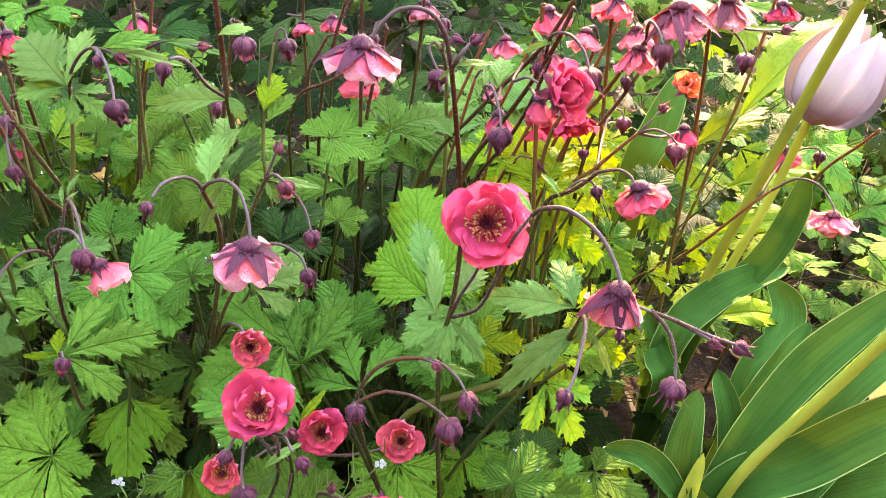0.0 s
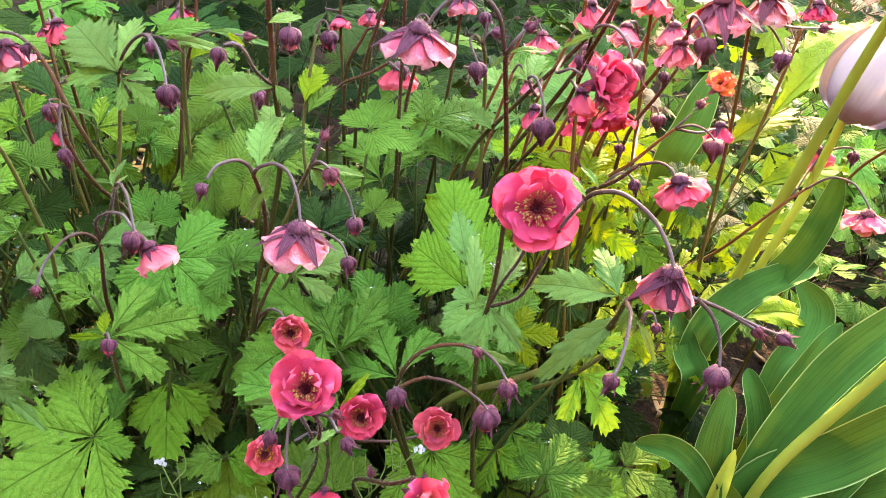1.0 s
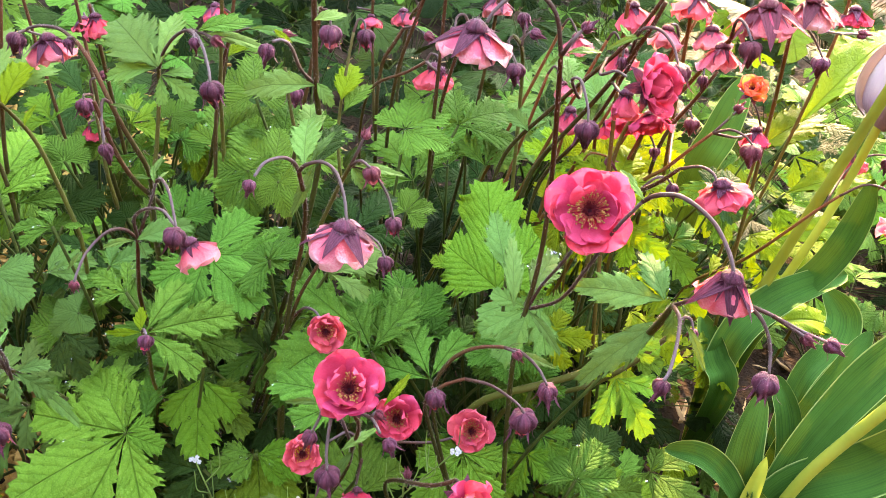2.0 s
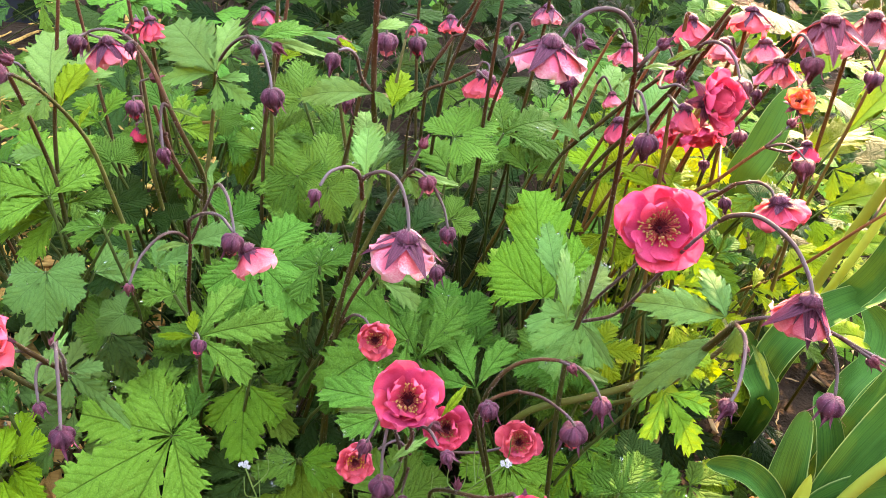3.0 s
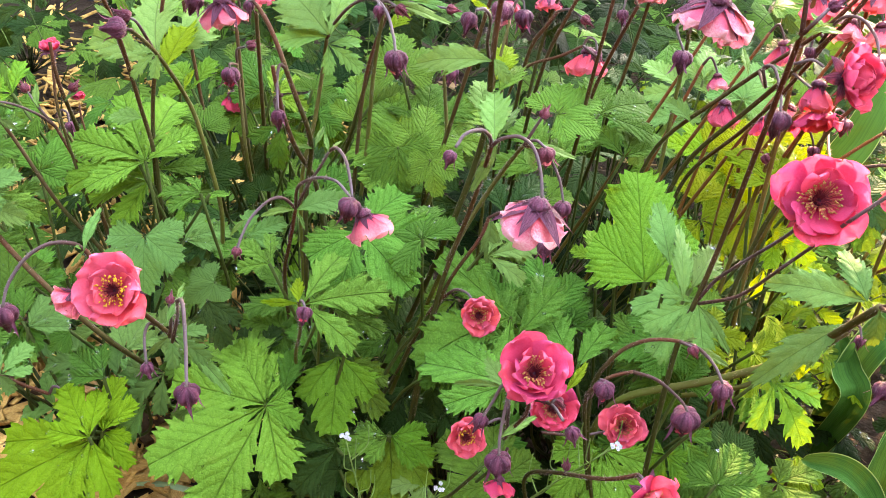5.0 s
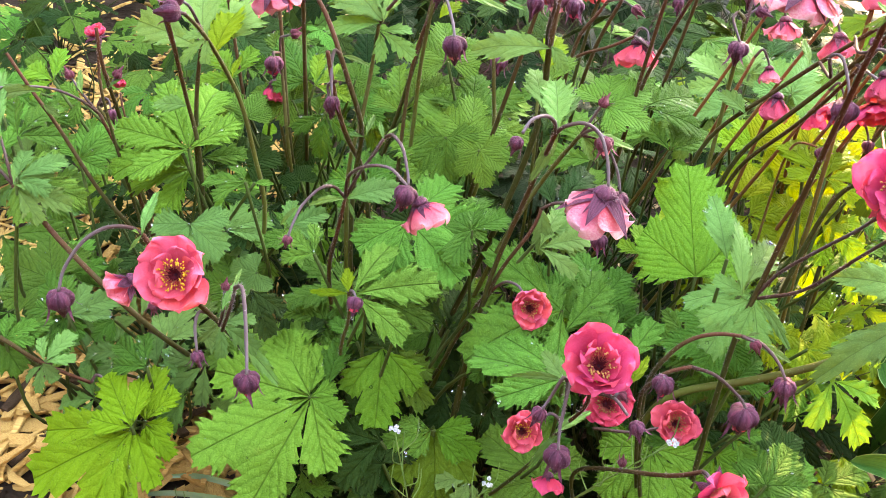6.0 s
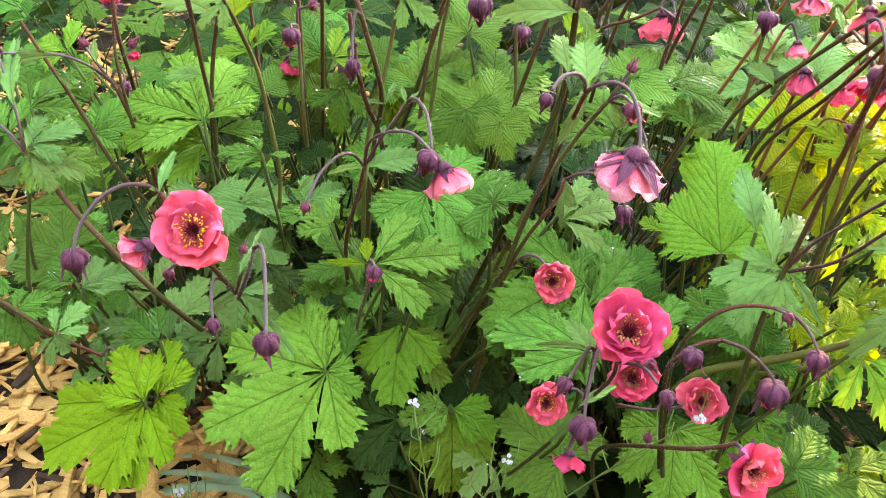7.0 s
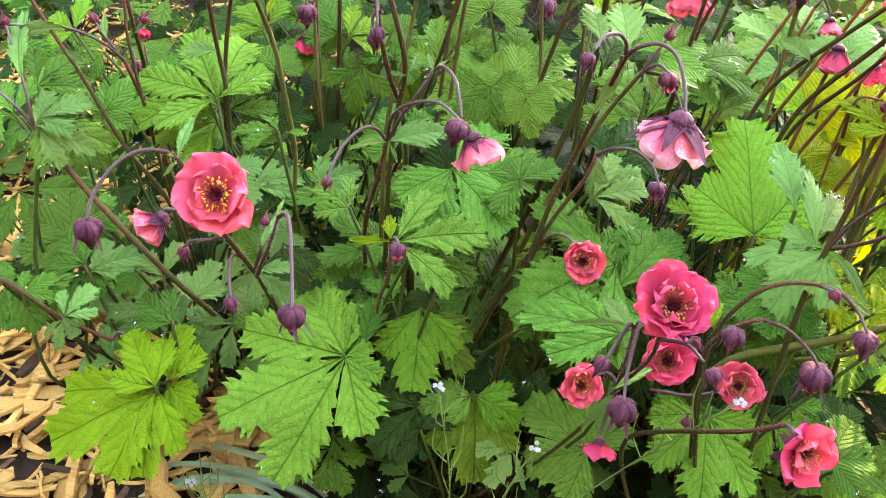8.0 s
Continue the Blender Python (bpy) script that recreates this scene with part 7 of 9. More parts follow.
leaf(c, (-0.0614, 0.4196, 0.2401), (-0.0965, 0.4518, 0.2597), (-0.04, -0.55, 0.84), "wide", "g", 1.20, foot)
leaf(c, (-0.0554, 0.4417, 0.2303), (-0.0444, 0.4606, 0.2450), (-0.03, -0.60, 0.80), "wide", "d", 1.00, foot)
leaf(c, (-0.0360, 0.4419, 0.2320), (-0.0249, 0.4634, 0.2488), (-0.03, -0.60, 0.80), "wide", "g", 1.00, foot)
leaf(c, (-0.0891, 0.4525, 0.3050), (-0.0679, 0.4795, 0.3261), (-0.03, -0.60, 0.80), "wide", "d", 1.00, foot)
foot = (-0.340, 0.500, ground_z(-0.340, 0.500))
c = thing("geum_leaf_clump", foot, "clump of toothed bright green geum leaves growing from soil", "plant", "geum leaf clumps")
leaf(c, (-0.3348, 0.4785, 0.2950), (-0.3795, 0.5325, 0.3219), (-0.02, -0.46, 0.89), "palm", "p", 0.85, foot)
leaf(c, (-0.3450, 0.4862, 0.2935), (-0.4062, 0.5041, 0.2977), (-0.04, -0.35, 0.93), "wide", "y", 1.00, foot)
leaf(c, (-0.3401, 0.4919, 0.2720), (-0.3856, 0.4772, 0.2645), (-0.04, -0.35, 0.93), "wide", "y", 1.20, foot)
leaf(c, (-0.3365, 0.5023, 0.2761), (-0.3233, 0.5320, 0.2985), (0.01, -0.60, 0.80), "wide", "g", 1.00, foot)
leaf(c, (-0.2858, 0.4487, 0.2934), (-0.3172, 0.4556, 0.2947), (-0.04, -0.35, 0.93), "three", "g", 1.00, foot)
leaf(c, (-0.2809, 0.4521, 0.2919), (-0.2687, 0.4551, 0.2941), (0.01, -0.60, 0.80), "spear", "g", 1.00, foot)
leaf(c, (-0.4140, 0.4380, 0.2040), (-0.4122, 0.4655, 0.2249), (0.01, -0.60, 0.80), "wide", "g", 1.00, foot)
leaf(c, (-0.3780, 0.4273, 0.1417), (-0.4045, 0.4397, 0.1514), (0.01, -0.60, 0.80), "three", "g", 1.00, foot)
leaf(c, (-0.3879, 0.4249, 0.1349), (-0.4121, 0.4268, 0.1366), (0.01, -0.60, 0.80), "three", "s", 1.00, foot)
leaf(c, (-0.3406, 0.4114, 0.1535), (-0.3541, 0.4356, 0.1720), (0.01, -0.60, 0.80), "wide", "s", 1.00, foot)
leaf(c, (-0.3332, 0.4118, 0.1480), (-0.3221, 0.4263, 0.1589), (0.01, -0.60, 0.80), "wide", "s", 1.00, foot)
leaf(c, (-0.4452, 0.5457, 0.2874), (-0.4690, 0.5361, 0.2803), (0.01, -0.60, 0.80), "wide", "g", 1.00, foot)
leaf(c, (-0.4772, 0.5443, 0.2651), (-0.4670, 0.5717, 0.2858), (0.01, -0.60, 0.80), "wide", "g", 1.00, foot)
leaf(c, (-0.4514, 0.5640, 0.2385), (-0.4279, 0.5510, 0.2284), (0.01, -0.60, 0.80), "round", "g", 1.00, foot)
leaf(c, (-0.4620, 0.5079, 0.2298), (-0.4290, 0.5036, 0.2262), (0.01, -0.60, 0.80), "wide", "g", 1.00, foot)
leaf(c, (-0.4666, 0.4936, 0.2778), (-0.4493, 0.5227, 0.2998), (0.01, -0.60, 0.80), "wide", "g", 1.00, foot)
leaf(c, (-0.5059, 0.5354, 0.2890), (-0.4875, 0.5570, 0.3052), (0.01, -0.60, 0.80), "wide", "g", 1.00, foot)
leaf(c, (-0.4649, 0.5461, 0.2993), (-0.4976, 0.5574, 0.3083), (0.01, -0.60, 0.80), "wide", "y", 1.00, foot)
leaf(c, (-0.4855, 0.4897, 0.2558), (-0.5162, 0.5122, 0.2732), (0.01, -0.60, 0.80), "wide", "g", 1.00, foot)
leaf(c, (-0.4357, 0.5151, 0.2540), (-0.4187, 0.5462, 0.2747), (-0.00, -0.55, 0.83), "palm", "g", 0.80, foot)
leaf(c, (-0.2669, 0.4789, 0.2443), (-0.2460, 0.4957, 0.2569), (0.01, -0.60, 0.80), "wide", "s", 1.00, foot)
leaf(c, (-0.3100, 0.4721, 0.2388), (-0.2840, 0.4893, 0.2515), (0.01, -0.60, 0.80), "leaflet", "s", 1.00, foot)
leaf(c, (-0.3102, 0.4144, 0.2786), (-0.3037, 0.3856, 0.2571), (-0.01, -0.60, 0.80), "round", "s", 1.00, foot)
leaf(c, (-0.3281, 0.5057, 0.2483), (-0.3082, 0.5209, 0.2606), (-0.03, -0.60, 0.80), "wide", "g", 1.00, foot)
leaf(c, (-0.2804, 0.4484, 0.2238), (-0.2999, 0.4373, 0.2147), (-0.03, -0.60, 0.80), "round", "s", 1.00, foot)
leaf(c, (-0.2963, 0.4516, 0.2047), (-0.3124, 0.4733, 0.2205), (-0.03, -0.60, 0.80), "round", "g", 1.00, foot)
foot = (0.100, 0.500, ground_z(0.100, 0.500))
c = thing("geum_leaf_clump", foot, "clump of toothed bright green geum leaves growing from soil", "plant", "geum leaf clumps")
leaf(c, (0.1029, 0.4215, 0.1169), (0.0830, 0.4414, 0.1265), (-0.02, -0.46, 0.89), "round", "y", 1.00, foot)
leaf(c, (0.1047, 0.4208, 0.1135), (0.1293, 0.4488, 0.1345), (0.01, -0.60, 0.80), "wide", "g", 1.00, foot)
leaf(c, (0.0942, 0.4097, 0.1092), (0.1363, 0.4228, 0.1187), (0.01, -0.60, 0.80), "round", "y", 1.00, foot)
# Lime leaves: the sun's glow through them is partly put into colour.
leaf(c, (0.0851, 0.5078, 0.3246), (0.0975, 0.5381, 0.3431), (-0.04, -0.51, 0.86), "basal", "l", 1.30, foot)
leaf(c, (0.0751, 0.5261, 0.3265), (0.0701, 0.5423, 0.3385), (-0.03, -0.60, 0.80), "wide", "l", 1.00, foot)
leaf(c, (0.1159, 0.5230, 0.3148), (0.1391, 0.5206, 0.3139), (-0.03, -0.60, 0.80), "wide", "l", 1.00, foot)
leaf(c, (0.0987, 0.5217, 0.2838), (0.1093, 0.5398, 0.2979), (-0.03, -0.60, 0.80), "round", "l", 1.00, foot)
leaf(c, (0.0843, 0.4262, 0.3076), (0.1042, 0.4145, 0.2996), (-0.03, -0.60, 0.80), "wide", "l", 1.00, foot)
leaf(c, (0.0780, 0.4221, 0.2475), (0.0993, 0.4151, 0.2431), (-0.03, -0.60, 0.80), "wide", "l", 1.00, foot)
leaf(c, (0.0868, 0.4167, 0.1585), (0.0801, 0.4376, 0.1740), (-0.03, -0.60, 0.80), "round", "d", 1.00, foot)
foot = (-0.290, 0.640, ground_z(-0.290, 0.640))
c = thing("geum_leaf_clump", foot, "clump of toothed bright green geum leaves growing from soil", "plant", "geum leaf clumps")
leaf(c, (-0.2542, 0.5330, 0.3090), (-0.2552, 0.5137, 0.2847), (0.05, -0.78, 0.62), "wide", "g", 1.10, foot)
leaf(c, (-0.3425, 0.5648, 0.3097), (-0.3346, 0.5723, 0.3153), (0.01, -0.60, 0.80), "wide", "g", 1.00, foot)
leaf(c, (-0.2874, 0.5627, 0.3023), (-0.3172, 0.5711, 0.3089), (0.01, -0.60, 0.80), "round", "g", 1.00, foot)
leaf(c, (-0.2388, 0.5580, 0.3272), (-0.2291, 0.5730, 0.3371), (-0.00, -0.55, 0.83), "round", "g", 1.10, foot)
leaf(c, (-0.2396, 0.5865, 0.3128), (-0.2212, 0.5516, 0.2862), (0.01, -0.60, 0.80), "wide", "g", 1.00, foot)
leaf(c, (-0.2789, 0.5688, 0.2635), (-0.2959, 0.5538, 0.2523), (0.01, -0.60, 0.80), "round", "d", 1.00, foot)
leaf(c, (-0.2724, 0.5316, 0.2521), (-0.2855, 0.5419, 0.2600), (0.01, -0.60, 0.80), "round", "d", 1.00, foot)
leaf(c, (-0.3089, 0.5963, 0.3229), (-0.2940, 0.6184, 0.3396), (0.01, -0.60, 0.80), "wide", "g", 1.00, foot)
leaf(c, (-0.5458, 0.6167, 0.2570), (-0.5532, 0.5979, 0.2428), (0.01, -0.60, 0.80), "round", "g", 1.00, foot)
leaf(c, (-0.2675, 0.5520, 0.3214), (-0.2427, 0.5709, 0.3354), (0.01, -0.60, 0.80), "wide", "y", 1.00, foot)
leaf(c, (-0.2783, 0.5683, 0.3170), (-0.3026, 0.5961, 0.3384), (0.01, -0.60, 0.80), "palm", "g", 1.00, foot)
leaf(c, (-0.3321, 0.5632, 0.3137), (-0.3564, 0.5855, 0.3308), (0.01, -0.60, 0.80), "wide", "y", 1.00, foot)
leaf(c, (-0.2013, 0.5469, 0.3109), (-0.1840, 0.5790, 0.3351), (0.01, -0.60, 0.80), "palm", "g", 1.00, foot)
leaf(c, (-0.1948, 0.5511, 0.3234), (-0.1708, 0.5703, 0.3388), (-0.03, -0.60, 0.80), "wide", "g", 1.00, foot)
leaf(c, (-0.2376, 0.5694, 0.3029), (-0.2266, 0.5983, 0.3180), (-0.04, -0.45, 0.89), "round", "g", 1.00, foot)
leaf(c, (-0.2693, 0.5686, 0.2899), (-0.2932, 0.5777, 0.2958), (-0.03, -0.60, 0.80), "wide", "g", 1.00, foot)
leaf(c, (-0.3139, 0.5349, 0.2955), (-0.3328, 0.5528, 0.3083), (-0.03, -0.60, 0.80), "round", "g", 1.00, foot)
leaf(c, (-0.3134, 0.5247, 0.2636), (-0.3060, 0.5493, 0.2825), (-0.03, -0.60, 0.80), "round", "d", 1.00, foot)
foot = (-0.080, 0.660, ground_z(-0.080, 0.660))
c = thing("geum_leaf_clump", foot, "clump of toothed bright green geum leaves growing from soil", "plant", "geum leaf clumps")
leaf(c, (-0.1532, 0.5281, 0.3209), (-0.1486, 0.5701, 0.3461), (-0.01, -0.51, 0.86), "fan", "g", 1.00, foot)
leaf(c, (-0.1483, 0.5309, 0.3156), (-0.1172, 0.5616, 0.3385), (0.01, -0.60, 0.80), "wide", "g", 1.00, foot)
leaf(c, (-0.0259, 0.5914, 0.3228), (0.0102, 0.6208, 0.3387), (-0.02, -0.46, 0.89), "wide", "g", 1.20, foot)
leaf(c, (-0.0186, 0.6144, 0.3156), (-0.0372, 0.6313, 0.3286), (0.01, -0.60, 0.80), "wide", "g", 1.00, foot)
leaf(c, (-0.0574, 0.5486, 0.2945), (-0.0866, 0.5891, 0.3239), (-0.03, -0.60, 0.80), "wide", "g", 1.00, foot)
leaf(c, (-0.0602, 0.5226, 0.2818), (-0.0551, 0.5407, 0.2957), (-0.03, -0.60, 0.80), "crisp", "g", 1.00, foot)
leaf(c, (-0.0320, 0.5764, 0.2940), (-0.0485, 0.5988, 0.3103), (-0.03, -0.60, 0.80), "wide", "g", 1.00, foot)
leaf(c, (0.0013, 0.6438, 0.2994), (-0.0323, 0.6784, 0.3124), (-0.04, -0.39, 0.92), "round", "g", 1.00, foot)
leaf(c, (-0.0030, 0.5757, 0.2975), (0.0061, 0.6087, 0.3228), (-0.03, -0.60, 0.80), "wide", "g", 1.00, foot)
leaf(c, (-0.1725, 0.5451, 0.3551), (-0.1775, 0.5726, 0.3757), (-0.03, -0.60, 0.80), "round", "g", 1.00, foot)
foot = (0.170, 0.660, ground_z(0.170, 0.660))
c = thing("geum_leaf_clump", foot, "clump of toothed bright green geum leaves growing from soil", "plant", "geum leaf clumps")
leaf(c, (0.1789, 0.5778, 0.2894), (0.2113, 0.5745, 0.2892), (-0.04, -0.45, 0.89), "round", "d", 1.10, foot)
leaf(c, (0.1928, 0.6079, 0.2853), (0.1940, 0.5686, 0.2557), (-0.03, -0.60, 0.80), "wide", "g", 1.00, foot)
leaf(c, (0.1427, 0.5359, 0.2675), (0.1609, 0.5485, 0.2778), (-0.03, -0.60, 0.80), "wide", "g", 1.00, foot)
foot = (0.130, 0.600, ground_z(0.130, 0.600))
c = thing("geum_leaf_clump", foot, "clump of broad toothed leaves among the stalks, coloured gold as if sunlit", "plant", "geum leaf clumps")
# Leaves behind the stalks, yellowed to look struck by the sun.
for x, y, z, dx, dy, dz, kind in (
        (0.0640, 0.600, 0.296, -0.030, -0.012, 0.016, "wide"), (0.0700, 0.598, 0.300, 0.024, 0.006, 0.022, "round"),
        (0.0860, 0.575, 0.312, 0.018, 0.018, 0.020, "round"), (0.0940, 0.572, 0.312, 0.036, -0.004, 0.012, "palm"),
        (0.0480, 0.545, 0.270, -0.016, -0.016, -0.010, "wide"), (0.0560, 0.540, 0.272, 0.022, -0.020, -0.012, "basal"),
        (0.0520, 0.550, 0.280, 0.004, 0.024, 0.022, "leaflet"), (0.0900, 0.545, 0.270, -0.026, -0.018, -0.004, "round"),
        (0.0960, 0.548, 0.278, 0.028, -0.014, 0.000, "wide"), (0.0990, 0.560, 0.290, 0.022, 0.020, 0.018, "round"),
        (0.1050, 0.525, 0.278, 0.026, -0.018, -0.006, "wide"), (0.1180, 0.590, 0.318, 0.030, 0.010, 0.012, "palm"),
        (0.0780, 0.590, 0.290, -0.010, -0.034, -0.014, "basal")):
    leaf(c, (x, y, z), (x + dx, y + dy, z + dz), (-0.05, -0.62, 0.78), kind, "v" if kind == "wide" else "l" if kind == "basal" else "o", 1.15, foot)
foot = (0.060, 0.700, ground_z(0.060, 0.700))
c = thing("geum_leaf_clump", foot, "clump of toothed blue-green leaves behind the leaning stalks", "plant", "geum leaf clumps")
for x, y, z, dx, dy, dz in (
        (0.0450, 0.660, 0.325, -0.030, 0.016, 0.018), (0.0600, 0.660, 0.335, 0.006, 0.026, 0.024), (0.0720, 0.650, 0.325, 0.034, 0.008, 0.014),
        (0.0900, 0.640, 0.330, 0.018, 0.024, 0.022), (0.0350, 0.640, 0.305, 0.024, -0.020, -0.008), (0.0500, 0.640, 0.312, -0.034, -0.012, 0.000),
        (0.0850, 0.650, 0.315, 0.032, -0.018, 0.000), (0.0200, 0.630, 0.300, -0.010, -0.030, -0.014)):
    leaf(c, (x, y, z), (x + dx, y + dy, z + dz), (-0.05, -0.55, 0.83), "wide" if x < 0.07 else "round", "s", 1.15, foot)
foot = (-0.160, 0.400, ground_z(-0.160, 0.400))
c = thing("geum_leaf_clump", foot, "clump of toothed bright green geum leaves growing from soil", "plant", "geum leaf clumps")
leaf(c, (-0.2203, 0.3618, 0.2008), (-0.1966, 0.3612, 0.1944), (0.20, -0.55, 0.81), "leaflet", "p", 1.20, foot)
leaf(c, (-0.1443, 0.3832, 0.1710), (-0.1357, 0.3418, 0.1363), (0.02, -0.64, 0.77), "leaflet", "y", 1.00, foot)
leaf(c, (-0.1450, 0.3768, 0.1743), (-0.1736, 0.3662, 0.1661), (0.02, -0.64, 0.77), "leaflet", "g", 0.90, foot)
leaf(c, (-0.1426, 0.3775, 0.1742), (-0.1099, 0.3730, 0.1697), (0.02, -0.64, 0.77), "leaflet", "y", 0.90, foot)
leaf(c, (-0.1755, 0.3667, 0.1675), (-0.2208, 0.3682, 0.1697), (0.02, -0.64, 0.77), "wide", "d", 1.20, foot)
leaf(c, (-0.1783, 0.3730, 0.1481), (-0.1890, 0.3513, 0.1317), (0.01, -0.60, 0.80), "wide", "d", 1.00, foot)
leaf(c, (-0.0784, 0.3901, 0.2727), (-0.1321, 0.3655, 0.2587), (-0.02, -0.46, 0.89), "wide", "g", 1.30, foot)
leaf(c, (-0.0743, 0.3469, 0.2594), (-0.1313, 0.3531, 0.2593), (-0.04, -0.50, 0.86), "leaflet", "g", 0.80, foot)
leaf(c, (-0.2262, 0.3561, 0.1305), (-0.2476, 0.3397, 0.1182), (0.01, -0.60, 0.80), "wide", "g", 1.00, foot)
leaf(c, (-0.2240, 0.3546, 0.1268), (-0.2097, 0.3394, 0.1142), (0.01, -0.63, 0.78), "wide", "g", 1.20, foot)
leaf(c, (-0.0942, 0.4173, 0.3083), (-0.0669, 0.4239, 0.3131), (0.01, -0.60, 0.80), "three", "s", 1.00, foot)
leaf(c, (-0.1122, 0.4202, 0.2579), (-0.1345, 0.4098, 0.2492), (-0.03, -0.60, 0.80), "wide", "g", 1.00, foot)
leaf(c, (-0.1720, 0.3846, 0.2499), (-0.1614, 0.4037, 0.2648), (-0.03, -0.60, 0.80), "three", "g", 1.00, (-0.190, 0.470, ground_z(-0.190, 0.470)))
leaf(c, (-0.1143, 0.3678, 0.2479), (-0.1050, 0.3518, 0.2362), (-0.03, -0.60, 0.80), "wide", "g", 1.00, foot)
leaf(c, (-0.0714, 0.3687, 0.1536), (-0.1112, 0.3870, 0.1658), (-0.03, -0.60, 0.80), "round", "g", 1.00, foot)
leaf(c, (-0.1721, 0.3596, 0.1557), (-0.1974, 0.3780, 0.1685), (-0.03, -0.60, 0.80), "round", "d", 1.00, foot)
foot = (0.030, 0.400, ground_z(0.030, 0.400))
c = thing("geum_leaf_clump", foot, "clump of toothed bright green geum leaves growing from soil", "plant", "geum leaf clumps")
leaf(c, (-0.0079, 0.3802, 0.1864), (-0.0096, 0.3403, 0.1561), (0.01, -0.60, 0.80), "palm", "p", 1.00, foot)
leaf(c, (0.0006, 0.3900, 0.1720), (-0.0345, 0.3663, 0.1543), (0.01, -0.60, 0.80), "wide", "y", 1.00, foot)
leaf(c, (0.0011, 0.3882, 0.1692), (0.0289, 0.3734, 0.1576), (0.01, -0.60, 0.80), "wide", "y", 1.00, foot)
leaf(c, (0.0331, 0.3971, 0.2352), (0.0506, 0.4121, 0.2472), (-0.03, -0.60, 0.80), "wide", "g", 1.00, foot)
leaf(c, (0.0461, 0.4061, 0.1820), (0.0654, 0.3917, 0.1719), (-0.03, -0.60, 0.80), "wide", "g", 1.00, foot)
leaf(c, (0.0692, 0.3822, 0.1669), (0.0860, 0.4098, 0.1793), (-0.04, -0.39, 0.92), "round", "g", 1.00, foot)
leaf(c, (0.0770, 0.3843, 0.1559), (0.1181, 0.3877, 0.1601), (-0.03, -0.60, 0.80), "wide", "g", 1.00, foot)
leaf(c, (0.0356, 0.3931, 0.1771), (0.0272, 0.3712, 0.1603), (-0.03, -0.60, 0.80), "basal", "y", 1.00, foot)
leaf(c, (0.0841, 0.3820, 0.2819), (0.1050, 0.3850, 0.2850), (-0.03, -0.60, 0.80), "three", "y", 0.80, foot)
foot = (-0.380, 0.420, ground_z(-0.380, 0.420))
c = thing("geum_leaf_clump", foot, "clump of toothed bright green geum leaves growing from soil", "plant", "geum leaf clumps")
leaf(c, (-0.3309, 0.3487, 0.1626), (-0.3893, 0.3087, 0.1304), (0.02, -0.64, 0.77), "leaflet", "v", 0.95, foot)
leaf(c, (-0.3296, 0.3486, 0.1639), (-0.3274, 0.3076, 0.1305), (0.11, -0.62, 0.77), "leaflet", "v", 0.85, foot)
leaf(c, (-0.3276, 0.3430, 0.1706), (-0.3546, 0.3613, 0.1908), (0.03, -0.72, 0.69), "leaflet", "v", 1.15, foot)
leaf(c, (-0.3235, 0.3527, 0.1674), (-0.3232, 0.3777, 0.1932), (0.03, -0.72, 0.69), "leaflet", "v", 0.90, foot)
leaf(c, (-0.3263, 0.3563, 0.1613), (-0.3037, 0.3438, 0.1504), (0.02, -0.64, 0.77), "leaflet", "v", 0.90, foot)
leaf(c, (-0.4017, 0.3908, 0.3085), (-0.3823, 0.4064, 0.3201), (0.01, -0.60, 0.80), "wide", "s", 1.00, foot)
leaf(c, (-0.4071, 0.3990, 0.3041), (-0.3696, 0.3957, 0.3012), (0.01, -0.60, 0.80), "wide", "g", 1.00, foot)
leaf(c, (-0.4704, 0.4585, 0.2154), (-0.4353, 0.4333, 0.2034), (-0.02, -0.46, 0.89), "wide", "g", 1.20, foot)
leaf(c, (-0.4137, 0.4226, 0.2115), (-0.4545, 0.4299, 0.2175), (0.01, -0.60, 0.80), "round", "g", 1.00, foot)
leaf(c, (-0.4183, 0.3688, 0.2019), (-0.4063, 0.3820, 0.2118), (0.01, -0.60, 0.80), "wide", "g", 1.00, foot)
leaf(c, (-0.4307, 0.3776, 0.2017), (-0.4067, 0.3567, 0.1879), (-0.00, -0.55, 0.83), "wide", "g", 1.30, foot)
leaf(c, (-0.3849, 0.3996, 0.1302), (-0.4125, 0.3957, 0.1275), (-0.00, -0.55, 0.83), "wide", "s", 1.20, foot)
leaf(c, (-0.3577, 0.3895, 0.1173), (-0.3878, 0.4005, 0.1259), (0.01, -0.60, 0.80), "wide", "s", 1.00, foot)
leaf(c, (-0.3979, 0.4042, 0.2028), (-0.4277, 0.4217, 0.2164), (0.01, -0.60, 0.80), "leaflet", "g", 1.00, foot)
leaf(c, (-0.3944, 0.4038, 0.1994), (-0.3719, 0.4224, 0.2133), (0.01, -0.60, 0.80), "leaflet", "s", 1.00, foot)
leaf(c, (-0.4007, 0.4113, 0.1954), (-0.3995, 0.3857, 0.1760), (0.01, -0.60, 0.80), "leaflet", "g", 1.00, foot)
leaf(c, (-0.3463, 0.3748, 0.2270), (-0.3561, 0.3625, 0.2175), (-0.01, -0.60, 0.80), "leaflet", "g", 1.00, foot)
leaf(c, (-0.3240, 0.3646, 0.2018), (-0.3504, 0.3768, 0.2106), (-0.01, -0.60, 0.80), "leaflet", "g", 1.00, foot)
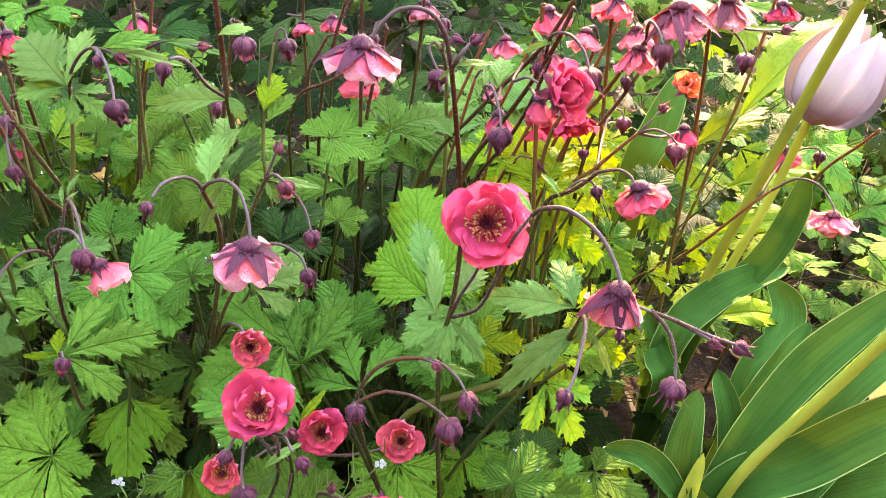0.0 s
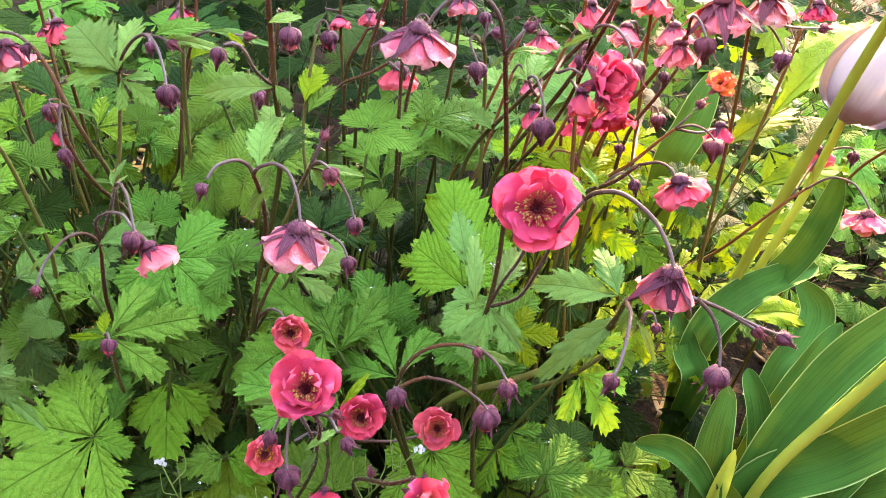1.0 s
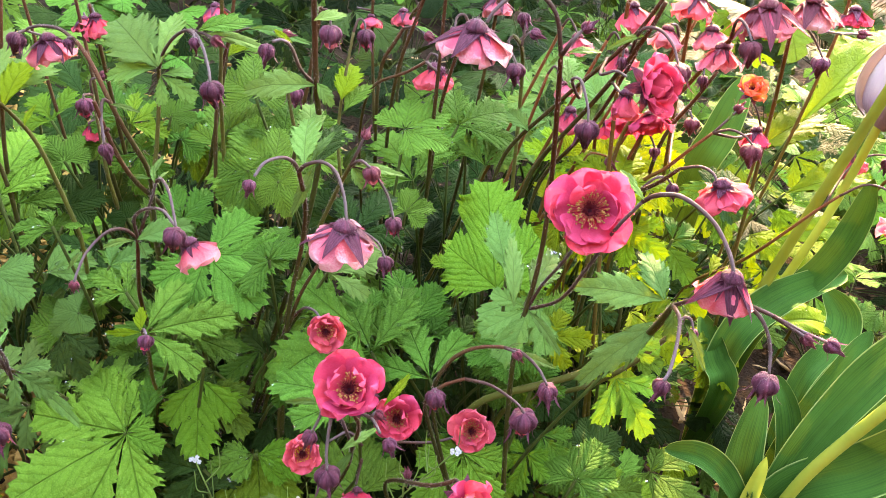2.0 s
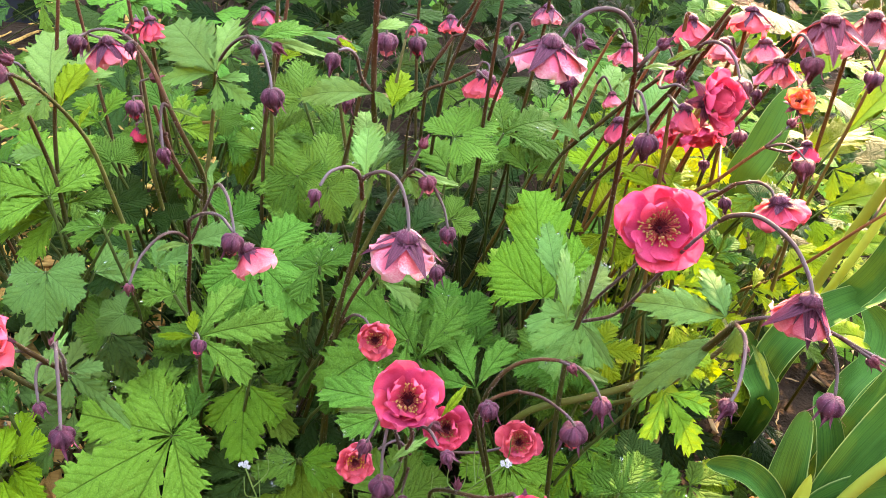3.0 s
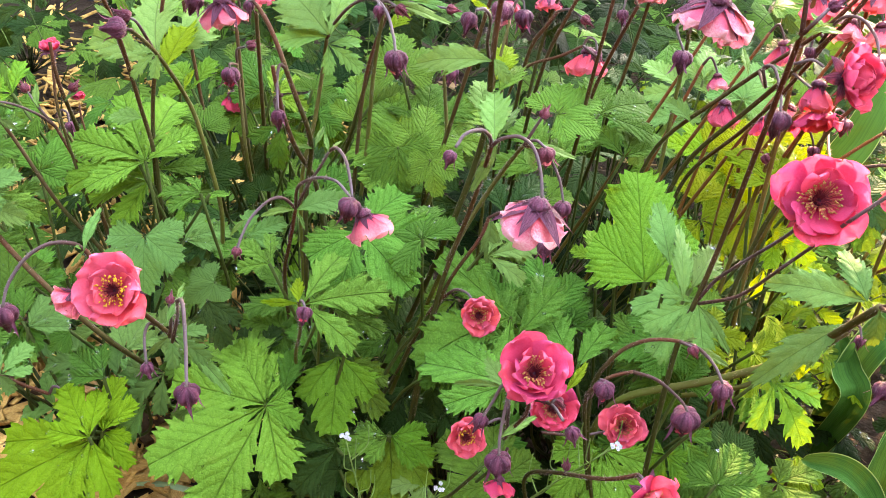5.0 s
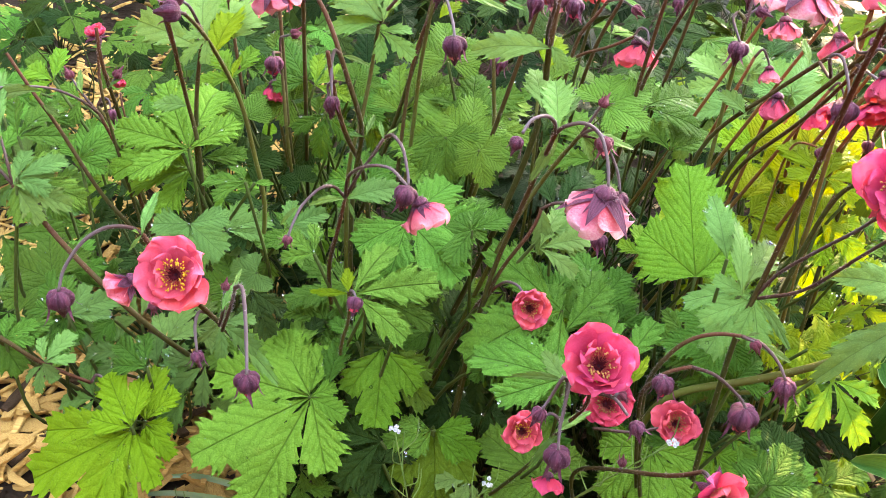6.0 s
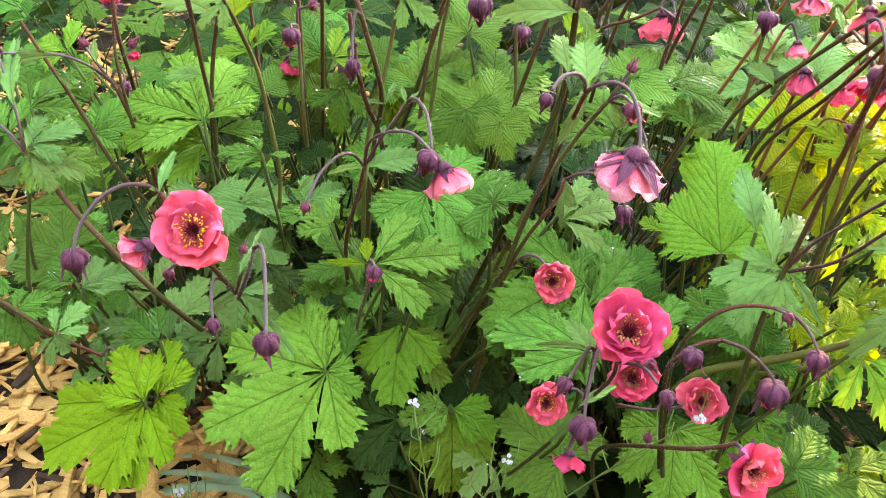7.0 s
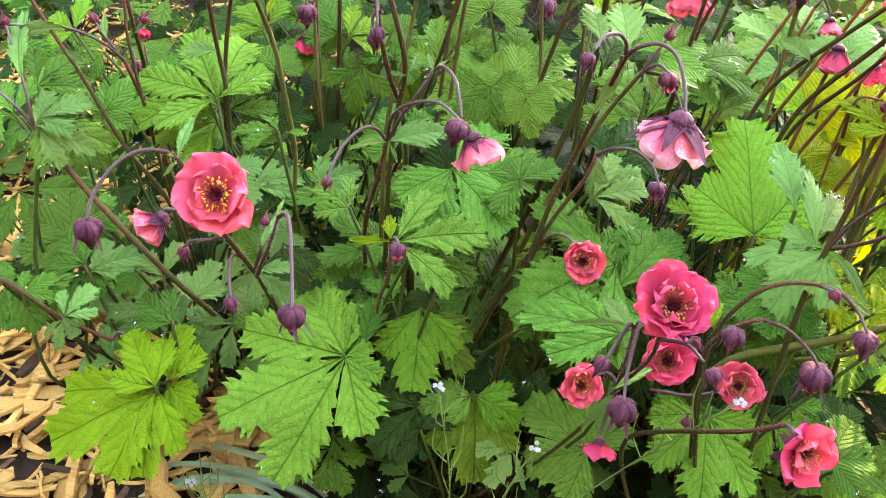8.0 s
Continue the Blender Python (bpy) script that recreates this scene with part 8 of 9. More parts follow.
for x, y, z, dx, dy, dz, kind in (
        (-0.3640, 0.440, 0.176, -0.026, 0.014, 0.010, "wide"), (-0.3560, 0.402, 0.176, -0.030, -0.004, 0.004, "three"),
        (-0.3330, 0.412, 0.182, 0.004, 0.026, 0.018, "leaflet"), (-0.3180, 0.425, 0.186, 0.030, 0.010, 0.008, "wide"),
        (-0.3000, 0.396, 0.182, -0.020, -0.022, -0.014, "three"), (-0.3080, 0.384, 0.166, -0.040, -0.006, -0.002, "wide"),
        (-0.2800, 0.400, 0.156, 0.024, -0.014, -0.008, "round")):
    leaf(c, (x, y, z), (x + dx, y + dy, z + dz), (0.0, -0.60, 0.80), kind, "s", 1.1, foot)


# ---- tulips ----
def strap_leaf(parent, points, width, normal, fold=0.25, wave=0.08, seed=0, material=None, name="leaf"):
    """A long tulip leaf: broad, channelled, with a wavy margin."""
    rng = np.random.default_rng(seed)
    line = spline(points, 9)
    m, nu = len(line), 13
    step = np.gradient(line, axis=0)
    step /= np.linalg.norm(step, axis=1)[:, None]
    verts, uvs, faces = [], [], []
    ph = rng.uniform(0, 6.28, 3)
    nrm = np.array(normal, dtype=float)
    for i in range(m):
        v = i / (m - 1)
        z = nrm - step[i] * nrm.dot(step[i])
        z /= np.linalg.norm(z)
        x = np.cross(step[i], z)
        w = width * (0.43 if material is None else 0.5) * (0.55 + 1.75 * v) * (1 - v) ** 0.55 * 1.12 + 0.0004
        for k in range(nu):
            u = -1 + 2 * k / (nu - 1)
            lift = 1.5 * fold * w * (abs(u) ** 1.6) + 2.2 * wave * w * abs(u) ** 2.2 * math.sin(v * 9 + ph[0] + u * 1.5) - 0.04 * w * math.exp(-(u / 0.08) ** 2)
            verts.append(line[i] + x * (w * u) + z * lift)
            uvs.append((u * 0.5 + 0.5, v))
    for i in range(m - 1):
        for k in range(nu - 1):
            p = i * nu + k
            faces.append((p, p + 1, p + nu + 1, p + nu))
    return part(name, mesh_of("strap", verts, faces, uvs), material or TULIP_LEAF, parent)


def tulip_petal(seed, span, high, wide):
    """One petal of a closed, egg-shaped bloom standing on the origin."""
    rng = np.random.default_rng(seed)
    ph = rng.uniform(0, 6.28, 3)
    verts, uvs, faces = [], [], []
    nv, nu = 14, 13
    for j in range(nv):
        v = j / (nv - 1)
        r = wide * (math.sin(math.pi * min(1.0, (0.10 + 0.72 * v ** 0.85))) ** 0.75)
        z = high * (v ** 1.25 * 0.97 + 0.03 * v)
        a1 = span * math.sqrt(max(0.0, math.sin(math.pi * min(1.0, 0.10 + 0.86 * v ** 0.8))))
        for i in range(nu):
            u = -1 + 2 * i / (nu - 1)
            a = a1 * u
            q = r * (1 + 0.11 * u * u * v + 0.02 * math.sin(6 * u + ph[0]) * v + 0.05 * math.exp(-(u / 0.15) ** 2))
            verts.append((q * math.sin(a), q * math.cos(a), z * (1 - 0.06 * u * u * v) + 0.02 * high * v * math.sin(5 * u + ph[1])))
            uvs.append((u * 0.5 + 0.5, v))
    for j in range(nv - 1):
        for i in range(nu - 1):
            p = j * nu + i
            faces.append((p, p + 1, p + nu + 1, p + nu))
    return mesh_of("tulip_petal", verts, faces, uvs)


def tulip_bloom(parent, at, face):
    w = facing(at, face, 1.75, 0.95)
    cup = part("flower", lathe([(0.004, -0.004), (0.010, 0.0), (0.016, 0.006), (0.012, 0.010)], 10), TULIP, parent, w, "closed white tulip bloom flushed with lilac")
    for i in range(6):
        outer = i % 2
        me = tulip_petal(i + 3, 0.62 if outer else 0.95, 0.076 if outer else 0.086, 0.0365 if outer else 0.0300)
        tilt = Matrix.Rotation(radians(-1.5 if outer else 1.0), 4, "X")
        part("petal", me, TULIP, cup, w @ Matrix.Rotation(2 * math.pi * i / 6 + 0.08 * (i % 3), 4, "Z") @ tilt)


def tulip(base, label):
    return thing("tulip", (base[0], base[1], ground_z(base[0], base[1])), label, "tulip", "tulips")


base = (0.262, 0.645)
t = tulip(base, "white tulip in bloom on a yellow-green stalk beside geums")
stem(t, [(base[0], base[1], -0.04), (0.258, 0.625, 0.10), (0.281, 0.607, 0.227), (0.295, 0.606, 0.299), (0.294, 0.592, 0.351)], 0.0042, 0.0034, TULIP_STEM, "stem", 0)
tulip_bloom(t, (0.296, 0.592, 0.350), (0.46, 0.26, 0.86))
strap_leaf(t, [(0.245, 0.62, -0.02), (0.262, 0.615, 0.13), (0.305, 0.613, 0.205), (0.321, 0.618, 0.25), (0.323, 0.622, 0.29)], 0.027, (-0.5, -0.75, 0.4), 0.5, 0.1, 2)
leaf(t, (0.258, 0.610, 0.140), (0.413, 0.659, 0.134), (0.0, -0.5, 0.86), "narrow", "r", 0.95, (0.255, 0.66, -0.02))

base = (0.232, 0.600)
t = tulip(base, "tall tulip stalk, yellow-green and sunlit")
stem(t, [(base[0], base[1], -0.04), (0.238, 0.605, 0.10), (0.259, 0.589, 0.253), (0.268, 0.570, 0.335), (0.272, 0.553, 0.400), (0.274, 0.531, 0.458), (0.275, 0.51, 0.52)], 0.0047, 0.0037, TULIP_STEM, "stem", 0)
strap_leaf(t, [(0.228, 0.59, -0.02), (0.215, 0.55, 0.15), (0.249, 0.578, 0.180), (0.295, 0.606, 0.189), (0.332, 0.622, 0.194)], 0.031, (-0.35, -0.6, 0.75), 0.45, 0.12, 4)
strap_leaf(t, [(0.222, 0.59, -0.02), (0.213, 0.53, 0.126), (0.206, 0.545, 0.15), (0.200, 0.585, 0.165)], 0.024, (-0.3, -0.8, 0.5), 0.4, 0.1, 5)

base = (0.235, 0.425)
t = tulip(base, "tulip plant with broad grey-green leaves and a yellow-green stalk")
stem(t, [(base[0], base[1], -0.035), (0.233, 0.428, 0.105), (0.263, 0.419, 0.194), (0.280, 0.408, 0.251), (0.292, 0.396, 0.306), (0.310, 0.375, 0.38)], 0.0048, 0.0040, TULIP_STEM, "stem", 0)
strap_leaf(t, [(0.230, 0.43, -0.03), (0.236, 0.433, 0.100), (0.288, 0.430, 0.148), (0.338, 0.428, 0.195), (0.40, 0.43, 0.22)], 0.041, (-0.25, -0.62, 0.74), 0.40, 0.16, 6)
strap_leaf(t, [(0.238, 0.44, -0.03), (0.240, 0.440, 0.110), (0.281, 0.462, 0.190), (0.325, 0.480, 0.235), (0.385, 0.50, 0.28)], 0.031, (-0.55, -0.45, 0.65), 0.50, 0.16, 7)
strap_leaf(t, [(0.215, 0.44, -0.03), (0.198, 0.426, 0.120), (0.197, 0.433, 0.165), (0.206, 0.452, 0.195)], 0.027, (-0.1, -0.9, 0.4), 0.35, 0.08, 8)
strap_leaf(t, [(0.222, 0.43, -0.03), (0.207, 0.412, 0.09), (0.185, 0.408, 0.140), (0.165, 0.418, 0.158), (0.142, 0.434, 0.150)], 0.021, (0.25, -0.55, 0.8), 0.55, 0.08, 9)
strap_leaf(t, [(0.225, 0.42, -0.03), (0.220, 0.408, 0.07), (0.215, 0.405, 0.115), (0.205, 0.412, 0.140)], 0.022, (-0.2, -0.9, 0.3), 0.5, 0.08, 10)

# Narrow blade in the stalk's yellow-green.
strap_leaf(t, [(0.218, 0.43, -0.03), (0.203, 0.412, 0.08), (0.201, 0.410, 0.125), (0.208, 0.418, 0.166)], 0.012, (-0.3, -0.9, 0.3), 0.7, 0.06, 19, TULIP_STEM, "young_leaf")

base = (0.275, 0.49)
t = tulip(base, "cluster of overlapping tulip leaves without a bloom")
strap_leaf(t, [(0.265, 0.48, -0.03), (0.259, 0.470, 0.09), (0.257, 0.492, 0.135), (0.250, 0.522, 0.155)], 0.022, (-0.5, -0.75, 0.45), 0.5, 0.1, 11)
strap_leaf(t, [(0.275, 0.50, -0.03), (0.262, 0.475, 0.09), (0.289, 0.515, 0.122), (0.320, 0.548, 0.139), (0.356, 0.578, 0.144)], 0.028, (-0.5, -0.55, 0.65), 0.45, 0.1, 12)
strap_leaf(t, [(0.29, 0.55, -0.03), (0.315, 0.595, 0.080), (0.350, 0.632, 0.095), (0.371, 0.668, 0.112), (0.357, 0.695, 0.13)], 0.036, (-0.2, -0.7, 0.7), 0.3, 0.15, 13)
strap_leaf(t, [(0.30, 0.49, -0.04), (0.33, 0.47, 0.06), (0.38, 0.455, 0.11), (0.45, 0.45, 0.13)], 0.040, (-0.1, -0.55, 0.83), 0.3, 0.12, 14)
strap_leaf(t, [(0.31, 0.52, -0.04), (0.35, 0.53, 0.09), (0.40, 0.55, 0.15), (0.47, 0.58, 0.18)], 0.036, (-0.4, -0.5, 0.75), 0.3, 0.12, 15)

strap_leaf(t, [(0.262, 0.52, -0.03), (0.270, 0.505, 0.10), (0.300, 0.520, 0.165), (0.325, 0.545, 0.19)], 0.020, (-0.5, -0.6, 0.6), 0.5, 0.14, 16)
strap_leaf(t, [(0.255, 0.47, -0.03), (0.232, 0.462, 0.08), (0.222, 0.470, 0.125), (0.228, 0.490, 0.150)], 0.018, (-0.4, -0.8, 0.4), 0.5, 0.12, 17)
strap_leaf(t, [(0.285, 0.46, -0.03), (0.290, 0.440, 0.07), (0.315, 0.445, 0.115), (0.350, 0.470, 0.135)], 0.022, (-0.3, -0.6, 0.7), 0.5, 0.14, 18)

# broad leaves of a neighbouring plant behind the blooms
t = thing("broad_leaf_plant", (0.25, 0.80, ground_z(0.25, 0.80)), "sunlit plant with broad ribbed yellow-green leaves", "plant")
strap_leaf(t, [(0.23, 0.80, 0.0), (0.20, 0.70, 0.23), (0.212, 0.695, 0.29), (0.232, 0.722, 0.335)], 0.034, (-0.2, -0.9, 0.35), 0.25, 0.06, 21)
leaf(t, (0.300, 0.740, 0.285), (0.460, 0.885, 0.395), (-0.45, -0.75, 0.6), "spear", "r", 0.55, (0.25, 0.80, 0.0))
leaf(t, (0.265, 0.745, 0.250), (0.360, 0.800, 0.300), (-0.2, -0.75, 0.6), "spear", "r", 0.75, (0.25, 0.80, 0.0))
leaf(t, (0.290, 0.700, 0.230), (0.420, 0.760, 0.250), (-0.1, -0.6, 0.8), "spear", "r", 0.6, (0.25, 0.80, 0.0))

leaf(t, (0.275, 0.675, 0.190), (0.385, 0.700, 0.225), (-0.1, -0.6, 0.8), "narrow", "r", 1.1, (0.25, 0.80, 0.0))

# ---- low leaves that fill the bed ----
fill_rng = np.random.default_rng(77)


def fill_clump(x, y, count, spread, low, high, size, colours, label, kinds=("wide", "three", "wide", "basal", "fan")):
    foot = (x, y, ground_z(x, y))
    c = thing("geum_leaf_clump", foot, label, "plant", "geum leaf clumps")
    for i in range(int(count * 1.2)):
        a, q = fill_rng.uniform(0, 2 * math.pi), spread * math.sqrt(fill_rng.uniform(0.02, 1))
        b = Vector((x + q * math.cos(a), y + q * math.sin(a) * 0.8, 0))
        b.z = ground_z(b.x, b.y) + fill_rng.uniform(low, high) * (1.1 - 0.4 * q / spread)
        k = size * fill_rng.uniform(0.55, 1.1)
        out = Vector((math.cos(a) * 0.8 + fill_rng.normal(0, 0.35), math.sin(a) * 0.7 - 0.35 + fill_rng.normal(0, 0.35), fill_rng.normal(-0.05, 0.25))).normalized()
        up = Vector((fill_rng.normal(0, 0.25), -0.45 + fill_rng.normal(0, 0.25), 0.9))
        leaf(c, b, b + out * k, up, kinds[int(fill_rng.integers(0, len(kinds)))], colours[int(fill_rng.integers(0, len(colours)))], fill_rng.uniform(0.9, 1.2), foot, 0.0006, True)
    return c


LOW = "low clump of toothed geum leaves with shade painted into their colour"
# d and k leaves carry painted shade, so gaps in the bed go dark.
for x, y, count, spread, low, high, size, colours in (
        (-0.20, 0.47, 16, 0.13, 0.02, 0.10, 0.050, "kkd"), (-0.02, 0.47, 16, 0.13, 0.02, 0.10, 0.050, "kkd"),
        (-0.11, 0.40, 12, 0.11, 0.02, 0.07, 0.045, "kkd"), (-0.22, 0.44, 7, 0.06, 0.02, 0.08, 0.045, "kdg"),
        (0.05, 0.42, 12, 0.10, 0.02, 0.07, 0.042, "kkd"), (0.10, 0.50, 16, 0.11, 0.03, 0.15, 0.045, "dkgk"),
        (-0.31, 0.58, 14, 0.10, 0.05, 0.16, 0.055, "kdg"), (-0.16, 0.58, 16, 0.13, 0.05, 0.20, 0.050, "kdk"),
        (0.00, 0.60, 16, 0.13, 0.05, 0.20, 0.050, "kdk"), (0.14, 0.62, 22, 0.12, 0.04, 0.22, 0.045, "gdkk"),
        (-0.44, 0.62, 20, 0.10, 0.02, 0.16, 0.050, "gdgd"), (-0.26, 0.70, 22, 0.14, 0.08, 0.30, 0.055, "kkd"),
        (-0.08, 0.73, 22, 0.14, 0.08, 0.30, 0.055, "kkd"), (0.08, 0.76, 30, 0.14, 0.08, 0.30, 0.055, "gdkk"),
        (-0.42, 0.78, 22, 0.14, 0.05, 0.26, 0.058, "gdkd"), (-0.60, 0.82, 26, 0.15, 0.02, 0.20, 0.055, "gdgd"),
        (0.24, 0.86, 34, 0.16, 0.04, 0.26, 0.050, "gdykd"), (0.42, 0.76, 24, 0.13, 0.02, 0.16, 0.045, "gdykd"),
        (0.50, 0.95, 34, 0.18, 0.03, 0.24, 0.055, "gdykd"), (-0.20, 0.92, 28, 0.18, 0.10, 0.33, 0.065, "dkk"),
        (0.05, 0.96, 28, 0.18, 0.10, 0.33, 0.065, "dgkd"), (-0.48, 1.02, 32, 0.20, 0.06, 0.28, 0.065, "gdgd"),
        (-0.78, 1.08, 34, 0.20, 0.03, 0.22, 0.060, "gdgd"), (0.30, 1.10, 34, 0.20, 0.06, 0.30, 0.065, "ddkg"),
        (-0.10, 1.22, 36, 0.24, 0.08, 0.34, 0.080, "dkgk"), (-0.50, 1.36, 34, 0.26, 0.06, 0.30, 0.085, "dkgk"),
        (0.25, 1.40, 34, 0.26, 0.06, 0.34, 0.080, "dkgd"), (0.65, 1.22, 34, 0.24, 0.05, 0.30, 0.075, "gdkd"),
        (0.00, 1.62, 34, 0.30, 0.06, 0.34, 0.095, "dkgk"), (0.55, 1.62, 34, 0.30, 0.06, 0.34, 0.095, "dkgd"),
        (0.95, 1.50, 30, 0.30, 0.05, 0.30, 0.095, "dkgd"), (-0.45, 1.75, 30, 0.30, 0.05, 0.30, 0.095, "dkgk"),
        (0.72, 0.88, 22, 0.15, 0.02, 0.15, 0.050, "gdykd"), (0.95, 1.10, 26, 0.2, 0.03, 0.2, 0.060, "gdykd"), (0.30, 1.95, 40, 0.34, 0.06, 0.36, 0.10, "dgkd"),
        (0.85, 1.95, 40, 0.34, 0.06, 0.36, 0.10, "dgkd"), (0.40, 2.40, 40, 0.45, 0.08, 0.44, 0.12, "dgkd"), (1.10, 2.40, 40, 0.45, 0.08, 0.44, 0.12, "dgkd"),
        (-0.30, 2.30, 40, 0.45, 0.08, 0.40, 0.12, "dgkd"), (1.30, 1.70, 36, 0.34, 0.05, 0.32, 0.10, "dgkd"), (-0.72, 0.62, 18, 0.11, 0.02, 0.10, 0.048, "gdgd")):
    fill_clump(x, y, count, spread, low, high, size, colours, LOW if "l" not in colours and "y" not in colours else "clump of toothed leaves, some tinted yellow-green as if sunlit")

MIDDLE = "mid-height clump of toothed geum leaves in lighter and darker greens"
# d and k leaves here too are darkened as shade under the upper ones.
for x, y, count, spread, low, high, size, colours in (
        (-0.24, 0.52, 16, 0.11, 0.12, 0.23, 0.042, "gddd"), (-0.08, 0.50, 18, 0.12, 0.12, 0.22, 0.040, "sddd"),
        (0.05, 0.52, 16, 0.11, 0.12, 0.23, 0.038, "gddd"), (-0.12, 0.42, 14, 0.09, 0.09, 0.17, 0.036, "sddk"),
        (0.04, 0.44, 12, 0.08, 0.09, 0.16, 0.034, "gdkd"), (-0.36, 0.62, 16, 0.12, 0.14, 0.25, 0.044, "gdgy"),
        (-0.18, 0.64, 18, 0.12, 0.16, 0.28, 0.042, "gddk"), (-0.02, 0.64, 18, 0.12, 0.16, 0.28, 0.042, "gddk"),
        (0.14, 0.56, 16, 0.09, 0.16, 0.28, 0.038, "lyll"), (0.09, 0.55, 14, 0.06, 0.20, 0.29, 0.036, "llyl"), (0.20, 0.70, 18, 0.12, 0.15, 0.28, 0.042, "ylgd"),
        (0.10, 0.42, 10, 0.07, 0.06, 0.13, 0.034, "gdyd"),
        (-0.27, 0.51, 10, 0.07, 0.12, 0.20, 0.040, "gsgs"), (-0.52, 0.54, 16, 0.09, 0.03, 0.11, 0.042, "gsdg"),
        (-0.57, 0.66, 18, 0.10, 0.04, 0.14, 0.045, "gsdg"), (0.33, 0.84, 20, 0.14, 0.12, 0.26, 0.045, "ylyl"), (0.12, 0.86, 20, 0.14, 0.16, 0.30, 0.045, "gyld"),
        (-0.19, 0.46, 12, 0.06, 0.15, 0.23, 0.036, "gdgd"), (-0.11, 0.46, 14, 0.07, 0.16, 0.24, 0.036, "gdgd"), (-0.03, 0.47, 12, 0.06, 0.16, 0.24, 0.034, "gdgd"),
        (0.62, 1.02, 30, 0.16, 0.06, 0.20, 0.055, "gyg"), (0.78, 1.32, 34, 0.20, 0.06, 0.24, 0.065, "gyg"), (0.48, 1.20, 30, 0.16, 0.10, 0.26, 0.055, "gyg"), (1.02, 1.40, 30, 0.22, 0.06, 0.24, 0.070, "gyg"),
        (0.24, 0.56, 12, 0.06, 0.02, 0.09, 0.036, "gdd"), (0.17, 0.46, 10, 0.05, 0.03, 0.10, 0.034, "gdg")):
    fill_clump(x, y, count, spread, low, high, size, colours, MIDDLE if "l" not in colours else "clump of toothed leaves, some tinted yellow-green as if sunlit", ("wide", "three", "leaflet", "basal", "wide"))

# ---- small weeds with white flowers, grass, edging, fallen bits ----
def weed(base, top, lean):
    t = thing("bittercress", (base[0], base[1], ground_z(base[0], base[1])), "thin green weed with tiny white flowers and seed pods", "weed", "flowering weeds")
    b, e = Vector(base), Vector(top)
    stem(t, [b, b.lerp(e, 0.5) + Vector(lean), e], 0.0006, 0.0004, WEED, "stem", 0)
    rng = np.random.default_rng(int(abs(top[0]) * 1e4))
    for i in range(9):
        p = b.lerp(e, 0.45 + 0.055 * i) + Vector(lean) * (1 - abs(0.1 * i - 0.1))
        a = 2.4 * i
        q = p + Vector((math.cos(a) * 0.009, math.sin(a) * 0.009, 0.012))
        stem(t, [p, p.lerp(q, 0.5) + Vector((0, 0, -0.001)), q, q + Vector((0, 0, 0.014))], 0.0004, 0.0003, WEED, "seed_pod", 0)
    for i in range(5):
        a = 1.26 * i
        c = e + Vector((math.cos(a) * 0.002, math.sin(a) * 0.002, rng.uniform(-0.002, 0.002)))
        fl = part("flower", lathe([(0.0006, -0.0006), (0.0010, 0.0), (0.0005, 0.0009)], 6), WHITE, t, Matrix.Translation(c))
        for k in range(4):
            m = facing(c, (math.cos(a) * 0.5, -0.5, 0.7), 1.57 * k, 0.0016) @ Matrix.Rotation(0.3, 4, "X")
            part("petal", shared(PETALS["flat"][k], WHITE), WHITE, fl, m)


weed((-0.155, 0.345, 0.05), (-0.162, 0.320, 0.228), (0.010, -0.004, 0.0))
weed((-0.120, 0.350, 0.06), (-0.107, 0.327, 0.190), (-0.006, 0.0, 0.0))
weed((-0.090, 0.355, 0.10), (-0.016, 0.320, 0.250), (0.004, 0.0, 0.010))
weed((-0.300, 0.350, 0.04), (-0.305, 0.330, 0.110), (0.004, 0.0, 0.0))

grass = thing("grass_tuft", (-0.22, 0.40, ground_z(-0.22, 0.40)), "low tuft of limp grey-green grass blades", "grass")
for i in range(16):
    a = fill_rng.uniform(2.75, 3.75)
    length = fill_rng.uniform(0.09, 0.16)
    rise = fill_rng.uniform(0.014, 0.032)
    b = Vector((-0.222 + fill_rng.normal(0, 0.010), 0.378 + fill_rng.normal(0, 0.012), ground_z(-0.22, 0.39)))
    d = Vector((math.cos(a), math.sin(a) * 0.5, 0))
    strap_leaf(grass, [b, b + d * length * 0.3 + Vector((0, 0, rise)), b + d * length * 0.7 + Vector((0, 0, rise * 1.1)), b + d * length + Vector((0, 0, rise * 0.6))],
               fill_rng.uniform(0.0018, 0.0034), (0, -0.5, 0.85), 0.3, 0.0, i, GRASS, "blade")


def edging_board(x0, x1, y, high):
    bm = bmesh.new()
    bmesh.ops.create_cube(bm, size=1.0, matrix=Matrix.Translation(((x0 + x1) / 2, y, high / 2 - 0.01 + ground_z((x0 + x1) / 2, y))) @ Matrix.Diagonal((x1 - x0, 0.03, high, 1)))
    bmesh.ops.bevel(bm, geom=bm.edges[:], offset=0.008, segments=3, affect="EDGES")
    me = bpy.data.meshes.new("edging")
    bm.to_mesh(me)
    bm.free()
    me.materials.append(EDGING)
    ob = new("edging_board", me)
    POSE[ob.name] = Matrix()
    return tagged(ob, "black bed edging board standing on the soil", "edging")


edging_board(-2.4, -0.82, 1.40, 0.13)


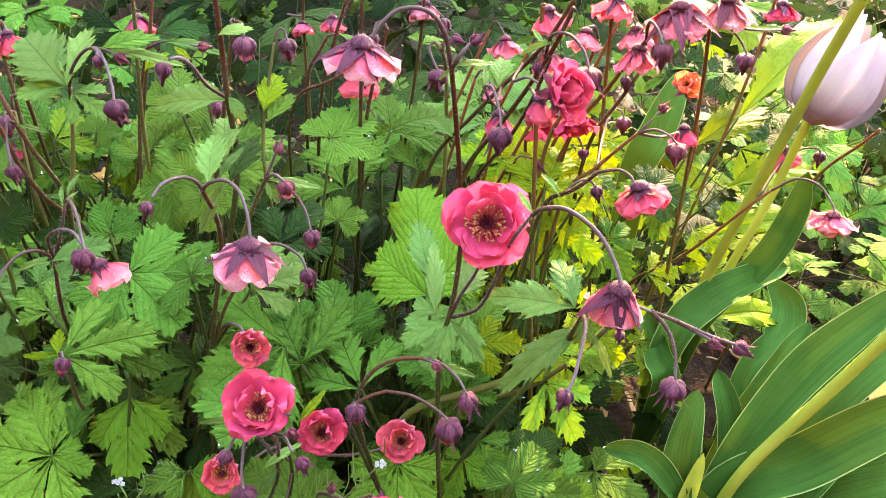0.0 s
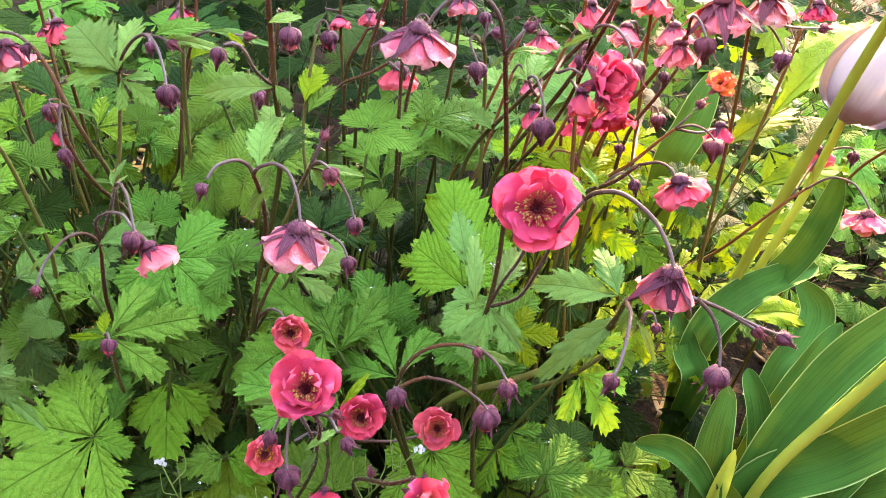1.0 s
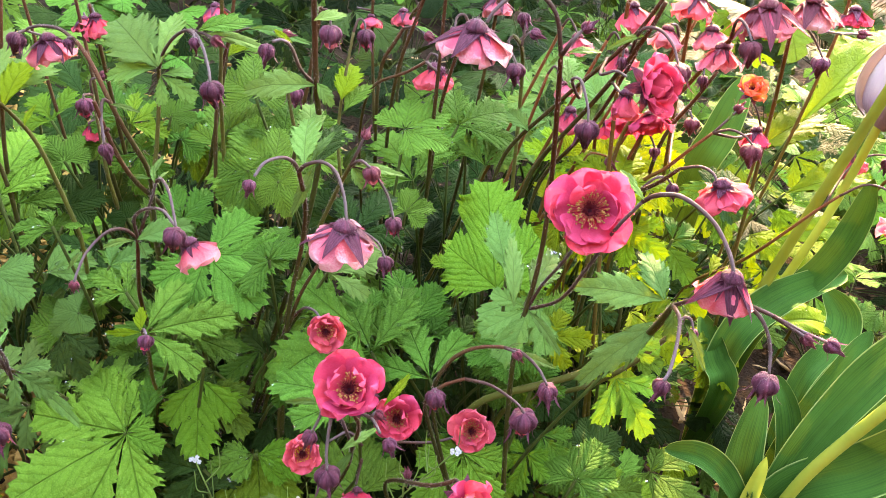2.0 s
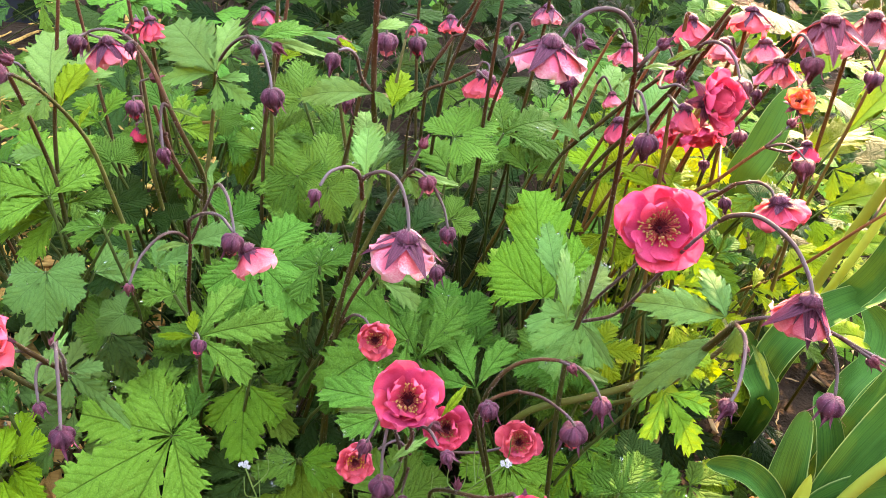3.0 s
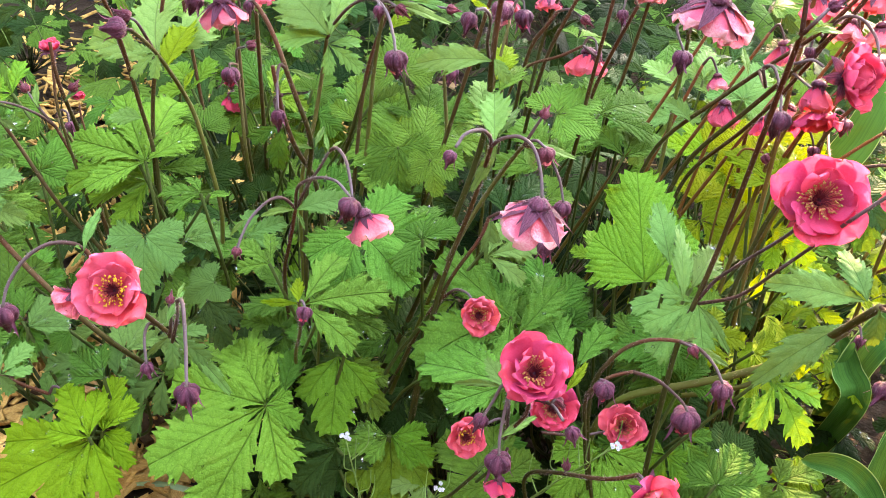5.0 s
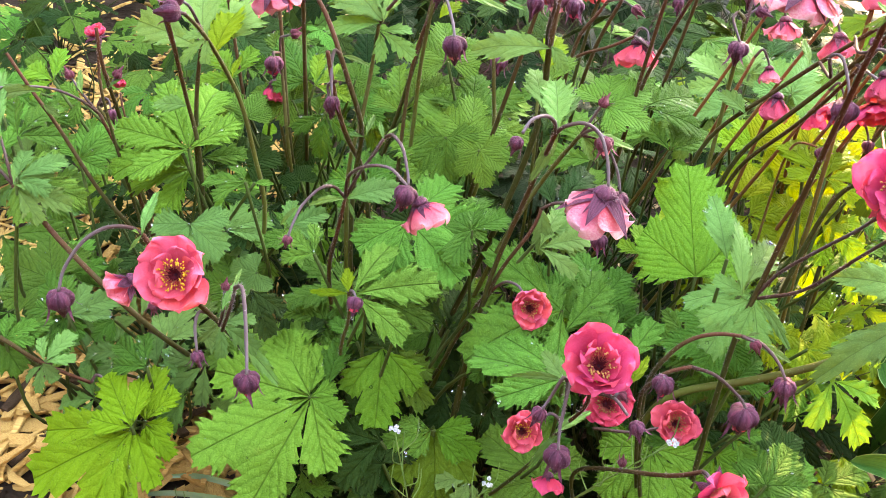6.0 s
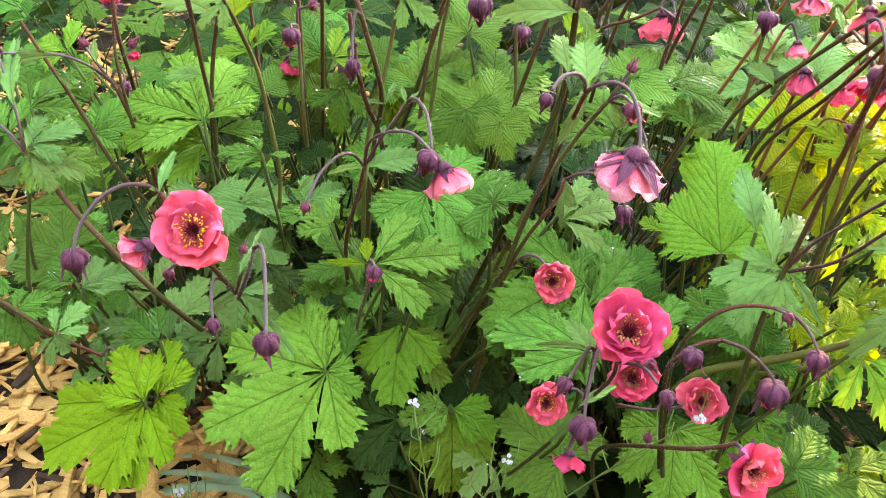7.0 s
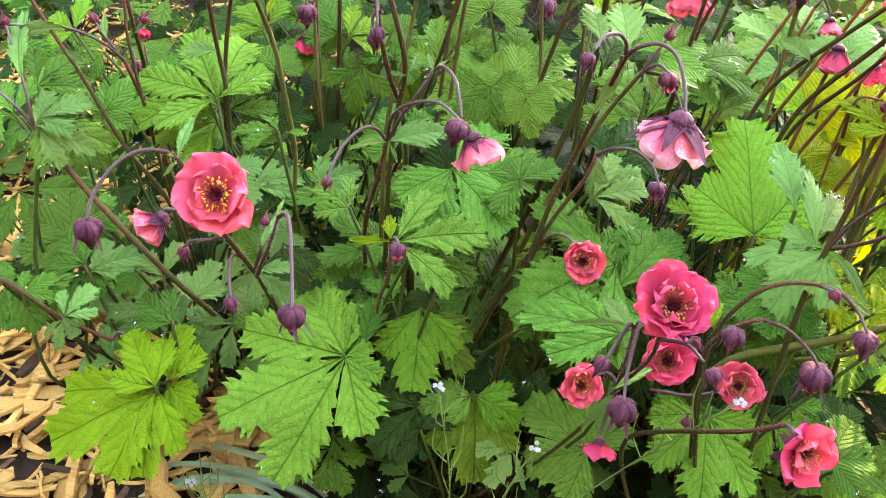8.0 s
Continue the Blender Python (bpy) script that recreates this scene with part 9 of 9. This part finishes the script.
# ---- wood chips on the soil ----
def chip_mesh(seed):
    """A split chip of wood, 1 long, with torn ends and bevelled rims."""
    rng = np.random.default_rng(seed)
    n = 5
    wide, thick = rng.uniform(0.07, 0.20), rng.uniform(0.035, 0.09)
    verts, faces = [], []
    for i in range(n):
        f = i / (n - 1) - 0.5
        w = wide * (1 - rng.uniform(0.3, 1.9) * abs(f) ** 2.2) * rng.uniform(0.85, 1.1)
        bend = 0.10 * f * f + rng.normal(0, 0.012)
        h = thick * rng.uniform(0.7, 1.1)
        off = rng.normal(0, 0.02)
        for x, z in ((-1, 0.35), (-0.72, 1.0), (0.72, 1.0), (1, 0.35), (0.8, -0.6), (-0.8, -0.6)):
            verts.append((f * (1 + 0.04 * x * rng.random()), off + x * w / 2, bend + z * h / 2))
    for i in range(n - 1):
        for k in range(6):
            q = (k + 1) % 6
            faces.append((i * 6 + k, i * 6 + q, (i + 1) * 6 + q, (i + 1) * 6 + k))
    faces += [tuple(range(6))[::-1], tuple(range((n - 1) * 6, n * 6))]
    return mesh_of("wood_chip", verts, faces, smooth=False)


CHIPS = [chip_mesh(s) for s in range(9)]
chip_rng = np.random.default_rng(5)


def chip_pose(x, y, length, lift):
    z = ground_z(x, y) + lift
    return Matrix.Translation((x, y, z)) @ Euler((chip_rng.normal(0, 0.22), chip_rng.normal(0, 0.20), chip_rng.uniform(0, 6.28))).to_matrix().to_4x4() @ Matrix.Diagonal((length, length * chip_rng.uniform(0.7, 1.3), length * chip_rng.uniform(0.7, 1.2), 1))


for i in range(296):
    x, y = chip_rng.uniform(-0.62, -0.30), chip_rng.uniform(0.27, 0.66)
    length = float(np.clip(chip_rng.lognormal(-3.05, 0.5), 0.018, 0.12))
    fresh = chip_rng.random() < 0.86
    mat = CHIP if fresh else BARK
    part("wood_chip", shared(CHIPS[i % 9], mat), mat, ground, chip_pose(x, y, length, 0.004 + 0.012 * chip_rng.random()))


def chip_litter(name, label, mat, count, x0, x1, y0, y1, mean, lift):
    """The chips too many to tell apart, joined."""
    verts, faces = [], []
    for i in range(count):
        x, y = (x0 + x1) / 2 + (x1 - x0) * 0.32 * chip_rng.normal(), (y0 + y1) / 2 + (y1 - y0) * 0.32 * chip_rng.normal()
        if mat is CHIP and x > -0.27:
            x = -0.54 - x
        m = chip_pose(x, y, float(np.clip(chip_rng.lognormal(mean, 0.5), 0.008, 0.07)), lift * chip_rng.random())
        me = CHIPS[i % 9]
        k = len(verts)
        verts += [m @ v.co for v in me.vertices]
        faces += [tuple(k + q for q in p.vertices) for p in me.polygons]
    me = mesh_of(name, verts, faces, smooth=False)
    me.materials.append(mat)
    ob = new(name, me)
    POSE[ob.name] = Matrix()
    return tagged(ob, label, "mulch", kind="stuff")


LITTER = plain_material("mixed_mulch", (0.13, 0.078, 0.038), (0.50, 0.32, 0.15), 9.0, 0.8, height=0.6, depth=0.0015, island=True)
chip_litter("fresh_chip_litter", "scattered pale wood chips on soil", CHIP, 4600, -1.2, -0.1, 0.15, 1.1, -3.3, 0.014)
chip_litter("bark_litter", "brown shredded bark and chips on soil", LITTER, 1500, -0.35, 1.3, 0.25, 1.6, -3.9, 0.012)
chip_litter("dark_bark_litter", "dark shredded bark on soil", BARK, 1300, -0.9, 1.3, 0.1, 1.6, -3.8, 0.012)

for i, (x, y) in enumerate(((-0.25, 0.42), (-0.40, 0.48), (0.45, 0.62), (0.52, 0.70), (0.60, 0.78), (0.40, 0.55), (0.18, 0.60), (-0.58, 0.70), (0.66, 0.70), (0.30, 0.42))):
    z = ground_z(x, y) + 0.012
    t = thing("dead_leaf", (x, y, z), "curled dry tan leaf lying on the mulch", "dead leaf", "fallen leaves")
    me = leaf_mesh(SPEAR if i % 2 else WIDE3, 90 + i, 5, 0.3, fold=0.4, droop=-0.5, ripple=0.15, fine=False)
    a = 2.4 * i
    part("blade", me, DEAD, t, leaf_pose((x, y, z), (x + 0.04 * math.cos(a), y + 0.04 * math.sin(a), z + 0.006), (0.1, -0.2, 1)))


# ---- water drops on the leaves ----
def drops():
    """Small beads of water that lie on the upper sides of the near leaves."""
    n = Nodes("water")
    g = n.add("BsdfGlass")
    g.inputs["IOR"].default_value, g.inputs["Roughness"].default_value = 1.33, 0.02
    n.link(g.outputs[0], n.out.inputs["Surface"])
    rng = np.random.default_rng(3)
    bm = bmesh.new()
    bmesh.ops.create_icosphere(bm, subdivisions=1, radius=1.0)
    ball = [v.co.copy() for v in bm.verts]
    tris = [tuple(v.index for v in f.verts) for f in bm.faces]
    bm.free()
    verts, faces = [], []
    for src, m in DEW:
        for _ in range(int(rng.integers(8, 36))):
            v = src.vertices[int(rng.integers(len(src.vertices) // 4, len(src.vertices)))]
            at, up = m @ v.co, (m.to_3x3() @ v.normal).normalized()
            if up.z < 0.2:
                continue
            r = 0.0004 + 0.0010 * rng.random() ** 2
            q = up.to_track_quat("Z", "Y").to_matrix()
            k = len(verts)
            verts += [at + q @ Vector((b.x * r, b.y * r, (b.z * 0.6 + 0.35) * r)) for b in ball]
            faces += [tuple(k + i for i in f) for f in tris]
    me = mesh_of("water_drops", verts, faces)
    me.materials.append(n.mat)
    ob = new("water_drops", me)
    POSE[ob.name] = Matrix()
    tagged(ob, "tiny clear water drops lying on leaves", "water", kind="stuff")


drops()
